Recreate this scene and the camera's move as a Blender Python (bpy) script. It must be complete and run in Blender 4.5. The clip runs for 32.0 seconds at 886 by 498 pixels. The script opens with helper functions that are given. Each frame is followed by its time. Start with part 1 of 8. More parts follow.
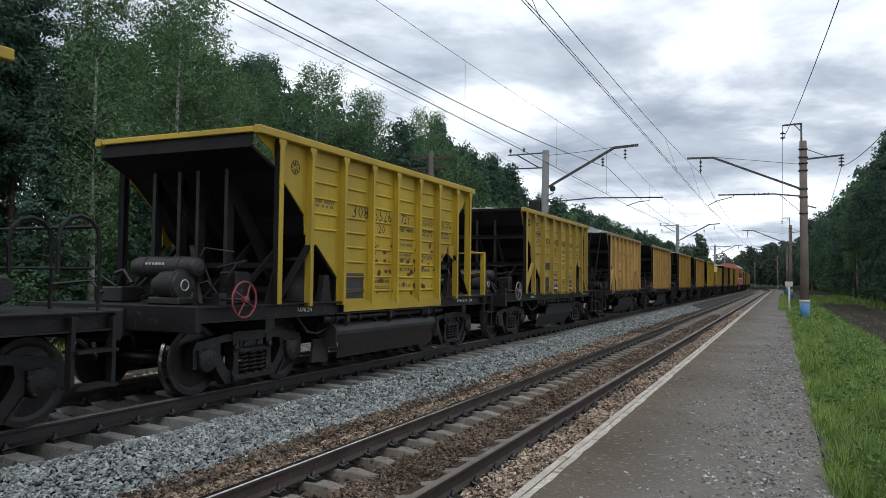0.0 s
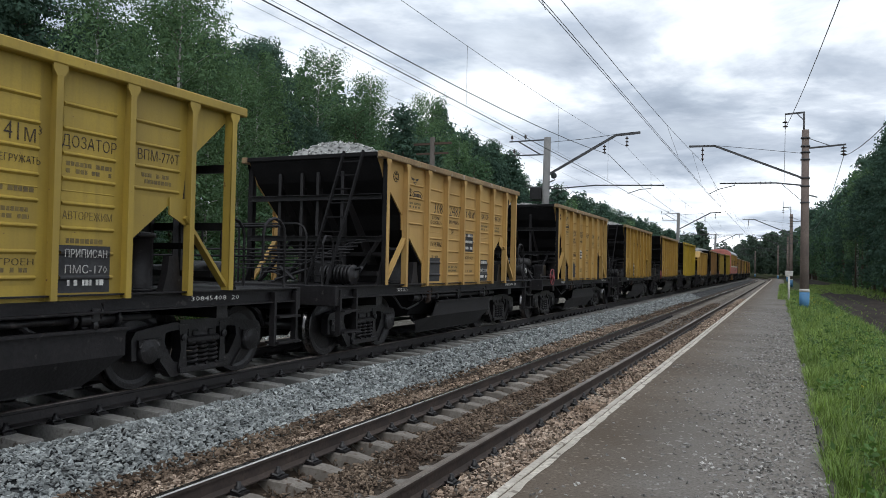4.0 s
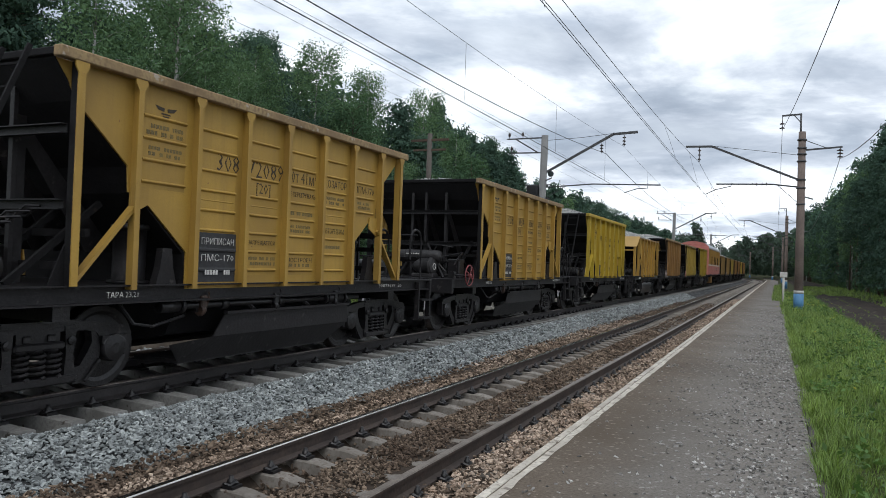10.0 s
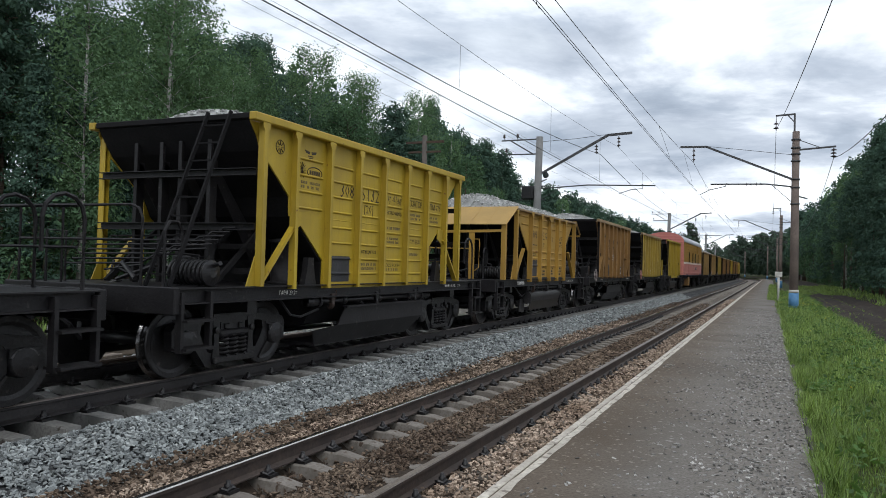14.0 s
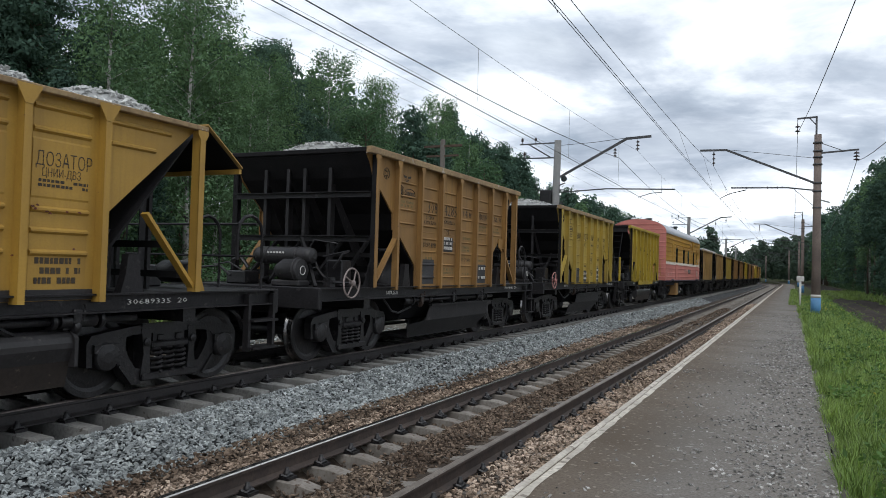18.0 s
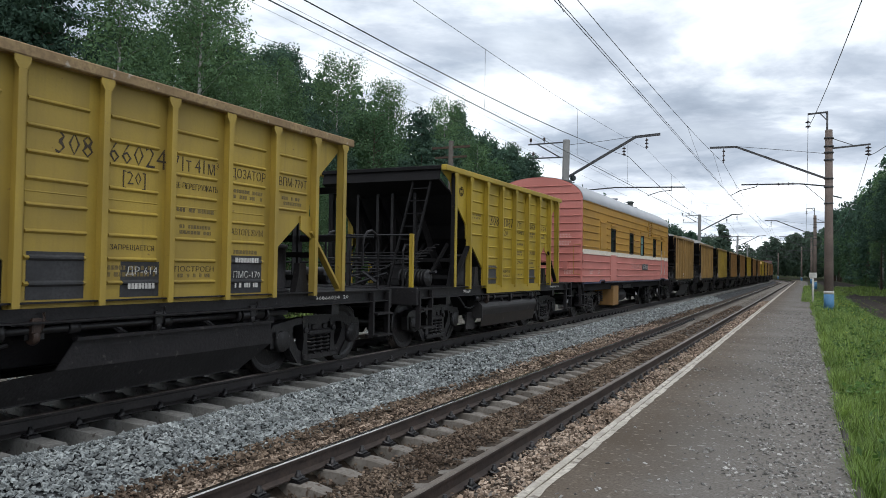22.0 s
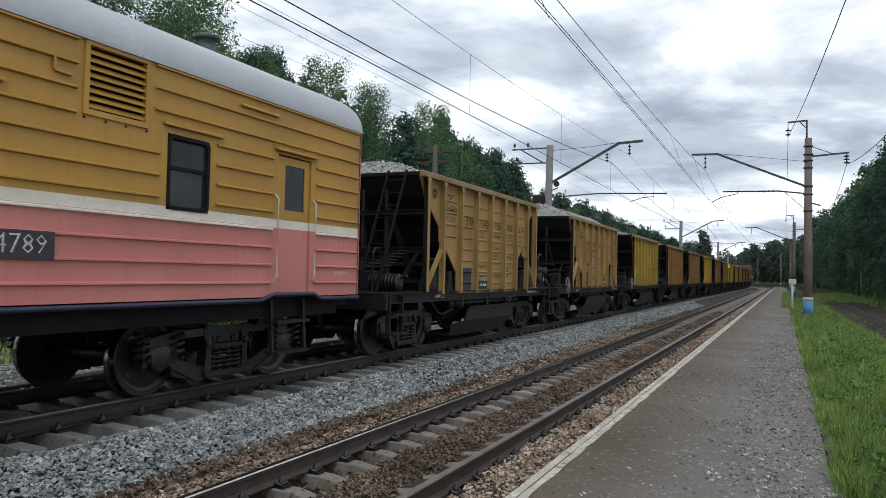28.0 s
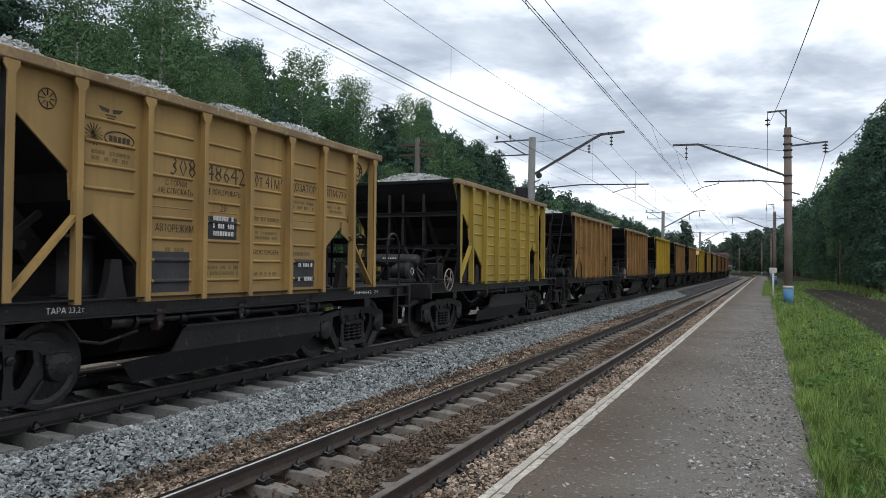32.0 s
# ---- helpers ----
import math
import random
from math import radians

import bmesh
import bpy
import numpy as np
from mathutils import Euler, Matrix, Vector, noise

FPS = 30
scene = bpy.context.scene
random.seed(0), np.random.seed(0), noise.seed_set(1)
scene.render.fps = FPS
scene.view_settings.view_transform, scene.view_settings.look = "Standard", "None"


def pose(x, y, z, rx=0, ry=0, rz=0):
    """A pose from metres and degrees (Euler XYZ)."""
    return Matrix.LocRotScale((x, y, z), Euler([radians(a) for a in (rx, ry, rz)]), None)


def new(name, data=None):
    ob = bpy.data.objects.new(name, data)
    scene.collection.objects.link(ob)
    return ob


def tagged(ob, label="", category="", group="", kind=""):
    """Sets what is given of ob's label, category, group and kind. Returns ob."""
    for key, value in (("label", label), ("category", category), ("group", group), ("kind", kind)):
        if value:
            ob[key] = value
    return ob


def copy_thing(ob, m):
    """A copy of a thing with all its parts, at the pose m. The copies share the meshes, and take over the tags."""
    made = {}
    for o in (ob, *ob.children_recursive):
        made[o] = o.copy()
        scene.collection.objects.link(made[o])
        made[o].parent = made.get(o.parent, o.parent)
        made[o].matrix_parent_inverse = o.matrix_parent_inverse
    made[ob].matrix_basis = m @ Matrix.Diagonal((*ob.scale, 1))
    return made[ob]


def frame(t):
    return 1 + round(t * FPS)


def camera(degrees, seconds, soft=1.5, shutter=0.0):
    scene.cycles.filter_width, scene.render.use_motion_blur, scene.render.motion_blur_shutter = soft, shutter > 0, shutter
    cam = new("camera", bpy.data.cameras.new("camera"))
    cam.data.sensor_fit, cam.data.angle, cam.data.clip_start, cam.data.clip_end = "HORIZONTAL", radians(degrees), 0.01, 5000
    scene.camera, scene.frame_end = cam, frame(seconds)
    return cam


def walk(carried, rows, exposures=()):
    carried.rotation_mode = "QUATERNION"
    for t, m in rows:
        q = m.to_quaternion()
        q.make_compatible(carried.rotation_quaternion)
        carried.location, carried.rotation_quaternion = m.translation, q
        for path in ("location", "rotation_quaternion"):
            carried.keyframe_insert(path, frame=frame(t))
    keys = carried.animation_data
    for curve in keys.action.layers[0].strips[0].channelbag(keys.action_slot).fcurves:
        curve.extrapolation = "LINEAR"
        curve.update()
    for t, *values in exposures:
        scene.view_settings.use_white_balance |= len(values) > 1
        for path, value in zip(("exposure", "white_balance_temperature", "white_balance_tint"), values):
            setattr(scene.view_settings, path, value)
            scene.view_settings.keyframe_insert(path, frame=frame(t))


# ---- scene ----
EXPOSURE, SKY_STRENGTH = 0.0, 1.0
cam = camera(61.8, 32.0, soft=0.7, shutter=0.06)
# seconds, metres and degrees of the hand-held camera on the platform
PATH = [
    (0, 0.010, -0.010, 1.913, 92.303, -0.663, 24.565),
    (0.5, 0.013, -0.012, 1.914, 92.110, -1.400, 24.632),
    (1, 0.011, -0.012, 1.916, 91.810, -1.448, 24.863),
    (1.5, 0.014, -0.016, 1.917, 91.549, -1.109, 25.077),
    (2, 0.009, -0.006, 1.913, 91.445, -1.101, 25.249),
    (2.5, 0.022, -0.011, 1.905, 91.416, -1.303, 25.320),
    (3, 0.021, -0.004, 1.910, 91.312, -1.331, 25.138),
    (3.5, 0.017, -0.001, 1.905, 91.317, -1.111, 24.739),
    (5.5, -0.002, -0.007, 1.911, 91.013, -1.713, 23.928),
    (6, -0.001, 0.002, 1.908, 91.016, -2.102, 23.781),
    (6.5, -0.005, -0.006, 1.910, 91.002, -2.220, 23.819),
    (7, -0.015, -0.001, 1.907, 90.975, -1.946, 23.864),
    (7.5, -0.014, 0.002, 1.910, 90.975, -1.633, 23.999),
    (8, -0.013, 0.003, 1.909, 90.937, -1.606, 24.208),
    (8.5, -0.014, 0.007, 1.911, 90.826, -1.882, 24.283),
    (9, 0.000, 0.000, 1.908, 90.851, -1.982, 24.265),
    (9.5, -0.001, 0.002, 1.909, 90.854, -1.872, 24.272),
    (10, 0.009, -0.001, 1.904, 90.992, -1.964, 24.251),
    (10.5, 0.003, -0.010, 1.910, 91.041, -2.038, 24.189),
    (11, -0.004, -0.002, 1.908, 91.068, -1.933, 24.137),
    (11.5, -0.004, -0.002, 1.907, 91.048, -1.829, 24.061),
    (12, -0.000, -0.005, 1.904, 91.045, -1.950, 23.969),
    (12.5, -0.009, -0.002, 1.910, 91.029, -2.095, 23.865),
    (13, -0.004, -0.009, 1.909, 91.072, -1.985, 23.788),
    (13.5, -0.012, 0.001, 1.913, 91.071, -1.863, 23.749),
    (14, -0.002, 0.006, 1.909, 91.147, -1.552, 23.911),
    (14.5, -0.006, 0.010, 1.912, 91.121, -1.486, 23.973),
    (16.5, 0.007, 0.007, 1.907, 91.188, -1.342, 25.047),
    (17, -0.002, -0.008, 1.911, 91.205, -1.661, 25.184),
    (17.5, -0.009, 0.003, 1.910, 91.314, -1.786, 25.270),
    (18, -0.004, -0.002, 1.907, 91.407, -1.653, 25.284),
    (18.5, 0.001, -0.004, 1.906, 91.504, -1.514, 25.297),
    (19, 0.005, 0.002, 1.910, 91.549, -1.424, 25.349),
    (19.5, 0.006, 0.015, 1.908, 91.508, -1.006, 25.398),
    (20, 0.002, 0.013, 1.910, 91.479, -0.756, 25.442),
    (20.5, -0.002, 0.004, 1.911, 91.495, -0.956, 25.567),
    (21, 0.009, 0.008, 1.912, 91.448, -0.853, 25.790),
    (21.5, 0.010, 0.015, 1.911, 91.449, -0.763, 25.983),
    (22, 0.012, 0.012, 1.909, 91.486, -0.884, 26.087),
    (22.5, -0.002, 0.020, 1.907, 91.435, -0.762, 26.172),
    (23, -0.012, 0.026, 1.907, 91.480, -0.834, 26.138),
    (23.5, -0.017, 0.034, 1.902, 91.485, -0.705, 26.060),
    (24, -0.007, 0.031, 1.902, 91.502, -0.679, 25.970),
    (24.5, -0.007, 0.029, 1.905, 91.535, -0.625, 25.845),
    (25, -0.007, 0.025, 1.909, 91.549, -0.726, 25.765),
    (25.5, -0.002, 0.019, 1.910, 91.622, -0.853, 25.795),
    (27.5, -0.025, 0.015, 1.906, 91.747, -1.044, 25.157),
    (28, -0.015, 0.001, 1.907, 91.865, -1.189, 24.759),
    (28.5, -0.011, -0.008, 1.908, 92.039, -1.176, 24.368),
    (29, -0.021, -0.004, 1.913, 92.055, -0.738, 24.048),
    (29.5, -0.010, -0.013, 1.915, 92.087, -0.378, 23.826),
    (30, -0.006, -0.002, 1.916, 91.999, -0.456, 23.659),
    (30.5, 0.004, 0.003, 1.917, 91.835, -0.628, 23.746),
    (31, 0.010, 0.031, 1.912, 91.582, -0.842, 23.960),
    (31.5, 0.013, 0.048, 1.906, 91.369, -0.744, 23.817),
    (32, -0.003, 0.050, 1.904, 91.337, -0.484, 23.543),
]
walk(cam, [(r[0], pose(*r[1:])) for r in PATH], exposures=[(t, EXPOSURE + e, 6150, 8) for t, e in ((0, -0.17), (3, -0.10), (7, -0.05), (13, -0.05), (23, -0.03), (26, -0.08), (28.5, -0.15), (32, -0.08))])

# ---- light: overcast sky with broken cloud ----
world = bpy.data.worlds.new("sky")
scene.world = world
world.use_nodes = True


def build_sky():
    nt = world.node_tree
    N, K = nt.nodes, nt.links
    N.clear()
    out = N.new("ShaderNodeOutputWorld")
    bg = N.new("ShaderNodeBackground")
    sky = N.new("ShaderNodeTexSky")
    sky.sky_type, sky.sun_disc = "NISHITA", False
    sky.sun_elevation, sky.sun_rotation = radians(48), radians(150)
    sky.air_density, sky.dust_density = 1.2, 2.0
    co = N.new("ShaderNodeTexCoord")
    sep = N.new("ShaderNodeSeparateXYZ")
    K.new(co.outputs["Generated"], sep.inputs[0])

    def mathn(op, a, b=None):
        n = N.new("ShaderNodeMath")
        n.operation = op
        for i, v in enumerate((a, b)):
            if v is None:
                continue
            if isinstance(v, (int, float)):
                n.inputs[i].default_value = v
            else:
                K.new(v, n.inputs[i])
        return n.outputs[0]

    com = N.new("ShaderNodeCombineXYZ")
    # the cloud sheet lies flat overhead, so its bands draw together towards the horizon
    flat = mathn("DIVIDE", 1.0, mathn("ADD", mathn("MAXIMUM", sep.outputs[2], 0.0), 0.13))
    K.new(mathn("MULTIPLY", sep.outputs[0], flat), com.inputs[0])
    K.new(mathn("MULTIPLY", sep.outputs[1], flat), com.inputs[1])

    def cloud(scale, detail, rough, dist, off):
        mp = N.new("ShaderNodeMapping")
        mp.inputs["Location"].default_value = off
        K.new(com.outputs[0], mp.inputs[0])
        nz = N.new("ShaderNodeTexNoise")
        nz.inputs["Scale"].default_value, nz.inputs["Detail"].default_value = scale, detail
        nz.inputs["Roughness"].default_value, nz.inputs["Distortion"].default_value = rough, dist
        K.new(mp.outputs[0], nz.inputs["Vector"])
        return nz.outputs["Fac"]

    def ramp(v, stops):
        r = N.new("ShaderNodeValToRGB")
        while len(r.color_ramp.elements) < len(stops):
            r.color_ramp.elements.new(0.5)
        for e, (p, c) in zip(r.color_ramp.elements, stops):
            e.position, e.color = p, (*c, 1)
        K.new(v, r.inputs[0])
        return r.outputs[0]

    def mix(kind, f, a, b):
        m = N.new("ShaderNodeMix")
        m.data_type, m.blend_type = "RGBA", kind
        for k, v in ((0, f), (6, a), (7, b)):
            if isinstance(v, (int, float)):
                m.inputs[k].default_value = v
            elif isinstance(v, tuple):
                m.inputs[k].default_value = (*v, 1)
            else:
                K.new(v, m.inputs[k])
        return m.outputs[2]

    base = cloud(0.95, 8.0, 0.58, 0.25, (3.1, 0.4, 0.0))
    fine = cloud(2.4, 7.0, 0.55, 0.3, (7.0, 2.0, 3.0))
    body = ramp(base, [(0.36, (0.60, 0.645, 0.72)), (0.45, (0.78, 0.82, 0.89)), (0.51, (1.08, 1.10, 1.13)), (0.58, (1.36, 1.36, 1.36)), (0.68, (1.55, 1.54, 1.52))])
    wisps = ramp(fine, [(0.34, (0.72, 0.755, 0.80)), (0.50, (0.95, 0.96, 0.98)), (0.66, (1.12, 1.12, 1.11))])
    clouds = mix("MULTIPLY", 1.0, body, wisps)
    blue = mix("MULTIPLY", 1.0, sky.outputs[0], (0.10, 0.10, 0.10))
    gap = ramp(cloud(0.8, 4.0, 0.5, 0.2, (11.0, 5.0, 1.0)), [(0.30, (1, 1, 1)), (0.42, (0, 0, 0))])
    col = mix("MIX", mathn("MULTIPLY", gap, 0.35), clouds, blue)
    K.new(col, bg.inputs["Color"])
    bg.inputs["Strength"].default_value = SKY_STRENGTH
    K.new(bg.outputs[0], out.inputs[0])


build_sky()
sun = new("sun", bpy.data.lights.new("sun", "SUN"))
sun.data.energy, sun.data.angle, sun.data.color = 0.85, radians(24), (1.0, 0.96, 0.90)
sun.rotation_euler = Euler((radians(42), 0, radians(30)))

# ---- materials ----


def material(name, colour, dark, rough=0.7, metal=0.0, grain=30.0, blotch=2.5, bump=0.3, spots=None, spot_level=0.62, islands=0.0, streak=0.0, vary=0.0, spec=0.5, through_light=0.0, fleck=1.0):
    """Two scales of mottling between colour and dark, optional spots of rust or dirt, per-piece variation and bump."""
    m = bpy.data.materials.new(name)
    m.use_nodes = True
    nt = m.node_tree
    N, K = nt.nodes, nt.links
    p = N["Principled BSDF"]
    p.inputs["Roughness"].default_value, p.inputs["Metallic"].default_value = rough, metal
    p.inputs["Specular IOR Level"].default_value = spec
    co = N.new("ShaderNodeTexCoord")
    info = N.new("ShaderNodeObjectInfo")
    off = N.new("ShaderNodeVectorMath")
    off.operation = "MULTIPLY_ADD"
    off.inputs[1].default_value = (1, 1, 1)
    K.new(co.outputs["Object"], off.inputs[0])
    sc = N.new("ShaderNodeVectorMath")
    sc.operation = "SCALE"
    sc.inputs[0].default_value = (37.0, 11.0, 23.0)
    K.new(info.outputs["Random"], sc.inputs["Scale"])
    K.new(sc.outputs[0], off.inputs[2])
    vec = off.outputs[0]

    def noise_node(scale, detail=5.0, stretch=None):
        n = N.new("ShaderNodeTexNoise")
        n.inputs["Scale"].default_value, n.inputs["Detail"].default_value = scale, detail
        if stretch:
            mp = N.new("ShaderNodeMapping")
            mp.inputs["Scale"].default_value = stretch
            K.new(vec, mp.inputs[0])
            K.new(mp.outputs[0], n.inputs["Vector"])
        else:
            K.new(vec, n.inputs["Vector"])
        return n.outputs["Fac"]

    def remap(v, lo, hi, most=1.0):
        r = N.new("ShaderNodeMapRange")
        r.inputs[1].default_value, r.inputs[2].default_value, r.inputs[4].default_value = lo, hi, most
        K.new(v, r.inputs[0])
        return r.outputs[0]

    def mix(f, a, b, kind="MIX"):
        n = N.new("ShaderNodeMix")
        n.data_type, n.blend_type = "RGBA", kind
        for k, v in ((0, f), (6, a), (7, b)):
            if isinstance(v, (int, float)):
                n.inputs[k].default_value = v
            elif isinstance(v, tuple):
                n.inputs[k].default_value = (*v, 1)
            else:
                K.new(v, n.inputs[k])
        return n.outputs[2]

    fine = noise_node(grain, 6.0)
    col = mix(remap(noise_node(blotch, 4.0), 0.35, 0.68), colour, dark)
    col = mix(remap(fine, 0.42, 0.70, fleck), col, dark)
    if streak:
        col = mix(remap(noise_node(3.0, 4.0, (5.0, 5.0, 0.22)), 0.50, 0.50 + 0.22 / streak), col, dark)
    if spots:
        col = mix(remap(noise_node(grain * 0.35, 8.0), spot_level, spot_level + 0.06), col, spots)
    if islands or vary:
        src = info.outputs["Random"]
        if islands:
            geo = N.new("ShaderNodeNewGeometry")
            src = geo.outputs["Random Per Island"]
        r = N.new("ShaderNodeMapRange")
        a = islands or vary
        r.inputs[3].default_value, r.inputs[4].default_value = 1 - a, 1 + a
        K.new(src, r.inputs[0])
        col = mix(1.0, col, r.outputs[0], "MULTIPLY")
    K.new(col, p.inputs["Base Color"])
    if through_light:
        tr, ms = N.new("ShaderNodeBsdfTranslucent"), N.new("ShaderNodeMixShader")
        ms.inputs[0].default_value = through_light
        K.new(mix(1.0, col, (1.25, 1.2, 0.75), "MULTIPLY"), tr.inputs[0])
        K.new(p.outputs[0], ms.inputs[1])
        K.new(tr.outputs[0], ms.inputs[2])
        K.new(ms.outputs[0], N["Material Output"].inputs[0])
    if bump:
        b = N.new("ShaderNodeBump")
        b.inputs["Strength"].default_value, b.inputs["Distance"].default_value = bump, 0.01
        K.new(fine, b.inputs["Height"])
        K.new(b.outputs[0], p.inputs["Normal"])
    return m


PAINT = {
    "yellow": material("yellow_paint", (0.461, 0.321, 0.019), (0.320, 0.221, 0.019), 0.55, 0, 40, 0.9, 0.12, (0.16, 0.07, 0.025), 0.70, streak=0.5, fleck=0.3),
    "lemon": material("lemon_paint", (0.40, 0.282, 0.04), (0.27, 0.19, 0.036), 0.6, 0, 40, 0.9, 0.12, (0.14, 0.07, 0.03), 0.71, streak=0.6, fleck=0.3),
    "tan": material("tan_paint", (0.505, 0.322, 0.104), (0.383, 0.235, 0.078), 0.7, 0, 40, 0.9, 0.12, (0.20, 0.10, 0.05), 0.72, streak=0.5, fleck=0.3),
    "straw": material("straw_paint", (0.468, 0.293, 0.086), (0.333, 0.211, 0.063), 0.7, 0, 40, 0.9, 0.12, (0.18, 0.09, 0.04), 0.72, streak=0.5, fleck=0.3),
    "amber": material("amber_paint", (0.405, 0.248, 0.041), (0.279, 0.167, 0.032), 0.6, 0, 40, 0.9, 0.12, (0.15, 0.07, 0.03), 0.72, streak=0.5, fleck=0.3),
    "ochre": material("ochre_paint", (0.30, 0.162, 0.043), (0.185, 0.10, 0.032), 0.7, 0, 40, 0.9, 0.12, (0.13, 0.06, 0.03), 0.70, streak=0.8, fleck=0.3),
    "faded": material("faded_amber_paint", (0.400, 0.234, 0.034), (0.270, 0.156, 0.027), 0.6, 0, 40, 0.9, 0.12, (0.15, 0.07, 0.03), 0.72, streak=0.5, fleck=0.3),
    # the yellow paint again, darker: one wagon's shade is put into the colour
    "shaded_yellow": material("shaded_yellow_paint", (0.40, 0.285, 0.02), (0.28, 0.20, 0.02), 0.55, 0, 40, 0.9, 0.12, (0.16, 0.07, 0.025), 0.70, streak=0.5, fleck=0.3),
    "brown": material("brown_paint", (0.27, 0.12, 0.045), (0.16, 0.075, 0.035), 0.75, 0, 40, 0.9, 0.12, (0.08, 0.04, 0.025), 0.70, streak=0.8, fleck=0.3),
    "dusty": material("dusty_paint", (0.37, 0.232, 0.075), (0.25, 0.158, 0.055), 0.75, 0, 40, 0.9, 0.12, (0.15, 0.08, 0.04), 0.72, streak=0.7, fleck=0.3),
}
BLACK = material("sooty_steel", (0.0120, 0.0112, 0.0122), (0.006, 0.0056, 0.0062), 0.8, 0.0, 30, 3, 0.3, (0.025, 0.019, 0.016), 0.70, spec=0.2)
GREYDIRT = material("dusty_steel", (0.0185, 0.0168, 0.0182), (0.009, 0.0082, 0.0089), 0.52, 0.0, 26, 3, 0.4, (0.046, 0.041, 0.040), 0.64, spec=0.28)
UNDER = material("oily_cast_steel", (0.0150, 0.0134, 0.0146), (0.0062, 0.0056, 0.0062), 0.42, 0.0, 28, 4, 0.6, (0.048, 0.040, 0.039), 0.64, spec=0.45)
TREAD = material("polished_tread", (0.27, 0.262, 0.262), (0.15, 0.145, 0.145), 0.2, 1.0, 60, 6, 0.05)
PINKWHEEL = material("sun_bleached_red_paint", (0.40, 0.16, 0.14), (0.22, 0.10, 0.09), 0.6, 0, 30, 4, 0.1)
RED = material("faded_red_paint", (0.24, 0.035, 0.04), (0.13, 0.03, 0.03), 0.6, 0, 30, 4, 0.1)
RUSTBRACKET = material("oily_rusty_bracket", (0.055, 0.030, 0.020), (0.022, 0.014, 0.011), 0.6, 0.1, 40, 6, 0.3)
# worn bare steel, with the bearing crown's highlight put into its pale colour
PALESTEEL = material("worn_casting_highlight", (0.17, 0.162, 0.165), (0.035, 0.033, 0.034), 0.45, 0.5, 34, 7, 0.3)
RUSTPATCH = material("bared_rusty_steel", (0.17, 0.04, 0.028), (0.075, 0.025, 0.02), 0.85, 0, 40, 6, 0.2)
DULLWHEEL = material("worn_grey_paint", (0.29, 0.235, 0.22), (0.15, 0.12, 0.11), 0.6, 0, 30, 4, 0.1)
VANWHITE = material("cream_paint", (0.74, 0.69, 0.60), (0.58, 0.53, 0.45), 0.6, 0, 30, 2, 0.1)
WHITEPAINT = material("dirty_white_paint", (0.62, 0.61, 0.57), (0.42, 0.41, 0.37), 0.6, 0, 30, 4, 0.1)
STENCIL = material("stencil_black", (0.022, 0.016, 0.012), (0.05, 0.034, 0.018), 0.7, 0, 40, 5, 0.0)
STENCILFADE = material("faded_stencil", (0.10, 0.072, 0.03), (0.18, 0.13, 0.04), 0.7, 0, 40, 5, 0.0)
STENCILWHITE = material("stencil_white", (0.66, 0.65, 0.62), (0.40, 0.39, 0.37), 0.7, 0, 40, 5, 0.0)
BOARD = material("blackboard_paint", (0.045, 0.045, 0.048), (0.025, 0.025, 0.027), 0.75, 0, 30, 4, 0.1)
STONE = material("crushed_granite", (0.376, 0.395, 0.389), (0.205, 0.219, 0.219), 0.85, 0, 22, 4, 0.2, islands=0.5, spec=0.12)
CHIP = material("worn_chippings", (0.39, 0.377, 0.358), (0.16, 0.15, 0.138), 0.85, 0, 60, 5, 0.3, islands=0.6, spec=0.12)
LOADSTONE = material("pale_crushed_stone", (0.54, 0.54, 0.52), (0.34, 0.34, 0.33), 0.9, 0, 40, 5, 0.3, islands=0.35)
BROWNSTONE = material("rusty_ballast", (0.222, 0.170, 0.126), (0.084, 0.060, 0.045), 0.9, 0, 22, 0.9, 0.2, islands=0.7, spec=0.12)
TANSTONE = material("pale_tan_ballast", (0.50, 0.405, 0.325), (0.245, 0.178, 0.13), 0.9, 0, 22, 0.9, 0.2, islands=0.5, spec=0.12)
TOPDUST = material("dusty_rusty_rim", (0.33, 0.235, 0.115), (0.19, 0.125, 0.065), 0.8, 0, 20, 2, 0.2, (0.38, 0.33, 0.27), 0.62)
SKIRT = material("bare_brown_steel", (0.034, 0.026, 0.022), (0.018, 0.015, 0.013), 0.5, 0.1, 26, 2.5, 0.2, (0.09, 0.07, 0.055), 0.66, spec=0.3)
TANK = material("dusty_tank_paint", (0.034, 0.031, 0.033), (0.019, 0.018, 0.018), 0.45, 0, 26, 3, 0.2, (0.08, 0.074, 0.066), 0.66, spec=0.3)
# far foliage paler and bluer, with the distance haze put into its colour
HAZYLEAF = material("hazy_far_foliage", (0.084, 0.121, 0.089), (0.054, 0.081, 0.062), 0.9, 0, 0.4, 0.08, 0.0, islands=0.2, spec=0.1, through_light=0.2)
GREYBED = material("grey_ballast_bed", (0.09, 0.092, 0.095), (0.03, 0.031, 0.032), 0.9, 0, 18, 2, 1.0, (0.20, 0.205, 0.21), 0.60, spec=0.12)
# bed below the far track; the shade between its sleepers is put into the colour
SHADEBED = material("shade_dark_bed", (0.032, 0.030, 0.028), (0.013, 0.012, 0.012), 0.9, 0, 18, 2, 1.0, (0.09, 0.088, 0.085), 0.63, spec=0.12)
BROWNBED = material("brown_ballast_bed", (0.085, 0.065, 0.05), (0.035, 0.027, 0.021), 0.9, 0, 18, 1.5, 1.0, (0.19, 0.155, 0.125), 0.60, spec=0.12)
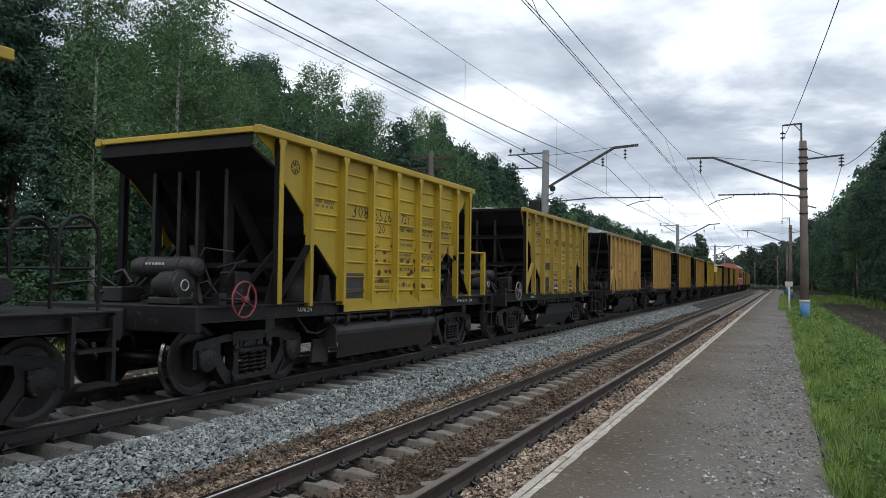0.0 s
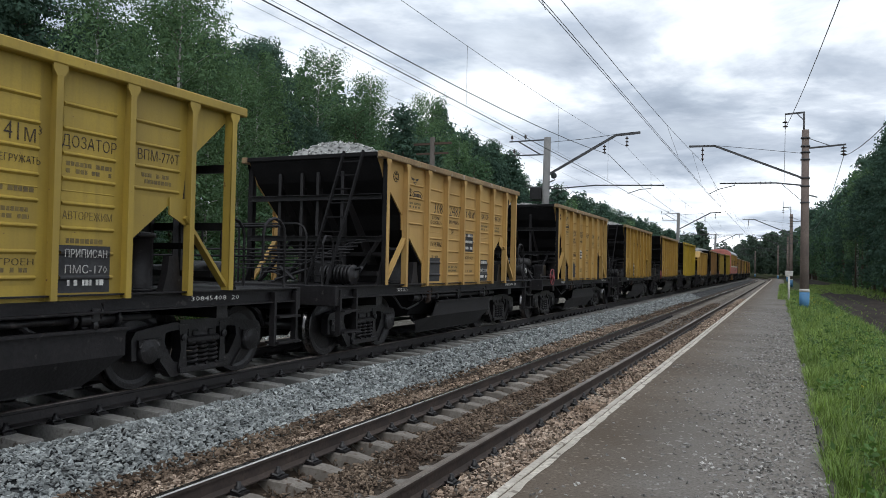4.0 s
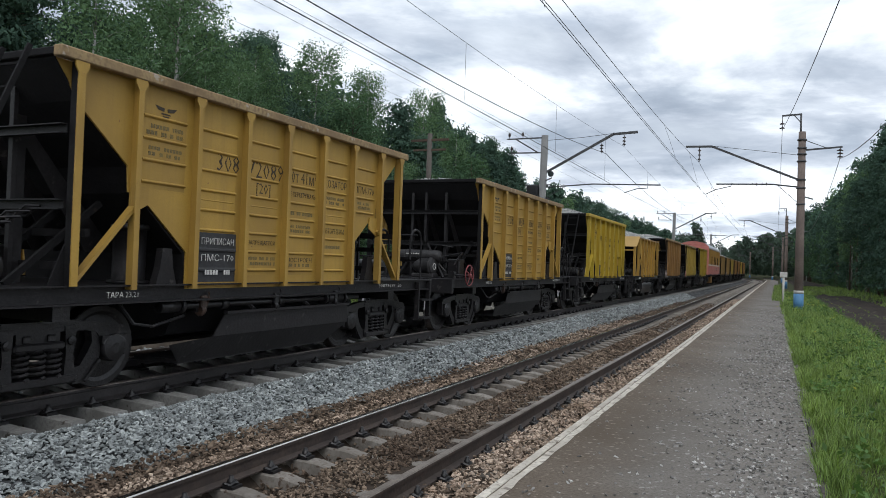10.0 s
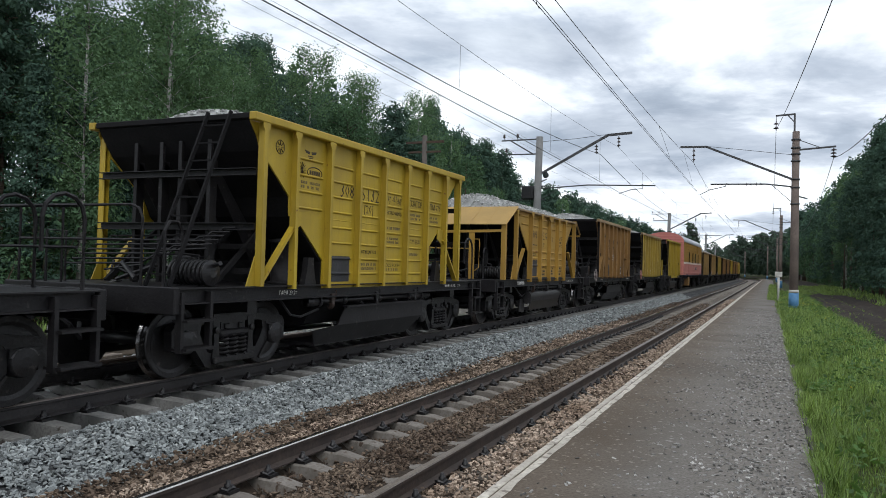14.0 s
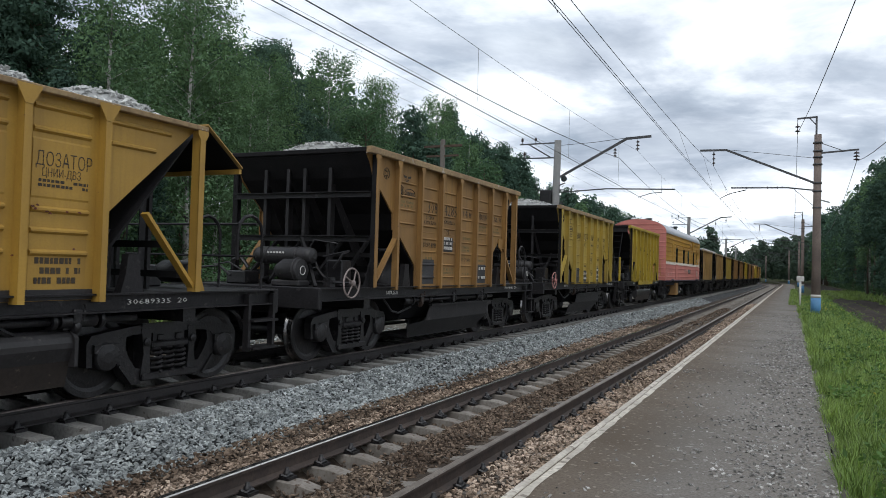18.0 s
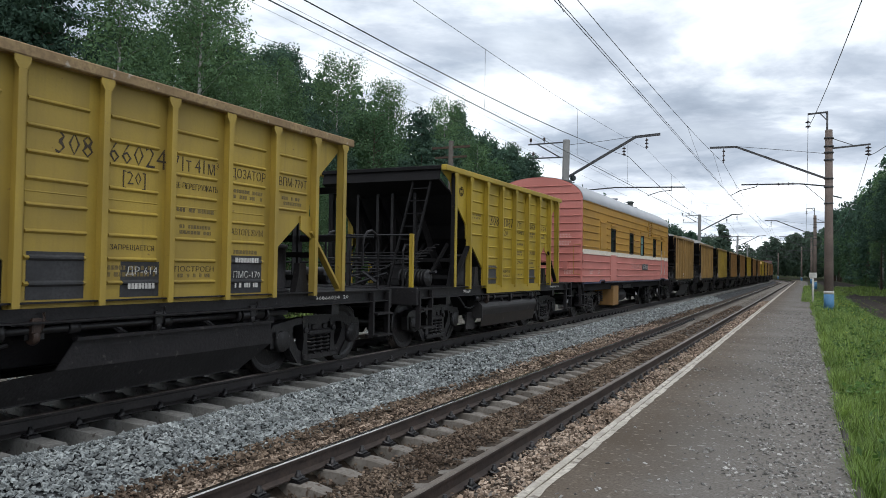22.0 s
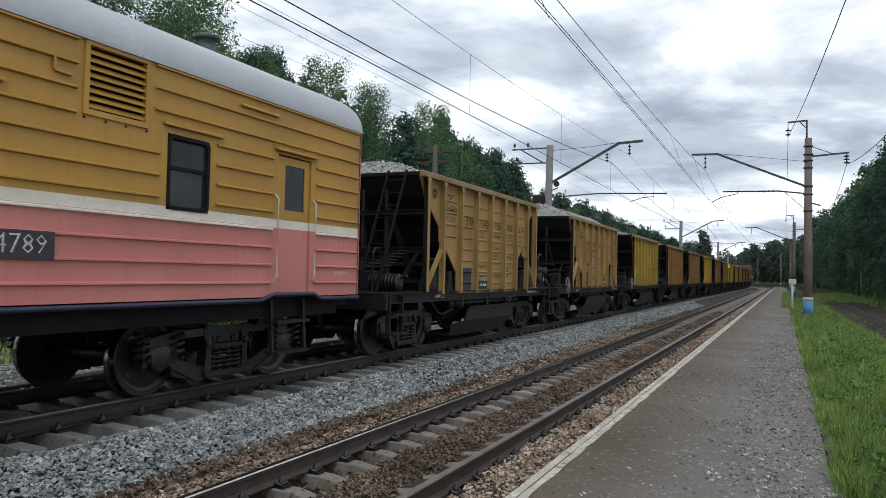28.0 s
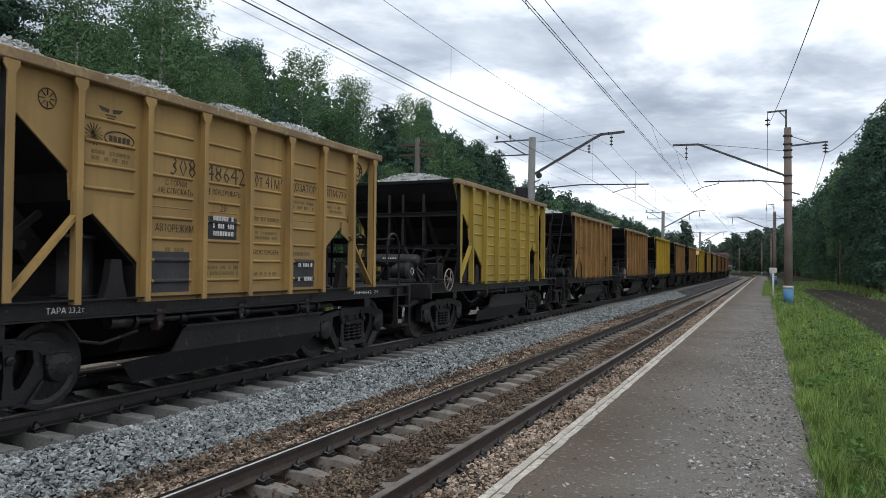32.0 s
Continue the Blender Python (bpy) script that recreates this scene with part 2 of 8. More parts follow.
CONCRETE = material("sleeper_concrete", (0.26, 0.238, 0.212), (0.15, 0.132, 0.115), 0.85, 0, 30, 3, 0.3, (0.09, 0.065, 0.05), 0.60, vary=0.16, spec=0.12)
GREYCONCRETE = material("new_sleeper_concrete", (0.28, 0.272, 0.258), (0.165, 0.160, 0.150), 0.85, 0, 30, 3, 0.3, (0.09, 0.08, 0.07), 0.64, vary=0.12, spec=0.12)
RAILSIDE = material("rusty_rail_side", (0.085, 0.062, 0.05), (0.045, 0.034, 0.03), 0.75, 0.3, 30, 3, 0.3)
RAILOILY = material("oily_rail_side", (0.042, 0.036, 0.036), (0.02, 0.018, 0.018), 0.6, 0.2, 30, 3, 0.3)
RAILTOP = material("worn_rail_head", (0.62, 0.60, 0.57), (0.40, 0.38, 0.36), 0.25, 1.0, 50, 4, 0.05)
RAILBROWN = material("rust_filmed_rail_head", (0.25, 0.215, 0.185), (0.14, 0.118, 0.10), 0.48, 0.6, 50, 4, 0.2)
RAILDULL = material("dull_rail_head", (0.20, 0.17, 0.15), (0.12, 0.10, 0.09), 0.5, 0.5, 50, 4, 0.1)


def stain_along_edge(m, tint, x0, x1):
    """Brown brake dust that has settled on the paving beside the track, thinning out from x0 to x1."""
    N, K = m.node_tree.nodes, m.node_tree.links
    socket = N["Principled BSDF"].inputs["Base Color"]
    paint = socket.links[0].from_socket
    co, axis, cloud, add, fade, tone = (N.new("ShaderNode" + k) for k in ("TexCoord", "SeparateXYZ", "TexNoise", "Math", "MapRange", "Mix"))
    K.new(co.outputs["Object"], axis.inputs[0])
    K.new(co.outputs["Object"], cloud.inputs["Vector"])
    cloud.inputs["Scale"].default_value, cloud.inputs["Detail"].default_value = 1.6, 9.0
    add.operation = "MULTIPLY_ADD"
    add.inputs[1].default_value = 0.9
    K.new(cloud.outputs["Fac"], add.inputs[0])
    K.new(axis.outputs["X"], add.inputs[2])
    for i, v in ((1, x0 + 0.45), (2, x1 + 0.45), (3, 1.0), (4, 0.0)):
        fade.inputs[i].default_value = v
    K.new(add.outputs[0], fade.inputs[0])
    tone.data_type, tone.blend_type = "RGBA", "MULTIPLY"
    tone.inputs[7].default_value = (*tint, 1)
    K.new(fade.outputs[0], tone.inputs[0])
    K.new(paint, tone.inputs[6])
    K.new(tone.outputs[2], socket)
    return m


ASPHALT = material("worn_asphalt", (0.200, 0.183, 0.166), (0.122, 0.108, 0.093), 0.92, 0, 42, 0.5, 1.0, (0.27, 0.255, 0.235), 0.60, spec=0.15)
KERB = material("kerb_concrete", (0.078, 0.068, 0.055), (0.039, 0.036, 0.027), 0.9, 0, 25, 2, 0.4)
LINEWHITE = material("worn_white_line", (0.62, 0.57, 0.49), (0.36, 0.32, 0.27), 0.8, 0, 26, 2.2, 0.3, (0.19, 0.16, 0.13), 0.585)
SOIL = material("grassy_soil", (0.06, 0.075, 0.025), (0.035, 0.038, 0.018), 0.95, 0, 14, 0.5, 0.8, spec=0.12)
DIRT = material("dark_dirt_track", (0.048, 0.037, 0.030), (0.021, 0.017, 0.014), 0.95, 0, 9, 0.9, 1.0, (0.10, 0.085, 0.07), 0.62, spec=0.12)
GRASS = material("fresh_grass", (0.235, 0.33, 0.085), (0.12, 0.19, 0.045), 0.6, 0, 5, 0.8, 0.0, islands=0.5, through_light=0.3)
MASTCON = material("mast_concrete", (0.215, 0.168, 0.145), (0.125, 0.098, 0.085), 0.9, 0, 20, 1.2, 0.4)
POLEWOOD = material("weathered_pole_wood", (0.12, 0.105, 0.09), (0.07, 0.06, 0.052), 0.9, 0, 30, 2, 0.4, streak=0.4)
MASTGREY = material("grey_mast_concrete", (0.25, 0.247, 0.243), (0.16, 0.16, 0.157), 0.9, 0, 20, 1.2, 0.4)
STEEL = material("galvanised_steel", (0.10, 0.10, 0.105), (0.055, 0.055, 0.058), 0.55, 0.5, 30, 4, 0.1)
WIRE = material("weathered_copper_wire", (0.11, 0.11, 0.115), (0.07, 0.07, 0.072), 0.6, 0.3, 30, 4, 0.0)
GLAZE = material("brown_porcelain", (0.05, 0.03, 0.028), (0.03, 0.02, 0.02), 0.25, 0, 30, 4, 0.0)
BLUE = material("blue_paint", (0.09, 0.24, 0.42), (0.06, 0.16, 0.30), 0.6, 0, 30, 3, 0.2)
BARKBIRCH = material("birch_bark", (0.50, 0.48, 0.45), (0.20, 0.19, 0.18), 0.8, 0, 7, 1.2, 0.3, (0.03, 0.028, 0.025), 0.56)
BARKPINE = material("pine_bark", (0.115, 0.075, 0.05), (0.05, 0.036, 0.028), 0.9, 0, 12, 1.0, 0.6)
LEAFBIRCH = material("birch_leaves", (0.160, 0.258, 0.136), (0.080, 0.138, 0.076), 0.9, 0, 1.2, 0.35, 0.0, islands=0.22, spec=0.1, through_light=0.32)
LEAFDARK = material("dense_leaves", (0.106, 0.182, 0.098), (0.056, 0.103, 0.058), 0.9, 0, 1.2, 0.35, 0.0, islands=0.22, spec=0.1, through_light=0.28)
# undergrowth leaves with the shade below the trees put into their colour
SHADELEAF = material("shade_darkened_leaves", (0.060, 0.105, 0.045), (0.030, 0.056, 0.026), 0.9, 0, 1.2, 0.35, 0.0, islands=0.22, spec=0.1, through_light=0.25)
NEEDLE = material("pine_needles", (0.084, 0.142, 0.102), (0.047, 0.084, 0.064), 0.9, 0, 1.2, 0.35, 0.0, islands=0.22, spec=0.1, through_light=0.2)
PINK = material("salmon_paint", (0.56, 0.205, 0.172), (0.44, 0.152, 0.126), 0.55, 0, 40, 0.8, 0.08, (0.22, 0.08, 0.065), 0.71, streak=0.45, fleck=0.3)
VANYELLOW = material("van_ochre_paint", (0.46, 0.250, 0.030), (0.335, 0.182, 0.026), 0.5, 0, 40, 0.7, 0.08, (0.20, 0.11, 0.035), 0.74, streak=0.5, fleck=0.3)
VANDUCT = material("dull_green_grey_duct", (0.085, 0.095, 0.088), (0.05, 0.055, 0.05), 0.6, 0, 20, 2, 0.2)
VANROOF = material("silver_roof_paint", (0.42, 0.43, 0.455), (0.34, 0.35, 0.372), 0.42, 0.2, 20, 1.0, 0.06, (0.27, 0.25, 0.24), 0.77, streak=0.15)
VANBLUE = material("dark_blue_paint", (0.022, 0.03, 0.075), (0.013, 0.016, 0.035), 0.5, 0, 30, 3, 0.1)
GLASS = material("window_glass", (0.026, 0.034, 0.033), (0.016, 0.020, 0.020), 0.08, 0, 8, 1, 0.0, spec=0.3)
CURTAIN = material("pale_green_blind", (0.22, 0.36, 0.34), (0.16, 0.28, 0.27), 0.25, 0, 8, 1, 0.0, spec=0.8)

# ---- mesh helpers ----


def box(bm, x0, x1, y0, y1, z0, z1, bevel=0.0):
    vs = [bm.verts.new((x, y, z)) for x in (x0, x1) for y in (y0, y1) for z in (z0, z1)]
    fs = [(0, 1, 3, 2), (4, 6, 7, 5), (0, 4, 5, 1), (2, 3, 7, 6), (0, 2, 6, 4), (1, 5, 7, 3)]
    faces = [bm.faces.new([vs[i] for i in f]) for f in fs]
    if bevel:
        edges = list({e for f in faces for e in f.edges})
        bmesh.ops.bevel(bm, geom=edges, offset=bevel, segments=1, affect="EDGES")


def prism(bm, pts, axis, a, b):
    """Extrudes a polygon along an axis from a to b; pts are the two other coordinates in order."""
    def put(u, v, w):
        return {"x": (w, u, v), "y": (u, w, v), "z": (u, v, w)}[axis]
    lo = [bm.verts.new(put(u, v, a)) for u, v in pts]
    hi = [bm.verts.new(put(u, v, b)) for u, v in pts]
    bm.faces.new(lo)
    bm.faces.new(hi[::-1])
    n = len(pts)
    for i in range(n):
        bm.faces.new((lo[i], hi[i], hi[(i + 1) % n], lo[(i + 1) % n]))


def tube(bm, pts, r, n=8, cap=True, r2=None):
    """A round bar through the points."""
    pts = [Vector(p) for p in pts]
    rings = []
    for i, p in enumerate(pts):
        d = (pts[min(i + 1, len(pts) - 1)] - pts[max(i - 1, 0)]).normalized()
        side = d.cross(Vector((0, 0, 1)))
        if side.length < 1e-3:
            side = d.cross(Vector((1, 0, 0)))
        side.normalize()
        upv = side.cross(d)
        rr = r if r2 is None else r + (r2 - r) * i / (len(pts) - 1)
        rings.append([bm.verts.new(p + (side * math.cos(2 * math.pi * k / n) + upv * math.sin(2 * math.pi * k / n)) * rr) for k in range(n)])
    for a, b in zip(rings, rings[1:]):
        for k in range(n):
            f = bm.faces.new((a[k], a[(k + 1) % n], b[(k + 1) % n], b[k]))
            f.smooth = n > 6
    if cap:
        bm.faces.new(rings[0][::-1])
        bm.faces.new(rings[-1])


def beam(bm, p, q, w, h, roll_axis=(0, 0, 1)):
    """A square bar from p to q, w wide and h deep."""
    p, q = Vector(p), Vector(q)
    d = (q - p).normalized()
    side = d.cross(Vector(roll_axis))
    if side.length < 1e-3:
        side = d.cross(Vector((1, 0, 0)))
    side.normalize()
    upv = side.cross(d)
    vs = []
    for c in (p, q):
        for s, t in ((-1, -1), (1, -1), (1, 1), (-1, 1)):
            vs.append(bm.verts.new(c + side * s * w / 2 + upv * t * h / 2))
    for f in ((3, 2, 1, 0), (4, 5, 6, 7), (0, 1, 5, 4), (1, 2, 6, 5), (2, 3, 7, 6), (3, 0, 4, 7)):
        bm.faces.new([vs[i] for i in f])


def lathe(bm, profile, axis, centre, n=24, cap=True):
    """Turns (radius, offset) pairs about an axis through centre."""
    c = Vector(centre)
    rings = []
    for r, o in profile:
        ring = []
        for k in range(n):
            a = 2 * math.pi * k / n
            u, v = r * math.cos(a), r * math.sin(a)
            ring.append(bm.verts.new(c + Vector({"x": (o, u, v), "y": (u, o, v), "z": (u, v, o)}[axis])))
        rings.append(ring)
    for i, (a, b) in enumerate(zip(rings, rings[1:])):
        steep = abs(profile[i + 1][0] - profile[i][0]) > 2.2 * abs(profile[i + 1][1] - profile[i][1])
        for k in range(n):
            f = bm.faces.new((a[k], a[(k + 1) % n], b[(k + 1) % n], b[k]))
            f.smooth = not steep
    if cap:
        bm.faces.new(rings[0])
        bm.faces.new(rings[-1][::-1])


def arc(c, r, a0, a1, n, plane="xz", fixed=0.0):
    pts = []
    for i in range(n + 1):
        a = radians(a0 + (a1 - a0) * i / n)
        u, v = c[0] + r * math.cos(a), c[1] + r * math.sin(a)
        pts.append({"xz": (u, fixed, v), "yz": (fixed, u, v), "xy": (u, v, fixed)}[plane])
    return pts


MESHES = {}
TYPE = ""
KIN = ""


def mesh_of(key, build, mat):
    """The mesh that build(bm) makes, made once for each key."""
    if key not in MESHES:
        bm = bmesh.new()
        build(bm)
        bmesh.ops.recalc_face_normals(bm, faces=bm.faces)
        me = bpy.data.meshes.new(key)
        bm.to_mesh(me)
        bm.free()
        me.materials.append(mat)
        MESHES[key] = me
    return MESHES[key]


def part(name, key, build, mat, parent, label="", at=None):
    """One mesh object under a thing or a part; the mesh is shared by key, the material is the object's own."""
    ob = new(name, mesh_of(TYPE + KIN + key, build, mat))
    if ob.material_slots[0].material is not mat:
        ob.material_slots[0].link = "OBJECT"
        ob.material_slots[0].material = mat
    ob.parent = parent
    if at is not None:
        ob.matrix_basis = at
    return tagged(ob, label) if label else ob


def raw_mesh(name, verts, tris, mat, smooth=False):
    """A mesh from numpy arrays of vertices and of triangles."""
    me = bpy.data.meshes.new(name)
    me.vertices.add(len(verts))
    me.vertices.foreach_set("co", np.ascontiguousarray(verts, dtype=np.float32).ravel())
    k = tris.shape[1]
    me.loops.add(tris.size)
    me.loops.foreach_set("vertex_index", np.ascontiguousarray(tris, dtype=np.int32).ravel())
    me.polygons.add(len(tris))
    me.polygons.foreach_set("loop_start", np.arange(0, tris.size, k, dtype=np.int32))
    me.polygons.foreach_set("use_smooth", np.full(len(tris), smooth, dtype=bool))
    me.update(calc_edges=True)
    me.materials.append(mat)
    return me


def writing(key, text, size, mat, bold=1.0):
    """A flat raised text mesh in the YZ plane, facing +x, centred on its middle."""
    if key in MESHES:
        return MESHES[key]
    cu = bpy.data.curves.new("text", "FONT")
    cu.body, cu.size, cu.extrude, cu.align_x, cu.align_y = text, size, 0.0015, "CENTER", "CENTER"
    cu.offset = -0.0026 * bold * size / 0.2
    cu.resolution_u = 1
    ob = bpy.data.objects.new("text", cu)
    scene.collection.objects.link(ob)
    bpy.context.view_layer.update()
    me = bpy.data.meshes.new_from_object(ob.evaluated_get(bpy.context.evaluated_depsgraph_get()))
    bpy.data.objects.remove(ob)
    me.transform(Matrix(((0, 0, 1, 0), (1, 0, 0, 0), (0, 1, 0, 0), (0, 0, 0, 1))))
    me.materials.clear()
    me.materials.append(mat)
    ys = [v.co.y for v in me.vertices]
    me["wide"] = max(ys) - min(ys)
    MESHES[key] = me
    return me

# ---- the plan: x across, y along the line, z up from the near rails ----
NEAR_X, FAR_X, FAR_Z = -3.76, -7.95, 0.33
BEND_FROM, BEND_RADIUS = 165.0, 620.0


def bend(y):
    """How far the line has swung to the left at y."""
    return -max(0.0, y - BEND_FROM) ** 2 / (2 * BEND_RADIUS)


def heading(y):
    return math.degrees(math.atan(max(0.0, y - BEND_FROM) / BEND_RADIUS))


def setting(name, me, label, category, parent=None):
    ob = new(name, me)
    if parent is not None:
        ob.parent = parent
    return tagged(ob, label, category, kind="structure")


def build_ground():
    profile = [(-700, 2.0), (-200, 0.6), (-60, 0.1), (-30, 0.0), (-16, -0.15), (-11.3, -0.25), (-10.1, 0.05), (-9.35, 0.03), (-7.6, -0.04), (-6.78, -0.06), (-6.62, -0.02), (-6.44, 0.05),
               (-5.62, -0.20), (-5.25, -0.25), (-4.62, -0.25), (-4.46, -0.35), (-4.16, -0.34), (-3.98, -0.25), (-2.4, -0.25), (-1.95, -0.25), (0.40, -0.26), (0.43, 0.13), (2.5, 0.06), (2.9, -0.10), (3.4, -0.22), (3.9, -0.06), (4.5, -0.04), (5.0, -0.20), (5.6, -0.08), (6.4, -0.06), (7.2, 0.12), (30, 0.3), (200, 1.0), (700, 3.0)]
    mats = [SOIL, GREYBED, BROWNBED, DIRT, MEADOW, STONYSOIL, SHADEBED]
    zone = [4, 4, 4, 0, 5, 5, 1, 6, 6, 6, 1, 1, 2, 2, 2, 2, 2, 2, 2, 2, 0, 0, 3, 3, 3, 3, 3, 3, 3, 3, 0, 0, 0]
    ys = [-150, -60, -20] + list(range(-10, 20, 10)) + list(range(20, 80, 2)) + list(range(80, 160, 10)) + list(range(165, 420, 15)) + [450, 520, 700, 1000]
    bm = bmesh.new()
    rows = []
    for y in ys:
        row = []
        for x, z in profile:
            rough = 0.12 * noise.noise((x * 0.2, y * 0.13, 0)) if abs(x) > 12 else 0.0
            if 0.5 < x < 7:
                rough = 0.07 * noise.noise((x * 0.9, y * 0.35, 2.0)) + (0.06 * noise.noise((x * 2.0, y * 0.8, 7.0)) if x > 2.6 else 0.0)
            row.append(bm.verts.new((x + bend(y), y, z + rough)))
        rows.append(row)
    for a, b in zip(rows, rows[1:]):
        for i in range(len(profile) - 1):
            f = bm.faces.new((a[i], a[i + 1], b[i + 1], b[i]))
            f.material_index = zone[i]
            f.smooth = abs(profile[i][0]) > 8 or profile[i][0] > 0.5
    me = bpy.data.meshes.new("ground")
    bm.to_mesh(me)
    bm.free()
    for m in mats:
        me.materials.append(m)
    setting("ground", me, "ground with ballast beds, grass verge, dirt track and meadow", "ground")


STONYSOIL = material("stony_soil", (0.17, 0.155, 0.135), (0.08, 0.075, 0.06), 0.95, 0, 16, 0.8, 1.0, (0.30, 0.29, 0.27), 0.58, spec=0.12)
MEADOW = material("meadow_grass", (0.16, 0.24, 0.05), (0.10, 0.15, 0.03), 0.9, 0, 8, 0.3, 0.6, spec=0.12)
build_ground()

STONE_SHAPE = np.array([(x, y, z) for x in (-1, 1) for y in (-1, 1) for z in (-1, 1)], dtype=float)
STONE_TRIS = np.array([(0, 1, 3), (0, 3, 2), (4, 6, 7), (4, 7, 5), (0, 4, 5), (0, 5, 1), (2, 3, 7), (2, 7, 6), (0, 2, 6), (0, 6, 4), (1, 5, 7), (1, 7, 3)])


def stones(rng, pos, lo, hi):
    """Crushed stones, one angular block for each place; returns vertices and triangles."""
    n = len(pos)
    shape = STONE_SHAPE[None] * rng.uniform(0.72, 1.0, (n, 8, 1)) * rng.uniform(0.5, 1.0, (n, 8, 3))
    shape = shape * rng.uniform((0.8, 0.55, 0.18), (1.4, 1.0, 0.5), (n, 1, 3)) * rng.uniform(lo, hi, n)[:, None, None]
    q = rng.normal(size=(n, 4)) * np.array((1.0, 0.27, 0.27, 1.0))
    q /= np.linalg.norm(q, axis=1)[:, None]
    w, x, y, z = q.T
    R = np.stack([1 - 2 * (y * y + z * z), 2 * (x * y - w * z), 2 * (x * z + w * y), 2 * (x * y + w * z), 1 - 2 * (x * x + z * z), 2 * (y * z - w * x),
                  2 * (x * z - w * y), 2 * (y * z + w * x), 1 - 2 * (x * x + y * y)], axis=1).reshape(n, 3, 3)
    v = np.einsum("nij,nkj->nki", R, shape) + pos[:, None, :]
    t = STONE_TRIS[None] + (np.arange(n) * 8)[:, None, None]
    return v.reshape(-1, 3), t.reshape(-1, 3)


def scatter(seed, zones):
    rng = np.random.default_rng(seed)
    vs, ts, base = [], [], 0
    for x0, x1, y0, y1, density, lo, hi, height in zones:
        n = int((x1 - x0) * (y1 - y0) * density)
        xs, ys = rng.uniform(x0, x1, n), rng.uniform(y0, y1, n)
        zs = np.interp(xs, *height) + rng.uniform(-0.3, 1.1, n) * lo + 0.02 * np.sin(xs * 3.1 + ys * 1.9) * np.sin(ys * 2.7 - xs * 1.3)
        v, t = stones(rng, np.stack([xs, ys, zs], 1), lo, hi)
        vs.append(v)
        ts.append(t + base)
        base += len(v)
    return np.concatenate(vs), np.concatenate(ts)


SHOULDER = ([-10.1, -9.35, -7.6, -6.84, -6.62, -6.46, -5.62, -5.25], [0.05, 0.03, -0.04, -0.05, 0.05, 0.085, -0.19, -0.24])
BED = ([-5.7, -5.25, -5.0, -4.78, -4.6, -4.44, -4.20, -4.04, -3.90, -3.66, -3.52, -3.42, -3.05, -2.95, -2.75, -2.4, -2.05], [-0.16, -0.185, -0.185, -0.19, -0.22, -0.32, -0.30, -0.235, -0.205, -0.20, -0.222, -0.262, -0.262, -0.20, -0.185, -0.175, -0.18])
tagged(new("grey_ballast", raw_mesh("grey_ballast", *scatter(3, [
    (-6.60, -5.50, -9, 2.5, 150, 0.034, 0.055, SHOULDER), (-6.78, -5.50, 2.5, 9, 1250, 0.017, 0.037, SHOULDER), (-6.78, -5.50, 9, 12, 800, 0.022, 0.042, SHOULDER), (-6.75, -5.55, 12, 26, 440, 0.024, 0.043, SHOULDER), (-6.60, -5.6, 26, 60, 130, 0.038, 0.06, SHOULDER),
    (-9.3, -8.8, 3, 20, 50, 0.026, 0.045, SHOULDER), (-14.5, -9.3, 5, 22, 60, 0.025, 0.05, ([-14.5, -11.3, -10.1, -9.3], [-0.18, -0.25, 0.05, 0.03]))]), STONE)), "fresh grey crushed granite ballast beside the track", "ballast", kind="stuff")
tagged(new("tan_ballast", raw_mesh("tan_ballast", *scatter(6, [(-2.86, -1.94, 3.0, 12, 620, 0.012, 0.036, BED), (-2.86, -1.94, 12, 28, 300, 0.018, 0.04, BED), (-2.86, -2.04, 28, 60, 90, 0.03, 0.05, BED),
    (-5.30, -4.66, 3.0, 14, 560, 0.014, 0.036, BED), (-5.6, -4.66, 14, 30, 120, 0.02, 0.044, BED)]), TANSTONE)), "pale tan ballast along the platform edge", "ballast", kind="stuff")
tagged(new("brown_ballast", raw_mesh("brown_ballast", *scatter(4, [
    (-5.68, -2.05, -9, 3.0, 90, 0.028, 0.046, BED), (-5.68, -4.95, 3.0, 11, 620, 0.016, 0.038, BED), (-4.95, -4.62, 3.0, 11, 200, 0.018, 0.036, BED), (-4.5, -4.08, 3.0, 12, 200, 0.018, 0.034, BED), (-4.08, -3.46, 3.0, 12, 900, 0.013, 0.032, BED), (-3.46, -3.0, 3.0, 12, 300, 0.013, 0.028, BED), (-2.9, -1.94, 3.0, 11, 200, 0.016, 0.034, BED), (-4.12, -3.3, 12, 26, 260, 0.024, 0.044, BED), (-5.7, -4.66, 11, 25, 170, 0.022, 0.042, BED), (-4.5, -2.05, 12, 25, 150, 0.022, 0.042, BED), (-5.7, -2.05, 25, 50, 50, 0.03, 0.05, BED)]), BROWNSTONE)),
    "old rusty brown ballast between and beside the rails", "ballast", kind="stuff")


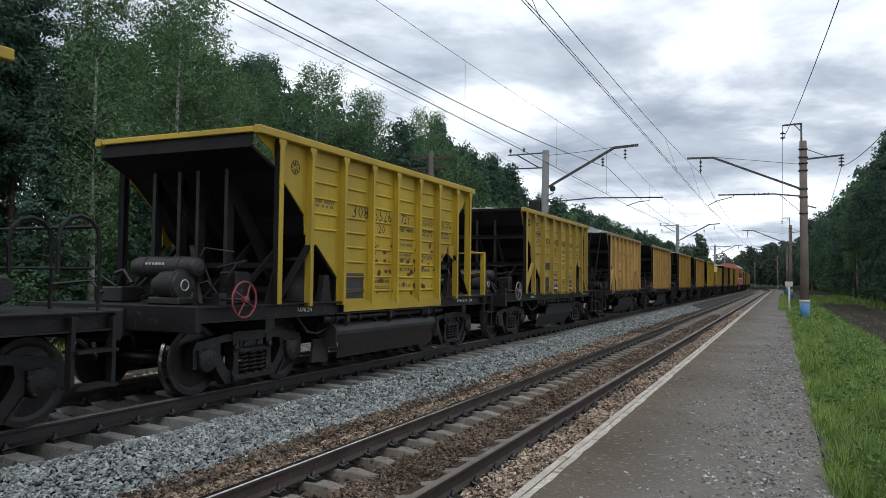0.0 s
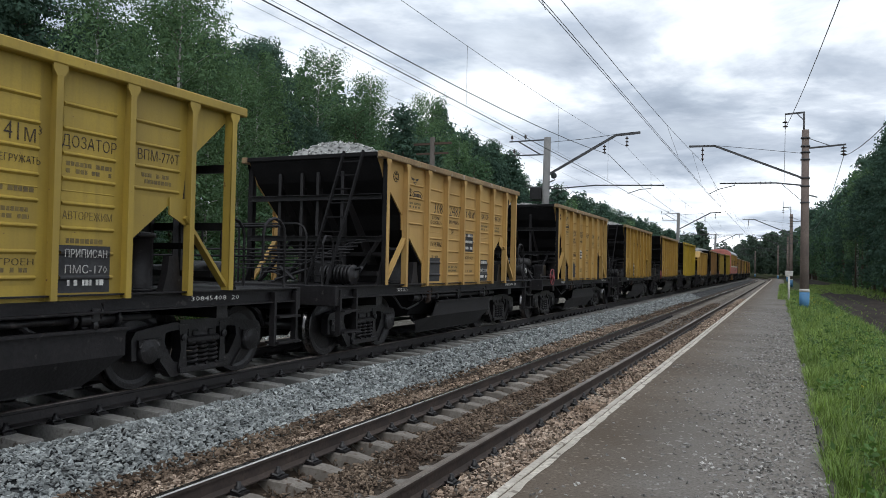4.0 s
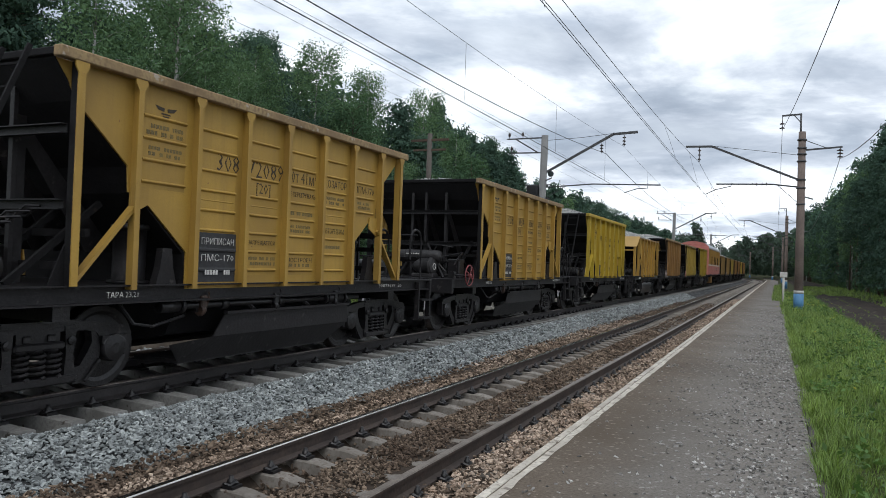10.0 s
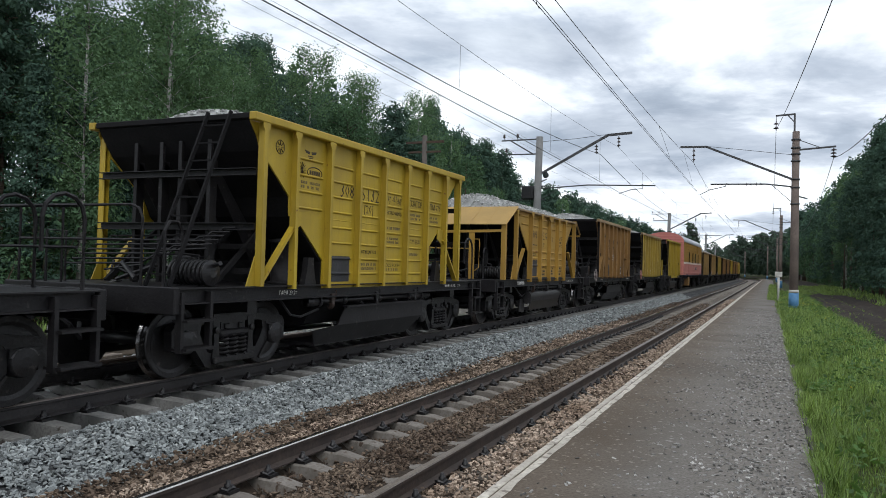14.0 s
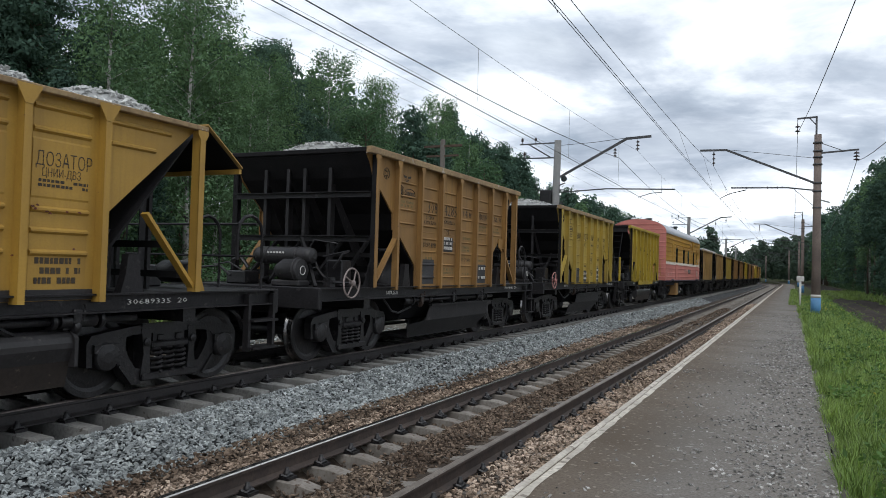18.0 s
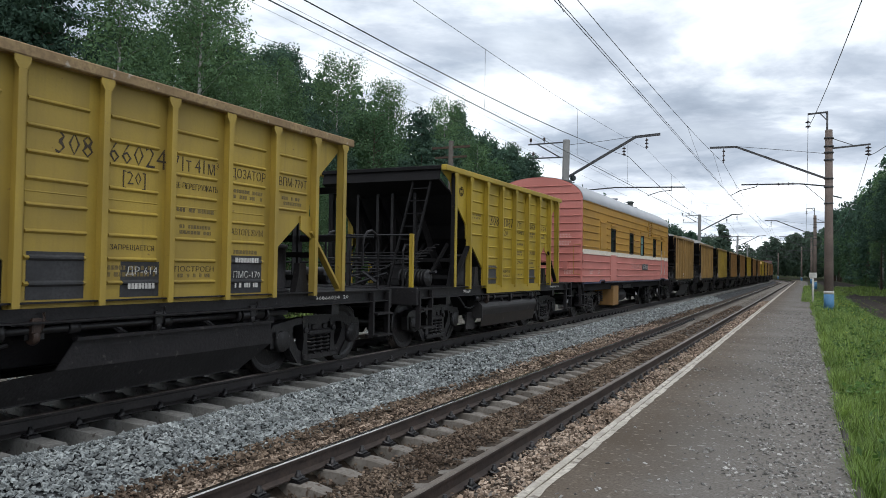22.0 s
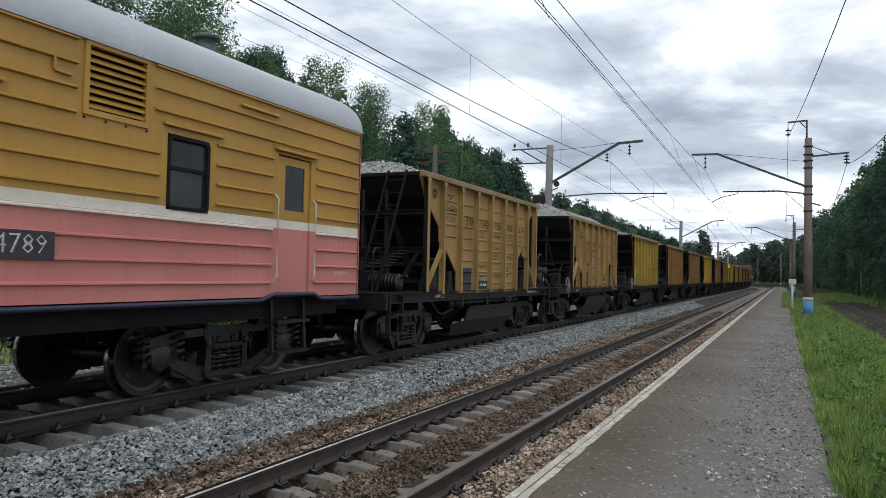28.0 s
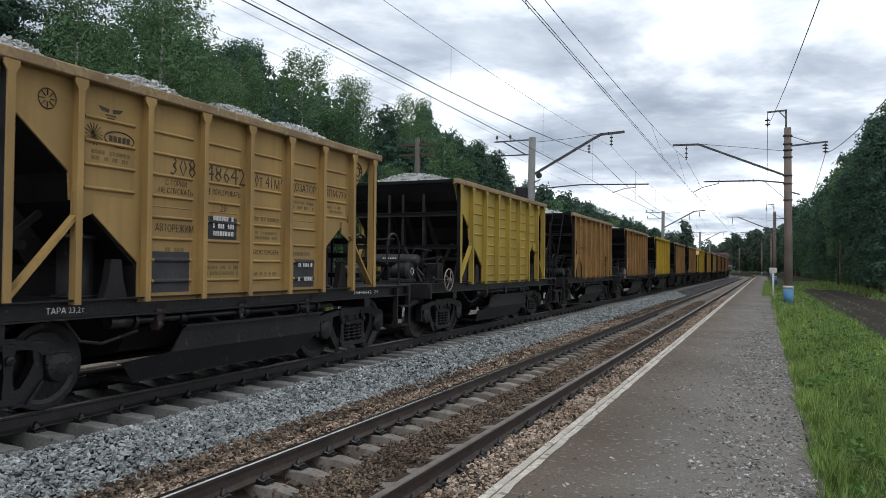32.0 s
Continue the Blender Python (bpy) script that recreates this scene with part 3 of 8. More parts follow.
# ---- the two tracks ----
def rail_mesh(key, x, z, top, side):
    """A flat-bottomed rail that follows the line; the head's upper face is worn bright."""
    prof = [(-0.075, -0.18), (0.075, -0.18), (0.075, -0.168), (0.012, -0.145), (0.010, -0.05), (0.036, -0.038), (0.037, -0.012), (0.030, 0.0), (-0.030, 0.0), (-0.037, -0.012), (-0.036, -0.038), (-0.010, -0.05), (-0.012, -0.145), (-0.075, -0.168)]
    ys = [-60, -10, 0] + list(range(10, 165, 25)) + list(range(165, 480, 12))
    bm = bmesh.new()
    rings = [[bm.verts.new((x + bend(y) + u, y, z + v)) for u, v in prof] for y in ys]
    n = len(prof)
    for a, b in zip(rings, rings[1:]):
        for i in range(n):
            f = bm.faces.new((a[i], a[(i + 1) % n], b[(i + 1) % n], b[i]))
            f.material_index = 1 if 6 <= i <= 8 else 0
    bmesh.ops.recalc_face_normals(bm, faces=bm.faces)
    me = bpy.data.meshes.new(key)
    bm.to_mesh(me)
    bm.free()
    me.materials.append(side)
    me.materials.append(top)
    return me


def sleeper_shape(bm):
    # a prestressed sleeper, thicker below the rails and waisted in the middle
    sect = [(-1.35, -0.012), (-1.0, 0.0), (-0.52, -0.004), (-0.30, -0.042), (0.30, -0.042), (0.52, -0.004), (1.0, 0.0), (1.35, -0.012)]
    rings = []
    for x, z in sect:
        w = 0.092 if abs(x) > 0.4 else 0.08
        rings.append([bm.verts.new((x, -w - 0.012, z - 0.21)), bm.verts.new((x, w + 0.012, z - 0.21)), bm.verts.new((x, w, z - 0.014)), bm.verts.new((x, w - 0.016, z)), bm.verts.new((x, -w + 0.016, z)), bm.verts.new((x, -w, z - 0.014))])
    for a, b in zip(rings, rings[1:]):
        for k in range(6):
            bm.faces.new((a[k], a[(k + 1) % 6], b[(k + 1) % 6], b[k]))
    bm.faces.new(rings[0])
    bm.faces.new(rings[-1][::-1])


def fastening_shape(bm):
    # spring clip, bolt and nut on both sides of the rail foot
    for s in (-1, 1):
        tube(bm, [(s * 0.07, -0.05, 0.03), (s * 0.10, -0.06, 0.045), (s * 0.145, -0.05, 0.03), (s * 0.15, 0.0, 0.045), (s * 0.145, 0.05, 0.03), (s * 0.10, 0.06, 0.045), (s * 0.07, 0.05, 0.03)], 0.016, 5)
        lathe(bm, [(0.036, 0.0), (0.036, 0.07), (0.024, 0.078), (0.02, 0.108)], "z", (s * 0.115, 0, 0), 8)
        box(bm, min(s * 0.06, s * 0.19), max(s * 0.06, s * 0.19), -0.07, 0.07, 0.0, 0.026)


def build_track(name, label, x, z, pitch, phase, conc, top):
    root = tagged(new(name), label, "railway track", kind="structure")
    rail_x = (-0.7975, 0.7975)
    for i, rx in enumerate(rail_x):
        o = new("rail", rail_mesh(name + "_rail", x + rx, z, RAILBROWN if top is RAILTOP and i else top, RAILSIDE if top is RAILTOP else RAILOILY))
        o.parent = root
    top_z = z - 0.20
    me = mesh_of("sleeper", sleeper_shape, conc)
    clip = mesh_of("rail_fastening", fastening_shape, UNDER)
    k, y = 0, phase
    rest = []
    while y < 300:
        if k < 165:
            o = part("sleeper", "sleeper", sleeper_shape, conc, root, at=pose(x + random.uniform(-0.012, 0.012), y, top_z, 0, 0, random.uniform(-0.4, 0.4)))
            if 17 <= k < 80:
                for rx in rail_x:
                    part("rail_fastening", "rail_fastening", fastening_shape, UNDER, root, at=pose(x + rx, y, top_z))
        else:
            rest.append(y)
        y += pitch
        k += 1
    base = np.array([v.co[:] for v in me.vertices])
    faces = [tuple(p.vertices) for p in me.polygons]
    vs, fs = [], []
    for y in rest:
        a = radians(heading(y))
        o = len(vs)
        for vx, vy, vz in base:
            vs.append((x + bend(y) + vx * math.cos(a) - vy * math.sin(a), y + vx * math.sin(a) + vy * math.cos(a), top_z + vz))
        fs += [tuple(i + o for i in f) for f in faces]
    far = bpy.data.meshes.new("far_sleepers")
    far.from_pydata(vs, [], fs)
    far.materials.append(conc)
    o = new("far_sleepers", far)
    o.parent = root
    tagged(o, kind="stuff")
    return root


# ---- platform ----
def build_platform():
    root = tagged(new("platform"), "low asphalt railway platform with white-painted edge lines", "platform", kind="structure")

    def slab(bm):
        ys = list(range(-20, 211, 5))
        for a, b in zip(ys, ys[1:]):
            va = [bm.verts.new((x + bend(y), y, 0.2 + (0.01 * noise.noise((x, y * 0.4, 5)) if -1.0 < x < 0.3 else 0.0))) for y in (a, b) for x in (-1.90, -1.5, -0.9, -0.3, 0.36)]
            for i in range(4):
                bm.faces.new((va[i], va[i + 1], va[i + 6], va[i + 5]))
        bmesh.ops.remove_doubles(bm, verts=bm.verts, dist=0.001)
        for x in (-1.90, 0.36):
            v = [bm.verts.new(p) for p in ((x, -20, -0.3), (x, 165, -0.3), (x, 165, 0.2), (x, -20, 0.2))]
            bm.faces.new(v)
    part("asphalt_surface", "platform_slab", slab, ASPHALT, root, "worn grey asphalt with loose chippings")

    def edge(bm):
        box(bm, -0.035, 0.035, -0.985, 0.985, -0.5, 0.012, 0.008)
    for i in range(86):
        part("edge_block", "edge_block", edge, LINEWHITE, root, at=pose(-1.912 + random.uniform(-0.004, 0.004), -8 + i * 2.0, 0.2, 0, random.uniform(-0.6, 0.6), 0))

    def line(bm):
        ys = np.arange(-12, 200, 0.2)
        rng = random.Random(4)
        prev = None
        for y in ys:
            a, b = -1.862 + rng.uniform(-0.007, 0.007), -1.788 + rng.uniform(-0.011, 0.011)
            cur = (bm.verts.new((a + bend(y), y, 0.2055)), bm.verts.new((b + bend(y), y, 0.2055)))
            if prev:
                bm.faces.new((prev[0], prev[1], cur[1], cur[0]))
            prev = cur
    part("painted_line", "painted_line", line, LINEWHITE, root, "worn white painted warning line")

    def kerb(bm):
        box(bm, -0.032, 0.032, -0.49, 0.49, -0.45, 0.008, 0.01)
    for i in range(75):
        part("kerb", "kerb_piece", kerb, KERB, root, at=pose(0.40 + 0.012 * math.sin(i * 1.7), -4 + i * 1.0, 0.2, 0, random.uniform(-2, 2), random.uniform(-0.5, 0.5)))


stain_along_edge(ASPHALT, (0.80, 0.71, 0.62), -1.62, -0.75)
build_platform()
rng0 = np.random.default_rng(8)
n_ch = 9500
chip_x = np.where(rng0.random(n_ch) < 0.82, 0.36 - np.abs(rng0.normal(0.0, 0.52, n_ch)), rng0.uniform(-1.7, 0.36, n_ch))
chip_y = 3.0 + 34 * rng0.random(n_ch) ** 1.6
# most lie swept together in patches
near_patch = rng0.integers(0, 260, n_ch)
patch_x, patch_y = 0.3 - np.abs(rng0.normal(0.0, 0.62, 260)), 3.0 + 34 * rng0.random(260) ** 1.5
swept = rng0.random(n_ch) < 0.5
chip_x = np.clip(np.where(swept, patch_x[near_patch] + rng0.normal(0, 0.11, n_ch), chip_x), -1.7, 0.36)
chip_y = np.where(swept, patch_y[near_patch] + rng0.normal(0, 0.13, n_ch), chip_y)
tagged(new("loose_chippings", raw_mesh("loose_chippings", *stones(rng0, np.stack([chip_x, chip_y, np.full(n_ch, 0.204)], 1), 0.007, 0.025), CHIP)),
       "loose grey stone chippings on the asphalt", "gravel", kind="stuff")


def build_grass():
    rng = np.random.default_rng(5)
    vs, ts, base = [], [], 0
    for x0, x1, y0, y1, n, h0, h1, w in ((0.40, 2.8, -9, 3, 9000, 0.06, 0.28, 0.012), (0.37, 2.8, 3, 16, 46000, 0.08, 0.38, 0.006), (0.36, 0.62, 3, 30, 9000, 0.14, 0.34, 0.007), (0.34, 2.8, 16, 34, 32000, 0.10, 0.40, 0.011), (0.25, 2.6, 34, 75, 24000, 0.10, 0.36, 0.024), (-0.2, 0.5, 50, 110, 4000, 0.15, 0.42, 0.03),
                                         (2.7, 7.6, 80, 130, 5000, 0.08, 0.30, 0.05), (3.6, 4.9, 20, 75, 900, 0.03, 0.12, 0.02), (6.4, 16, 40, 120, 12000, 0.12, 0.42, 0.05), (-19, -14.5, 4, 60, 14000, 0.1, 0.4, 0.03)):
        x, y = rng.uniform(x0, x1, n), rng.uniform(y0, y1, n)
        tuft = np.sin(x * 7 + 2 * np.sin(y * 3)) * np.sin(y * 5.1 + x) * 0.5 + 0.7
        h = rng.uniform(h0, h1, n) * np.clip(tuft, 0.3, 1.3)
        a = rng.uniform(0, 2 * np.pi, n)
        lean = rng.uniform(0.1, 0.7, n) * h
        z = np.interp(x, [-16, -11.3, 0.43, 2.5, 2.9, 4.4, 6.4, 7.2, 30], [-0.15, -0.25, 0.13, 0.06, -0.08, -0.06, -0.06, 0.12, 0.3]) - 0.05
        dx, dy = np.cos(a) * w, np.sin(a) * w
        b1 = np.stack([x - dx, y - dy, z], 1)
        b2 = np.stack([x + dx, y + dy, z], 1)
        m = np.stack([x - np.sin(a) * lean * 0.35, y + np.cos(a) * lean * 0.35, z + h * 0.6], 1)
        tip = np.stack([x - np.sin(a) * lean, y + np.cos(a) * lean, z + h], 1)
        v = np.stack([b1, b2, m + 0.6 * (b2 - b1) / 2, tip, m - 0.6 * (b2 - b1) / 2], 1).reshape(-1, 3)
        o = np.arange(n)[:, None] * 5
        t = np.concatenate([o + [[0, 1, 2]], o + [[0, 2, 4]], o + [[4, 2, 3]]], 0) + base
        vs.append(v)
        ts.append(t)
        base += len(v)
    tagged(new("grass", raw_mesh("grass", np.concatenate(vs), np.concatenate(ts), GRASS)), "fresh green grass verge beside the platform", "grass", kind="stuff")


build_grass()


def build_weeds():
    """Broad-leaved weeds among the grass, some with yellow flower heads."""
    rng = np.random.default_rng(9)
    n = 420
    x, y = rng.uniform(0.5, 2.7, n), 4 + 66 * rng.random(n) ** 1.5
    c = np.stack([x, y, 0.17 + rng.uniform(0, 0.14, n)], 1)
    m = n * 26
    p = np.repeat(c, 26, 0) + rng.normal(size=(m, 3)) * np.array([0.09, 0.09, 0.06])
    a = rng.normal(size=(m, 3)) * np.array([1, 1, 0.5])
    a /= np.linalg.norm(a, axis=1)[:, None]
    b = np.cross(a, rng.normal(size=(m, 3)))
    b /= np.linalg.norm(b, axis=1)[:, None]
    s = rng.uniform(0.02, 0.055, m)[:, None]
    v = np.stack([p - a * s, p + b * s * 0.5, p + a * s, p - b * s * 0.5], 1).reshape(-1, 3)
    tagged(new("weeds", raw_mesh("weeds", v, np.arange(m * 4).reshape(m, 4), WEED)), "broad-leaved dark green weeds in the verge", "weeds", kind="stuff")
    k = 170
    fx, fy = rng.normal(1.5, 0.5, k), np.where(rng.random(k) < 0.85, rng.normal(46, 6, k), rng.uniform(8, 60, k))
    f = np.stack([fx, fy, rng.uniform(0.28, 0.48, k)], 1)
    tagged(new("flowers", raw_mesh("flowers", *stones(rng, f, 0.012, 0.024), FLOWER)), "small yellow flower heads in the verge", "flowers", kind="stuff")


WEED = material("weed_leaves", (0.11, 0.21, 0.05), (0.055, 0.11, 0.03), 0.7, 0, 5, 0.8, 0.0, islands=0.3, through_light=0.3)
FLOWER = material("yellow_petals", (0.55, 0.48, 0.04), (0.40, 0.36, 0.04), 0.8, 0, 9, 2, 0.0)
build_weeds()


# ---- overhead line ----
def insulator(bm, x, y, z0, z1, r=0.11, n=3):
    tube(bm, [(x, y, z0), (x, y, z1)], 0.025, 6)
    for i in range(n):
        z = z0 + (z1 - z0) * (i + 0.6) / (n + 0.2)
        lathe(bm, [(0.03, 0.05), (r, -0.01), (r * 0.9, -0.03), (0.03, -0.02)], "z", (x, y, z), 10)


def right_mast(y, first=True):
    o = new("catenary_mast")
    tagged(o, "tall brown concrete catenary mast with blue-painted foot and steel brackets", "catenary mast", "catenary masts")
    o.matrix_basis = pose(bend(y), y, 0, 0, 0, heading(y))
    part("pole", "rm_pole", lambda bm: tube(bm, [(1.02, 0, -0.4), (1.0, 0, 8.85)], 0.215, 14, True, 0.165), MASTCON, o)
    part("painted_foot", "rm_foot", lambda bm: lathe(bm, [(0.228, 0.1), (0.226, 0.95)], "z", (1.02, 0, 0), 14), BLUE, o, "pale blue painted band")
    part("painted_ring", "rm_ring", lambda bm: lathe(bm, [(0.228, 0.955), (0.227, 1.1)], "z", (1.02, 0, 0), 14), WHITEPAINT, o, "white painted ring")

    for z in (5.3, 6.1, 6.5, 7.4, 7.75, 8.05, 8.45):
        part("clamp", "rm_clamp", lambda bm: lathe(bm, [(0.215, -0.035), (0.215, 0.035)], "z", (1.0, 0, 0), 12), STEEL, o, at=pose(0, 0, z))

    def top(bm):
        tube(bm, [(0.93, 0, 8.3), (0.93, 0, 9.72)], 0.045, 8)
        beam(bm, (0.97, 0, 9.72), (0.08, 0, 9.68), 0.06, 0.08)
        beam(bm, (0.9, 0, 9.35), (0.62, 0, 9.68), 0.04, 0.04)
        beam(bm, (0.1, 0, 9.68), (0.1, 0, 9.4), 0.03, 0.03)
    part("top_bracket", "rm_top", top, STEEL, o)
    part("insulator", "rm_ins1", lambda bm: insulator(bm, 0.1, 0, 9.42, 8.95, 0.13, 2), GLAZE, o)

    def side(bm):
        beam(bm, (1.1, 0, 7.95), (2.75, 0, 8.06), 0.06, 0.08)
        beam(bm, (1.1, 0, 8.45), (2.1, 0, 8.02), 0.03, 0.03)
    part("side_bracket", "rm_side", side, STEEL, o)
    part("stay", "rm_stay", lambda bm: beam(bm, (0.9, 0, 5.75), (1.55, 0, 5.55), 0.05, 0.06), STEEL, o)
    part("insulator", "rm_ins2", lambda bm: insulator(bm, 2.65, 0, 8.0, 7.5, 0.14, 3), GLAZE, o)

    def arm(bm):
        beam(bm, (0.85, 0, 6.52), (-3.15, 0, 8.27), 0.07, 0.10)
        beam(bm, (-3.13, 0, 8.27), (-4.42, 0, 8.30), 0.07, 0.10)
        tube(bm, [(0.85, 0, 7.72), (-1.2, 0, 8.02), (-3.2, 0, 8.30)], 0.012, 5)
    part("cantilever", "rm_arm", arm, STEEL, o)
    part("insulator", "rm_ins3", lambda bm: insulator(bm, -3.75, 0, 8.22, 7.5, 0.08, 3), GLAZE, o)

    def reg(bm):
        tube(bm, [(1.1, 0, 6.12), (-0.3, 0, 6.30), (-2.9, 0, 6.34)], 0.035, 8)
        tube(bm, [(-2.15, 0, 6.38), (-2.2, 0, 6.22), (-2.95, 0, 6.05), (-3.4, 0, 5.82)], 0.022, 6)
        tube(bm, [(-0.1, 0, 6.3), (0.9, 0, 5.35)], 0.014, 5)
    part("registration_arm", "rm_reg", reg, STEEL, o)

    def regins(bm):
        tube(bm, [(-1.3, 0, 6.31), (-0.45, 0, 6.31)], 0.024, 6)
        for x in (-0.55, -0.75, -1.0, -1.2):
            lathe(bm, [(0.02, -0.03), (0.09, 0.0), (0.02, 0.03)], "x", (x, 0, 6.31), 10)
    part("rod_insulator", "rm_regins", regins, GLAZE, o)
    return o


def left_mast(y):
    o = new("catenary_mast")
    tagged(o, "grey concrete catenary mast with long steel cantilever over the track", "catenary mast", "catenary masts")
    o.matrix_basis = pose(bend(y), y, 0, 0, 0, heading(y))
    part("pole", "lm_pole", lambda bm: tube(bm, [(-12.15, 0, -0.5), (-12.0, 0, 9.18)], 0.24, 14, True, 0.19), MASTGREY, o)

    def arm(bm):
        beam(bm, (-11.85, 0, 7.12), (-8.15, 0, 9.12), 0.09, 0.13)
        beam(bm, (-8.2, 0, 9.10), (-6.9, 0, 9.17), 0.09, 0.13)
        tube(bm, [(-11.9, 0, 8.9), (-10.0, 0, 8.98), (-8.2, 0, 9.14)], 0.014, 5)
    part("cantilever", "lm_arm", arm, STEEL, o)
    part("insulator", "lm_ins1", lambda bm: insulator(bm, -8.8, 0, 8.62, 8.1, 0.10, 3), GLAZE, o)
    part("insulator", "lm_ins2", lambda bm: insulator(bm, -7.6, 0, 9.02, 8.42, 0.10, 3), GLAZE, o)

    def reg(bm):
        tube(bm, [(-11.95, 0, 6.28), (-11.0, 0, 6.32), (-9.22, 0, 6.42), (-5.64, 0, 6.32)], 0.035, 8)
        tube(bm, [(-6.3, 0, 6.42), (-6.3, 0, 6.17), (-6.85, 0, 6.14), (-7.53, 0, 5.93)], 0.022, 6)
        tube(bm, [(-12.0, 0, 5.6), (-10.7, 0, 6.32)], 0.018, 5)
    part("registration_arm", "lm_reg", reg, STEEL, o)

    def left(bm):
        beam(bm, (-11.9, 0, 9.06), (-14.25, 0, 9.04), 0.05, 0.07)
        beam(bm, (-12.1, 0, 8.22), (-14.0, 0, 8.24), 0.05, 0.07)
        beam(bm, (-12.4, 0, 8.24), (-13.7, 0, 9.02), 0.05, 0.07)
        for x, z in ((-14.1, 9.06), (-13.3, 9.06), (-13.95, 8.26)):
            tube(bm, [(x, 0, z), (x, 0, z + 0.18)], 0.02, 6)
    part("feeder_bracket", "lm_left", left, STEEL, o)
    for i, (x, z) in enumerate(((-14.1, 9.2), (-13.3, 9.2), (-13.95, 8.4))):
        part("insulator", "lm_pin%d" % i, lambda bm, x=x, z=z: lathe(bm, [(0.05, 0.0), (0.085, 0.03), (0.06, 0.1), (0.075, 0.13), (0.03, 0.2)], "z", (x, 0, z), 10), GLAZE, o)
    return o


SPANS = [-18.0, 40.0, 98.0, 156.0, 214.0, 272.0]
for y_m in SPANS:
    right_mast(y_m)
    left_mast(y_m)


def flood(o_y=40.0):
    o = tagged(new("floodlight"), "grey floodlight and relay box clamped to a mast", "floodlight")
    o.matrix_basis = pose(0, o_y, 0)
    part("lamp_head", "fl_head", lambda bm: lathe(bm, [(0.17, 0.0), (0.16, 0.06), (0.10, 0.24), (0.05, 0.30)], "y", (-11.45, -0.55, 6.95), 14), BLACK, o)
    part("lens", "fl_lens", lambda bm: lathe(bm, [(0.02, 0.0), (0.155, 0.01)], "y", (-11.45, -0.57, 6.95), 14), GLASS, o)
    part("box", "fl_box", lambda bm: box(bm, -12.9, -12.25, -0.3, 0.3, 5.7, 6.35, 0.02), UNDER, o, "dark relay box")

    def br(bm):
        beam(bm, (-12.0, 0, 6.6), (-11.45, -0.3, 6.75), 0.05, 0.05)
        beam(bm, (-13.1, 0, 6.4), (-11.6, 0, 6.4), 0.06, 0.06)
        beam(bm, (-13.1, 0, 5.65), (-11.6, 0, 5.65), 0.06, 0.06)
    part("bracket", "fl_br", br, STEEL, o)


flood()


def wire(label, name, x_of, z_mast, sag, r, y0=-18.0, spans=SPANS):
    """A wire hung from mast to mast; x_of gives its place across the line."""
    pts = []
    for a, b in zip(spans, spans[1:]):
        for i in range(14):
            u = i / 14
            y = a + (b - a) * u
            pts.append((x_of(y) + bend(y), y, z_mast - 4 * sag * u * (1 - u)))
    pts.append((x_of(spans[-1]) + bend(spans[-1]), spans[-1], z_mast))
    bm = bmesh.new()
    tube(bm, pts, r, 5)
    me = bpy.data.meshes.new(name)
    bm.to_mesh(me)
    bm.free()
    me.materials.append(WIRE)
    o = tagged(new(name, me), label, "overhead wire", "overhead wires")
    return o


def zigzag(x, d):
    return lambda y: x + d * (1 - abs(((y + 18) / 58) % 2 - 1) * 2)


def build_wires():
    wire("taut copper contact wire over the near track", "contact_wire", lambda y: -3.35 - 0.15 * min(1.0, abs(y - 11) / 29), 5.86, -0.06, 0.0065)
    wire("second taut contact wire beside its twin over the near track", "contact_wire", lambda y: -3.30 - 0.15 * min(1.0, abs(y - 11) / 29), 5.86, -0.06, 0.0065)
    wire("sagging messenger cable over the near track", "messenger_cable", lambda y: -3.77, 7.50, 0.62, 0.008)
    wire("taut copper contact wire over the far track", "contact_wire", zigzag(-7.60, 0.1), 5.98, -0.12, 0.0125)
    wire("thick sagging feeder cable over the far track", "feeder_cable", lambda y: -8.55, 8.06, 1.10, 0.0145)
    wire("sagging messenger cable on the cantilevers over the far track", "messenger_cable", lambda y: -7.6, 8.42, 0.76, 0.006)
    for x, z in ((-14.1, 9.42), (-13.3, 9.42), (-13.95, 8.62)):
        wire("thin signal wire on pin insulators", "signal_wire", lambda y, x=x: x, z, 0.06 if z > 9 else 0.2, 0.006)
    wire("feeder cable on the outer mast bracket", "feeder_cable", lambda y: 2.65, 7.5, 1.7, 0.014, spans=SPANS)
    wire("feeder cable from mast top to mast top", "feeder_cable", lambda y: 0.1 + max(0.0, 40 - y) * 0.047, 8.97, 1.1, 0.012)
    # droppers that carry the contact wires
    for x, zc, zm, sag, xm, us in ((-3.36, 5.9, 7.50, 0.62, -3.77, (0.12, 0.30, 0.50, 0.78, 0.92)), (-7.6, 6.08, 8.42, 0.76, -7.6, (0.14, 0.30, 0.46, 0.619, 0.771, 0.92))):
        for a in SPANS[:-2]:
            for u in us:
                y = a + 58 * u
                o = new("dropper", mesh_of("dropper%.1f%.2f%.2f" % (a, u, x), lambda bm: tube(bm, [(x + bend(y), y, zc), (xm + bend(y), y, zm - 4 * sag * u * (1 - u))], 0.005, 4), WIRE))
                tagged(o, "thin dropper wire between messenger and contact wire", "overhead wire", "droppers")


build_wires()


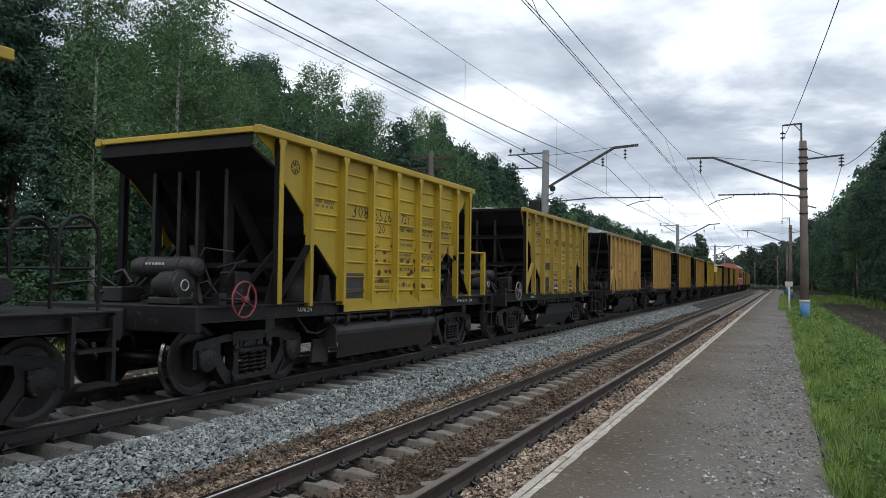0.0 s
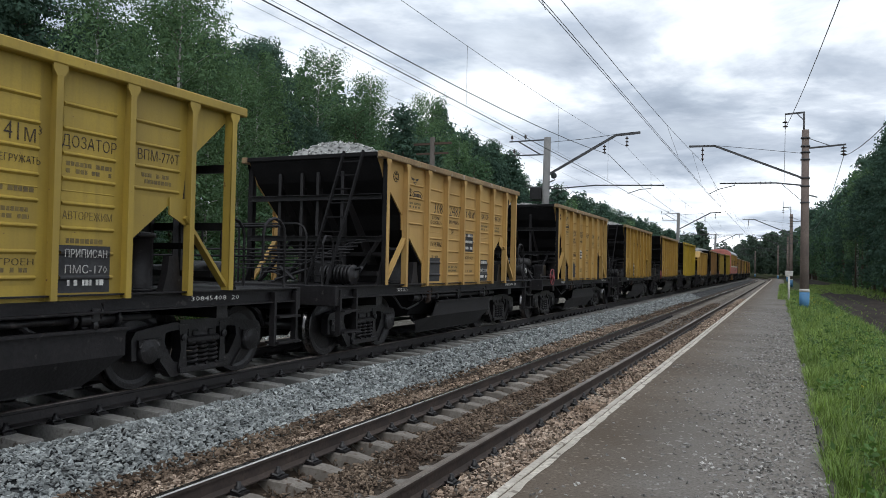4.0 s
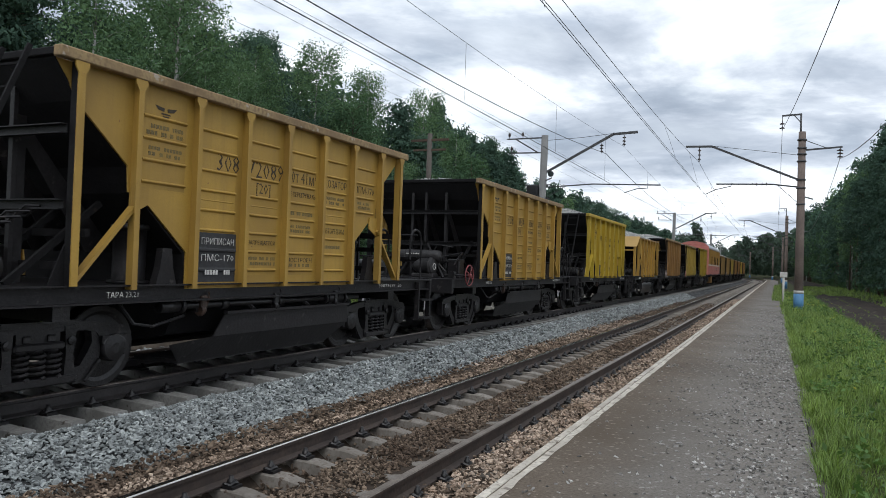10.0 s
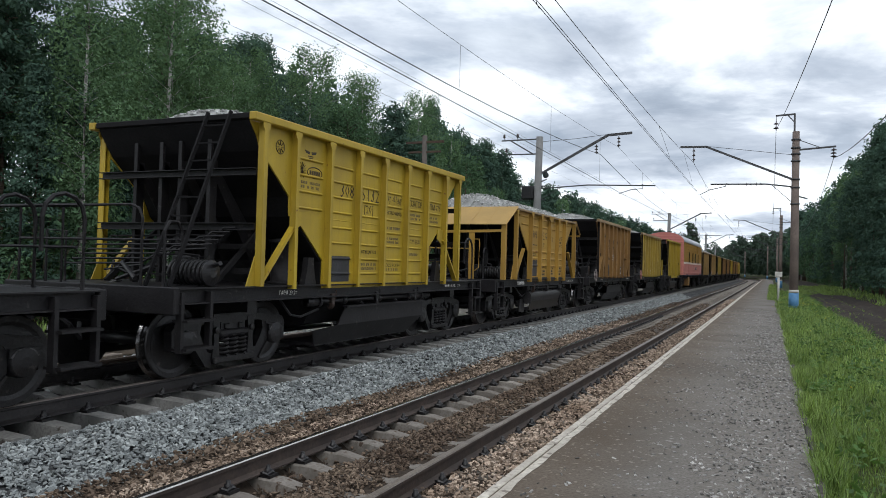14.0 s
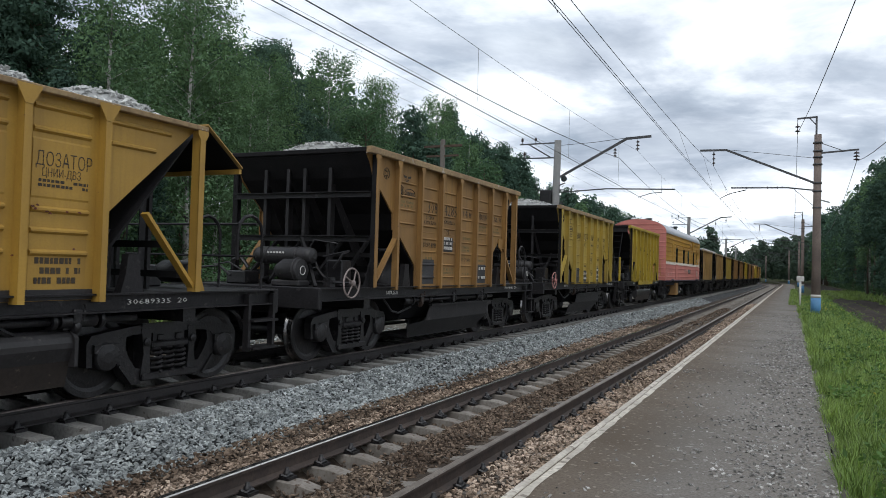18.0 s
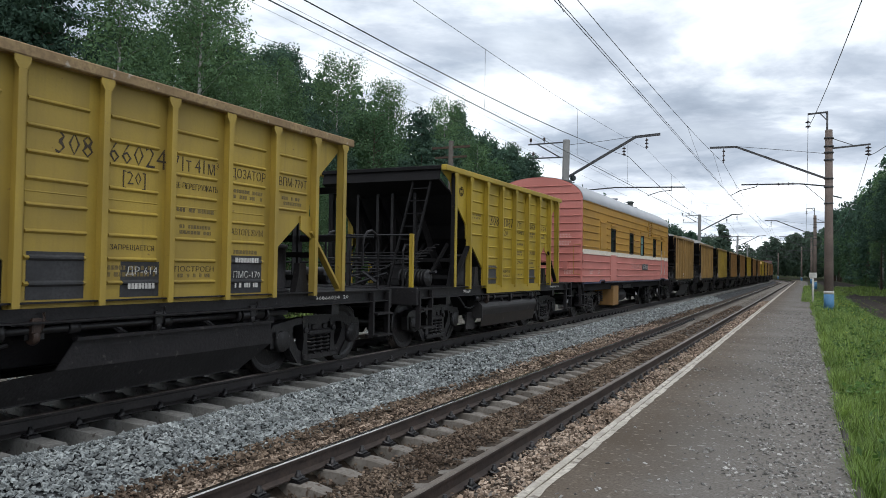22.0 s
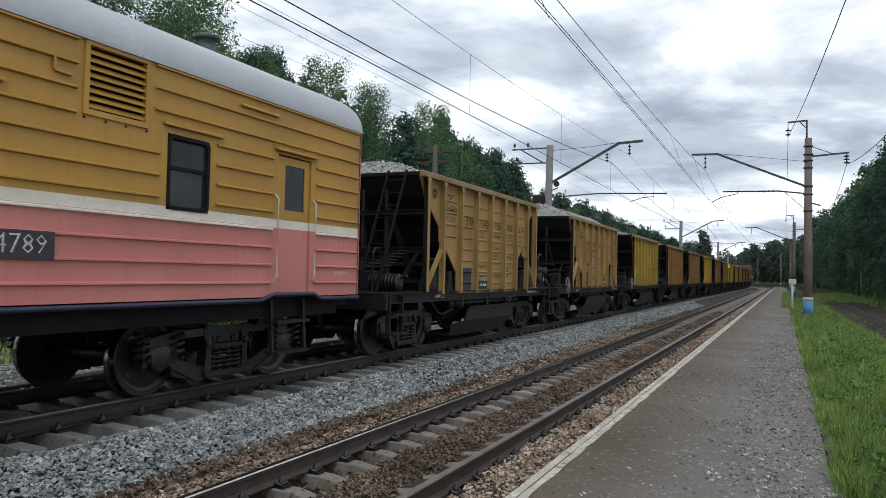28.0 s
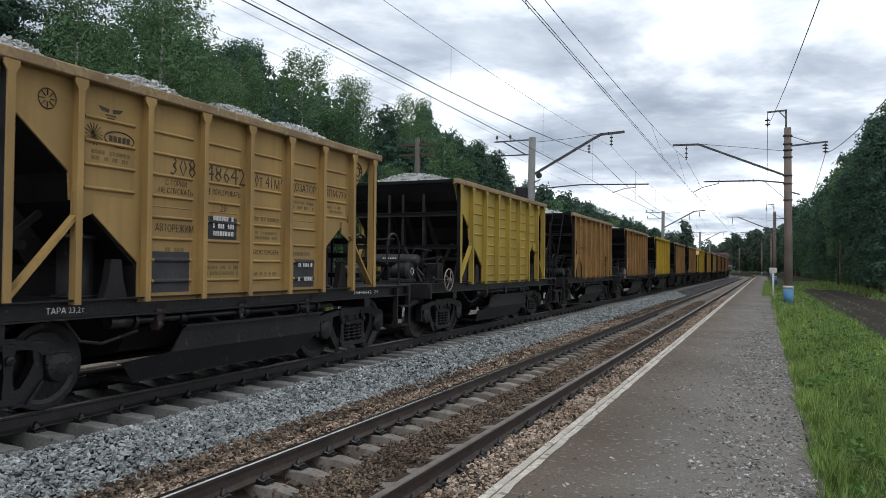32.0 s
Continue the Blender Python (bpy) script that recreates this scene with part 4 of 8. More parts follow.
def utility_pole():
    o = tagged(new("utility_pole"), "old wooden utility pole with a crossarm at the forest edge", "utility pole")
    o.matrix_basis = pose(-14.6, 30.5, 0)
    part("pole", "up_pole", lambda bm: tube(bm, [(0, 0, -0.5), (0, 0, 7.75)], 0.15, 10, True, 0.11), POLEWOOD, o)

    def arms(bm):
        beam(bm, (-0.95, 0, 7.45), (0.95, 0, 7.45), 0.09, 0.10)
        beam(bm, (-0.8, 0, 7.0), (0.8, 0, 7.0), 0.08, 0.09)
    part("crossarm", "up_arm", arms, BARKPINE, o)


utility_pole()


def board_sign():
    o = tagged(new("post_sign"), "small pale marker board on a white post in the grass", "sign")
    o.matrix_basis = pose(0.40, 48, 0)
    part("post", "sg_post", lambda bm: tube(bm, [(0, 0, 0), (0, 0, 1.85)], 0.06, 8), WHITEPAINT, o)
    part("board", "sg_board", lambda bm: box(bm, -0.2, 0.2, -0.1, -0.06, 1.68, 1.98, 0.01), WHITEPAINT, o)


board_sign()

# ---- woods ----


def leaf_quads(rng, centres, spread, per, size):
    """Small leaf blades scattered round the centres: vertices and quads."""
    n = len(centres) * per
    off = np.clip(rng.normal(size=(n, 3)), -1.6, 1.6)
    c = np.repeat(centres, per, 0) + off * spread
    # the blades face outwards and up, more or less
    out = off * 0.55 + c * (0.28, 0.28, 0.0) + (0, 0, 0.55)
    g = out / np.linalg.norm(out, axis=1)[:, None] + rng.normal(size=(n, 3)) * 0.42
    a = np.cross(g, rng.normal(size=(n, 3)))
    a /= np.linalg.norm(a, axis=1)[:, None]
    b = np.cross(g, a)
    b /= np.linalg.norm(b, axis=1)[:, None]
    s = rng.uniform(0.6, 1.25, n)[:, None] * size
    v = np.stack([c - a * s, c + b * s * 0.45, c + a * s, c - b * s * 0.45], 1).reshape(-1, 3)
    return v, np.arange(n * 4).reshape(n, 4)


def limb_paths(rng, kind, h, r, count):
    limbs, tips = [], []
    z0 = {"birch": 0.24, "pine": 0.45, "alder": 0.14, "spruce": 0.10}[kind]
    for i in range(count):
        u = z0 + (0.97 - z0) * (i + rng.uniform(0, 0.9)) / count
        a = i * 2.4 + rng.uniform(-0.5, 0.5)
        w = (u - z0) / (1 - z0)
        if kind == "birch":
            reach, rise = r * (0.55 + 0.9 * math.sin(math.pi * min(1, w * 0.85 + 0.12))) * 0.72 * rng.uniform(0.75, 1.1), 0.55
        elif kind == "pine":
            reach, rise = r * (1.05 - 0.75 * w) * rng.uniform(0.7, 1.15), 0.15
        elif kind == "alder":
            reach, rise = r * math.sqrt(max(0.05, 1 - w ** 1.7)) * rng.uniform(0.7, 1.1), 0.45
        else:
            reach, rise = r * (1.02 - w) * rng.uniform(0.85, 1.1), -0.12
        z = u * h
        base = Vector((0, 0, z))
        tip = Vector((math.cos(a) * reach, math.sin(a) * reach, z + reach * rise))
        mid = (base + tip) / 2 + Vector((0, 0, 0.12 * reach))
        limbs.append((base, mid, tip))
        for f in (0.4, 0.6, 0.8, 1.0):
            p = base.lerp(tip, f) + Vector((0, 0, 0.12 * reach * (1 - abs(2 * f - 1))))
            tips.append(p)
            if kind in ("birch", "alder") and f > 0.5:
                # side twigs that hang out from the limb
                tips.append(p + Vector((-math.sin(a), math.cos(a), -0.7)) * 0.32 * reach)
                tips.append(p - Vector((-math.sin(a), math.cos(a), 0.9)) * 0.32 * reach)
    tips.append(Vector((0, 0, h)))
    return limbs, np.array([t[:] for t in tips])


LEAVES = {0: (15500, 0.084, 46), 1: (5200, 0.132, 36), 2: (1500, 0.24, 26)}


def tree_kind(kind, seed, h, r, bark, leaves, tier):
    """Meshes of trunk with limbs, and of the crown, of one tree shape."""
    rng = np.random.default_rng(seed)
    total, size, count = LEAVES[tier]
    limbs, tips = limb_paths(rng, kind, h, r, count)
    bm = bmesh.new()
    lean = rng.normal(size=2) * 0.25
    tube(bm, [(0, 0, -0.4), (lean[0] * 0.2, lean[1] * 0.2, h * 0.3), (lean[0] * 0.3, lean[1] * 0.3, h * 0.6), (0, 0, h * 0.97)], 0.010 * h + 0.02, 7, True, 0.02)
    for base, mid, tip in limbs[:: (1, 2, 4)[tier]]:
        tube(bm, [base, mid, tip], 0.035 if kind != "birch" else 0.014, 4, False, 0.006)
    trunk = bpy.data.meshes.new(kind + "_trunk")
    bm.to_mesh(trunk)
    bm.free()
    trunk.materials.append(bark)
    spread = {"pine": (0.40, 0.40, 0.17), "spruce": (0.30, 0.30, 0.18), "birch": (0.30, 0.30, 0.34), "alder": (0.34, 0.34, 0.30)}[kind]
    v, q = leaf_quads(rng, tips, np.array(spread) * (1.0, 1.05, 1.2)[tier], max(1, total // len(tips)), size * (1.25 if kind in ("pine", "spruce") else 1.0))
    crown = raw_mesh(kind + "_crown", v, q, leaves)
    return trunk, crown


TREES = {}
for tier in (0, 1, 2):
    TREES[tier] = [("birch_tree", "slender birch with pale bark and drooping light green leaves", "birch", *tree_kind("birch", 11, 14.0, 2.1, BARKBIRCH, LEAFBIRCH, tier)),
                   ("birch_tree", "tall birch with pale bark and thin crown", "birch", *tree_kind("birch", 12, 15.0, 1.7, BARKBIRCH, LEAFBIRCH, tier)),
                   ("pine_tree", "dark pine with bare brown trunk and clumped crown", "pine", *tree_kind("pine", 13, 14.5, 2.3, BARKPINE, NEEDLE, tier)),
                   ("pine_tree", "tall dark pine with uneven clumped needles", "pine", *tree_kind("pine", 14, 15.5, 2.0, BARKPINE, NEEDLE, tier)),
                   ("alder_tree", "dense leafy alder with branches down to the ground", "tree", *tree_kind("alder", 15, 11.0, 2.5, BARKPINE, LEAFDARK, tier)),
                   ("spruce_tree", "dark narrow spruce with drooping branches", "spruce", *tree_kind("spruce", 16, 13.0, 1.9, BARKPINE, NEEDLE, tier))]


def shrub_kind(seed, leaves, total, size):
    """Stems and foliage of a shrub about 3 m high."""
    rng = np.random.default_rng(seed)
    bm = bmesh.new()
    tips = []
    for i in range(7):
        a, lean = i * 2.4, rng.uniform(0.2, 1.1)
        top = Vector((math.cos(a) * lean, math.sin(a) * lean, rng.uniform(1.8, 3.0)))
        tube(bm, [(0, 0, -0.2), top * 0.5 + Vector((0, 0, 0.2)), top], 0.03, 4, False, 0.008)
        for f in (0.3, 0.45, 0.6, 0.75, 0.9, 1.0):
            tips.append((top * f + Vector(rng.normal(size=3) * 0.22))[:])
    stem = bpy.data.meshes.new("shrub_stem")
    bm.to_mesh(stem)
    bm.free()
    stem.materials.append(BARKPINE)
    v, q = leaf_quads(rng, np.array(tips), np.array((0.30, 0.30, 0.26)), total // len(tips), size)
    return stem, raw_mesh("shrub_foliage", v, q, leaves)


SHRUBS = [shrub_kind(31, LEAFDARK, 1700, 0.075), shrub_kind(32, SHADELEAF, 1500, 0.07)]
FAR_SHRUB = shrub_kind(33, LEAFDARK, 420, 0.14)


def plant(i, tier, x, y, z, s, turn):
    name, label, cat, trunk, crown = TREES[tier][i]
    o = tagged(new(name), label, cat, "trees of the wood")
    o.matrix_basis = pose(x, y, z, 0, 0, turn) @ Matrix.Diagonal((s, s, s, 1))
    for nm, me in (("trunk", trunk), ("crown", crown)):
        c = new(nm, me)
        c.parent = o


UNDERGROWTH = []


def bush(rng, x, y, s, sx):
    turn = rng.uniform(0, 360)
    m = pose(x, y, -0.15, 0, 0, turn) @ Matrix.Diagonal((s * sx, s * sx, s, 1))
    if y > 75:
        UNDERGROWTH.append(m)
        return
    o = tagged(new("shrub"), "leafy dark green undergrowth shrub at the forest edge", "shrub", "undergrowth")
    o.matrix_basis = m
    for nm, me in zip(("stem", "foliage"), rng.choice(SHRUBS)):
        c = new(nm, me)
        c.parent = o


def corners(me):
    co = np.empty(len(me.vertices) * 3, dtype=np.float32)
    me.vertices.foreach_get("co", co)
    return co.reshape(-1, 3)


HEIGHTS = (14.0, 15.0, 14.5, 15.5, 11.0, 13.0)
# the skyline's rise sighted from the camera at the origin, by the ratio of the distance along the line to that across
# it
SKYLINE = ((0.0, 0.46), (0.72, 0.47), (0.80, 0.40), (0.90, 0.42), (1.0, 0.47), (1.1, 0.47), (1.2, 0.48), (1.26, 0.48), (1.33, 0.43), (1.44, 0.49), (1.52, 0.48), (1.62, 0.44), (1.70, 0.43), (1.85, 0.45), (2.04, 0.50), (2.15, 0.51), (2.3, 0.49), (2.5, 0.47), (2.8, 0.48), (3.0, 0.41), (3.15, 0.34), (3.45, 0.40), (4.5, 0.41), (8.5, 0.40), (10.5, 0.36), (14.0, 0.26))


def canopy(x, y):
    """The height that lifts a place of the belt to the skyline sighted from the camera."""
    return 2.0 - x * float(np.interp(y / -x, *zip(*SKYLINE)))


def build_woods():
    rng = random.Random(21)
    # the belt beside the far track: five rows, with heights fitted to the camera's skyline along the line
    for row, (x0, x1, step, y0, y1, f0, f1) in enumerate(((-21.5, -18.8, 3.0, 6, 230, 0.48, 0.84), (-26, -22.5, 2.7, 6, 235, 0.62, 1.0), (-31, -27, 2.8, 10, 240, 0.70, 1.02), (-38, -33, 3.2, 30, 240, 0.74, 1.0), (-46, -40, 3.2, 60, 150, 0.80, 0.95))):
        y = y0
        while y < y1:
            tier = 0 if row < 2 and y < 44 else 1 if y < (85 if row < 3 else 60) else 2
            if row == 0:
                k = rng.choice((2, 5, 3, 5, 0, 5) if y < 16 else (0, 4, 1, 2, 0, 5))
            elif y > 60:
                k = rng.choice((3, 5, 5, 2, 1, 5, 5))
            elif row == 1:
                k = rng.choice((0, 1, 2, 3, 3, 4, 5, 5, 2))
            else:
                k = rng.choice((1, 2, 3, 3, 5, 4, 2))
            x = rng.uniform(x0, x1)
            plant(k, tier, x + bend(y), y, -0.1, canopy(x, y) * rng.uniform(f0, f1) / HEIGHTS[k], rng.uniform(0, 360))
            y += step * rng.uniform(0.6, 1.4)
    # the trees that stand out above the rest, set by bearing and rise from the camera
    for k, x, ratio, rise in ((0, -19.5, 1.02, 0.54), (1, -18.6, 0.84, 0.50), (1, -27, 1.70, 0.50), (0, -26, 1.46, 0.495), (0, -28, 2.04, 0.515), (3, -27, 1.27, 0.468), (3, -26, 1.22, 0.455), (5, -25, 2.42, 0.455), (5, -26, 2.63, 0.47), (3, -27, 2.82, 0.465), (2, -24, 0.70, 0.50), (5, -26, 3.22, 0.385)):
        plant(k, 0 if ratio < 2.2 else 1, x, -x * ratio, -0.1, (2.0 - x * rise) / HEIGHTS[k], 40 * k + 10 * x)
    # a thicket of pines and spruces near the start of the belt
    y = 9.0
    while y < 36:
        k, x = rng.choice((3, 2, 5, 5)), rng.uniform(-37, -25)
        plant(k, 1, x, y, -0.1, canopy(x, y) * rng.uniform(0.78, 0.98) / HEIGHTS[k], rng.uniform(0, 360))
        y += rng.uniform(1.6, 3.0)
    # the depth of the wood where it faces the platform
    deep = random.Random(77)
    for i in range(11):
        y = 10 + i * 2.1 + deep.uniform(-0.6, 0.6)
        x = deep.uniform(-40, -33)
        k = deep.choice((3, 2, 5, 5))
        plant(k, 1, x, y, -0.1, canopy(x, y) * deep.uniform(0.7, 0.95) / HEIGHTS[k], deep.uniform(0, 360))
    for i in range(17):
        bush(deep, deep.uniform(-46, -35), 3 + i * 2.2 + deep.uniform(-0.6, 0.6), deep.uniform(1.6, 2.4), deep.uniform(1.1, 1.5))
    # shrubs and saplings that fill the ground storey
    for x0, x1, step, y0, y1, s0, s1 in ((-19.5, -17.0, 2.3, 8, 150, 0.5, 1.0), (-24, -20, 1.7, 3, 160, 0.9, 1.6), (-33, -26, 1.9, 3, 170, 0.9, 1.7), (-46, -38, 2.6, 40, 180, 1.6, 2.6)):
        y = y0
        while y < y1:
            bush(rng, rng.uniform(x0, x1) + bend(y), y, rng.uniform(s0, s1), rng.uniform(1.0, 1.5))
            y += step * rng.uniform(0.6, 1.4)
    # the wood across the dirt track
    for row, (x0, x1, step, y0, y1, s0, s1) in enumerate(((7.8, 9.2, 3.2, 60, 230, 0.75, 1.0), (9.8, 12, 2.4, 58, 240, 1.0, 1.25), (13, 18, 3.2, 56, 240, 1.15, 1.4))):
        y = y0
        while y < y1:
            plant(rng.choice((4, 1, 2, 5, 5, 2, 3)), 1 if y < 110 and row < 2 else 2, rng.uniform(x0, x1) + bend(y), y, 0.1, rng.uniform(s0, s1), rng.uniform(0, 360))
            y += step * rng.uniform(0.6, 1.4)
    y = 56
    while y < 200:
        bush(rng, rng.uniform(8.0, 10.5) + bend(y), y, rng.uniform(0.5, 1.2), 1.2)
        y += 2.4 * rng.uniform(0.6, 1.4)
    # low growth too far off to tell apart
    vs, n = [], 0
    leaf = np.c_[corners(FAR_SHRUB[1]), np.ones(len(FAR_SHRUB[1].vertices))]
    for m in UNDERGROWTH:
        vs.append((leaf @ np.array(m).T)[:, :3])
    v = np.concatenate(vs)
    tagged(new("undergrowth", raw_mesh("undergrowth", v, np.arange(len(v)).reshape(-1, 4), LEAFDARK)), "dark green undergrowth along the forest edge", "undergrowth", kind="stuff")
    # far woods that close the view along the bend
    vs = []
    for i in range(640):
        y = rng.uniform(225, 520) if i > 220 else rng.uniform(225, 340)
        x = (rng.uniform(9, 60 if i > 220 else 20) if rng.random() < 0.66 else rng.uniform(-60, -16)) + bend(y)
        co = corners(TREES[2][rng.choice((0, 1, 2, 3, 4, 5))][4]).reshape(-1, 4, 3)[:: 6]
        mid = co.mean(1, keepdims=True)
        vs.append((mid + (co - mid) * 2.7).reshape(-1, 3) * rng.uniform(0.8, 1.1) + np.array((x, y, 0.0)))
    v = np.concatenate(vs)
    tagged(new("far_woods", raw_mesh("far_woods", v, np.arange(len(v)).reshape(-1, 4), HAZYLEAF)), "distant mixed woods closing the view along the bend", "woods", kind="stuff")


build_woods()

# ---- the train ----
LINE = []  # (thing, place along the train of its leading post)
SPINNING = []  # (wheelset, its own pose)


def wheelset(parent, y, key):
    o = part("wheelset", "axle", lambda bm: tube(bm, [(-1.1, 0, 0), (1.1, 0, 0)], 0.085, 10), UNDER, parent, at=pose(0, y, 0.475))
    for s in (-1, 1):
        def wheel(bm, s=s):
            lathe(bm, [(0.12, 0.07 * s), (0.36, 0.035 * s), (0.40, 0.065 * s), (0.462, 0.065 * s), (0.474, 0.0), (0.478, -0.05 * s), (0.505, -0.062 * s), (0.505, -0.075 * s), (0.42, -0.075 * s), (0.36, -0.02 * s), (0.12, -0.07 * s)], "x", (0.83 * s, 0, 0), 32)
        part("wheel", "wheel%d" % s, wheel, UNDER, o)

        def tread(bm, s=s):
            lathe(bm, [(0.471, 0.045 * s), (0.477, 0.0), (0.481, -0.049 * s), (0.507, -0.0615 * s), (0.507, -0.072 * s)], "x", (0.83 * s, 0, 0), 32, False)
        part("tread", "tread%d" % s, tread, TREAD, o, "bright worn wheel tread")
    SPINNING.append((o, y))
    return o


def coil_spring(bm):
    tube(bm, [(0.080 * math.cos(i / 44 * 2 * math.pi * 5), 0.080 * math.sin(i / 44 * 2 * math.pi * 5), 0.285 * i / 44) for i in range(45)], 0.019, 4)


def bogie(parent, y, base=1.85, key="b"):
    def bolster(bm):
        box(bm, -1.05, 1.05, -0.2, 0.2, 0.46, 0.72, 0.03)
        for s in (-1, 1):
            beam(bm, (-0.9, s * 0.5, 0.42), (0.9, s * 0.5, 0.42), 0.1, 0.12)
            for t in (-1, 1):
                box(bm, t * 0.72, t * 0.86, s * base / 2 - s * 0.56 - 0.04, s * base / 2 - s * 0.56 + 0.04, 0.25, 0.70)
    o = part("bogie", key + "bolster%.2f" % base, bolster, UNDER, parent, "black cast steel three-piece bogie", at=pose(0, y, 0))
    h = base / 2
    for s in (-1, 1):
        def frame_shape(bm, s=s):
            # cast side frame: flat-topped upper member with horns, inclined legs, columns and spring seat
            x = s * 1.03
            lo, hi = x - 0.065, x + 0.065
            half = [(h + 0.24, 0.38), (h + 0.25, 0.63), (h + 0.19, 0.72), (h - 0.10, 0.76), (h - 0.36, 0.79), (0.40, 0.80)]
            under = [(0.40, 0.70), (h - 0.34, 0.69), (h - 0.22, 0.66), (h - 0.18, 0.60), (h + 0.14, 0.60), (h + 0.17, 0.54), (h + 0.17, 0.38)]
            ring = half + [(-y, z) for y, z in half[::-1]] + [(-y, z) for y, z in under[::-1]] + under
            prism(bm, ring, "x", lo, hi)
            for t in (-1, 1):
                leg = [(h - 0.17, 0.66), (h - 0.29, 0.69), (h - 0.27, 0.56), (h - 0.33, 0.44), (0.50, 0.31), (0.42, 0.29), (0.42, 0.12), (0.55, 0.12), (h - 0.24, 0.24), (h - 0.16, 0.40)]
                prism(bm, [(t * y, z) for y, z in leg], "x", lo + 0.01, hi - 0.01)
                prism(bm, [(t * 0.29, 0.2), (t * 0.44, 0.2), (t * 0.40, 0.46), (t * 0.44, 0.76), (t * 0.29, 0.76), (t * 0.31, 0.46)], "x", lo - 0.01, hi + 0.012)
                beam(bm, (s * 1.10, t * 0.56, 0.14), (s * 1.10, t * (h - 0.18), 0.36), 0.03, 0.03)
                lathe(bm, [(0.05, -0.02), (0.05, 0.02), (0.02, 0.03)], "x", (s * 1.115, t * 0.365, 0.60), 8)
            box(bm, lo - 0.05, hi + 0.05, -0.43, 0.43, 0.15, 0.235, 0.015)
            box(bm, lo - 0.02, hi + 0.035, -0.29, 0.29, 0.515, 0.60, 0.02)
            box(bm, lo + 0.01, hi - 0.01, -0.25, 0.25, 0.60, 0.73)
            beam(bm, (s * 1.105, -0.44, 0.80), (s * 1.105, 0.44, 0.80), 0.03, 0.04)
            for t in (-0.14, 0.14):
                box(bm, x - 0.07, x + 0.085, t - 0.045, t + 0.045, 0.60, 0.68, 0.012)
        part("side_frame", key + "side%d%.2f" % (s, base), frame_shape, UNDER, o)
        for t in (-1, 1):
            def axle_box(bm, s=s, t=t):
                lathe(bm, [(0.155, -0.15 * s), (0.16, 0.02 * s), (0.145, 0.07 * s), (0.06, 0.085 * s)], "x", (s * 1.07, t * h, 0.475), 14)
                box(bm, s * 1.04 - 0.09, s * 1.04 + 0.09, t * h - 0.17, t * h + 0.17, 0.53, 0.62)
            part("axle_box", key + "box%d%d%.2f" % (s, t, base), axle_box, UNDER, o)

            def adapter(bm, s=s, t=t):
                # worn crown over the bearing and its cap bolts, pale for the highlight
                prism(bm, [(t * h + 0.175 * math.cos(radians(a)), 0.475 + 0.15 * math.sin(radians(a))) for a in range(25, 156, 13)] + [(t * h + 0.15 * math.cos(radians(a)), 0.475 + 0.115 * math.sin(radians(a))) for a in range(155, 24, -13)], "x", s * 1.10, s * 1.135)
            part("bearing_adapter", key + "adapter%d%d%.2f" % (s, t, base), adapter, PALESTEEL, o, "worn steel bearing crown, pale for its highlight")
        for t in (-0.185, 0.0, 0.185):
            part("spring", "coil", coil_spring, TANK, o, at=pose(s * 1.06, t, 0.235))
    for t in (-1, 1):
        wheelset(parent, y + t * h, key)
    return o


def coupler(parent, y, s):
    def shape(bm):
        box(bm, -0.09, 0.09, -0.75, 0.0, 0.92, 1.10, 0.02)
        prism(bm, [(-0.22, 0.05), (0.16, 0.05), (0.20, 0.22), (0.05, 0.30), (0.02, 0.18), (-0.10, 0.20), (-0.18, 0.34), (-0.26, 0.30)], "z", 0.85, 1.16)
        tube(bm, [(0.35, -0.3, 1.0), (0.42, 0.0, 0.75), (0.25, 0.3, 0.55), (0.05, 0.45, 0.72)], 0.028, 6)
    part("coupler", "coupler", shape, UNDER, parent, at=pose(0, y, 0, 0, 0, 0 if s > 0 else 180))


L, HALF, TOP, DECK = 7.0, 1.55, 3.56, 1.20
POSTS = [0.0, 0.77, 1.70, 2.62, 3.52, 4.44, 5.34, 6.26, 6.97]


def side_sheet(bm, s):
    """The recessed side sheet with its slanted ends and pressed horizontal ribs."""
    x = s * 1.43
    if TYPE:
        prism(bm, [(0.04, TOP - 0.08), (1.34, 1.98), (1.34, DECK - 0.06), (L - 1.34, DECK - 0.06), (L - 1.34, 1.98), (L - 0.04, TOP - 0.08)], "x", x - 0.012, x + 0.012)
        for a, b, z in ((0.44, 1.26, 3.01), (0.66, 1.26, 2.785), (L - 1.26, L - 0.44, 3.01), (L - 1.26, L - 0.66, 2.785)):
            prism(bm, [(x + s * 0.012, z - 0.03), (x + s * 0.038, z - 0.01), (x + s * 0.038, z + 0.012), (x + s * 0.012, z + 0.03)], "y", a, b)
        return
    out = [(0.04, TOP - 0.09), (0.04, 3.08), (0.72, 2.51), (0.74, 2.22), (0.86, 2.24), (1.65, 1.58), (1.65, DECK - 0.06), (L - 1.65, DECK - 0.06), (L - 1.65, 1.70), (L - 1.02, 2.20), (L - 0.80, 2.20), (L - 0.74, 2.75), (L - 0.06, 3.36), (L - 0.06, TOP - 0.09)]
    prism(bm, out, "x", x - 0.012, x + 0.012)


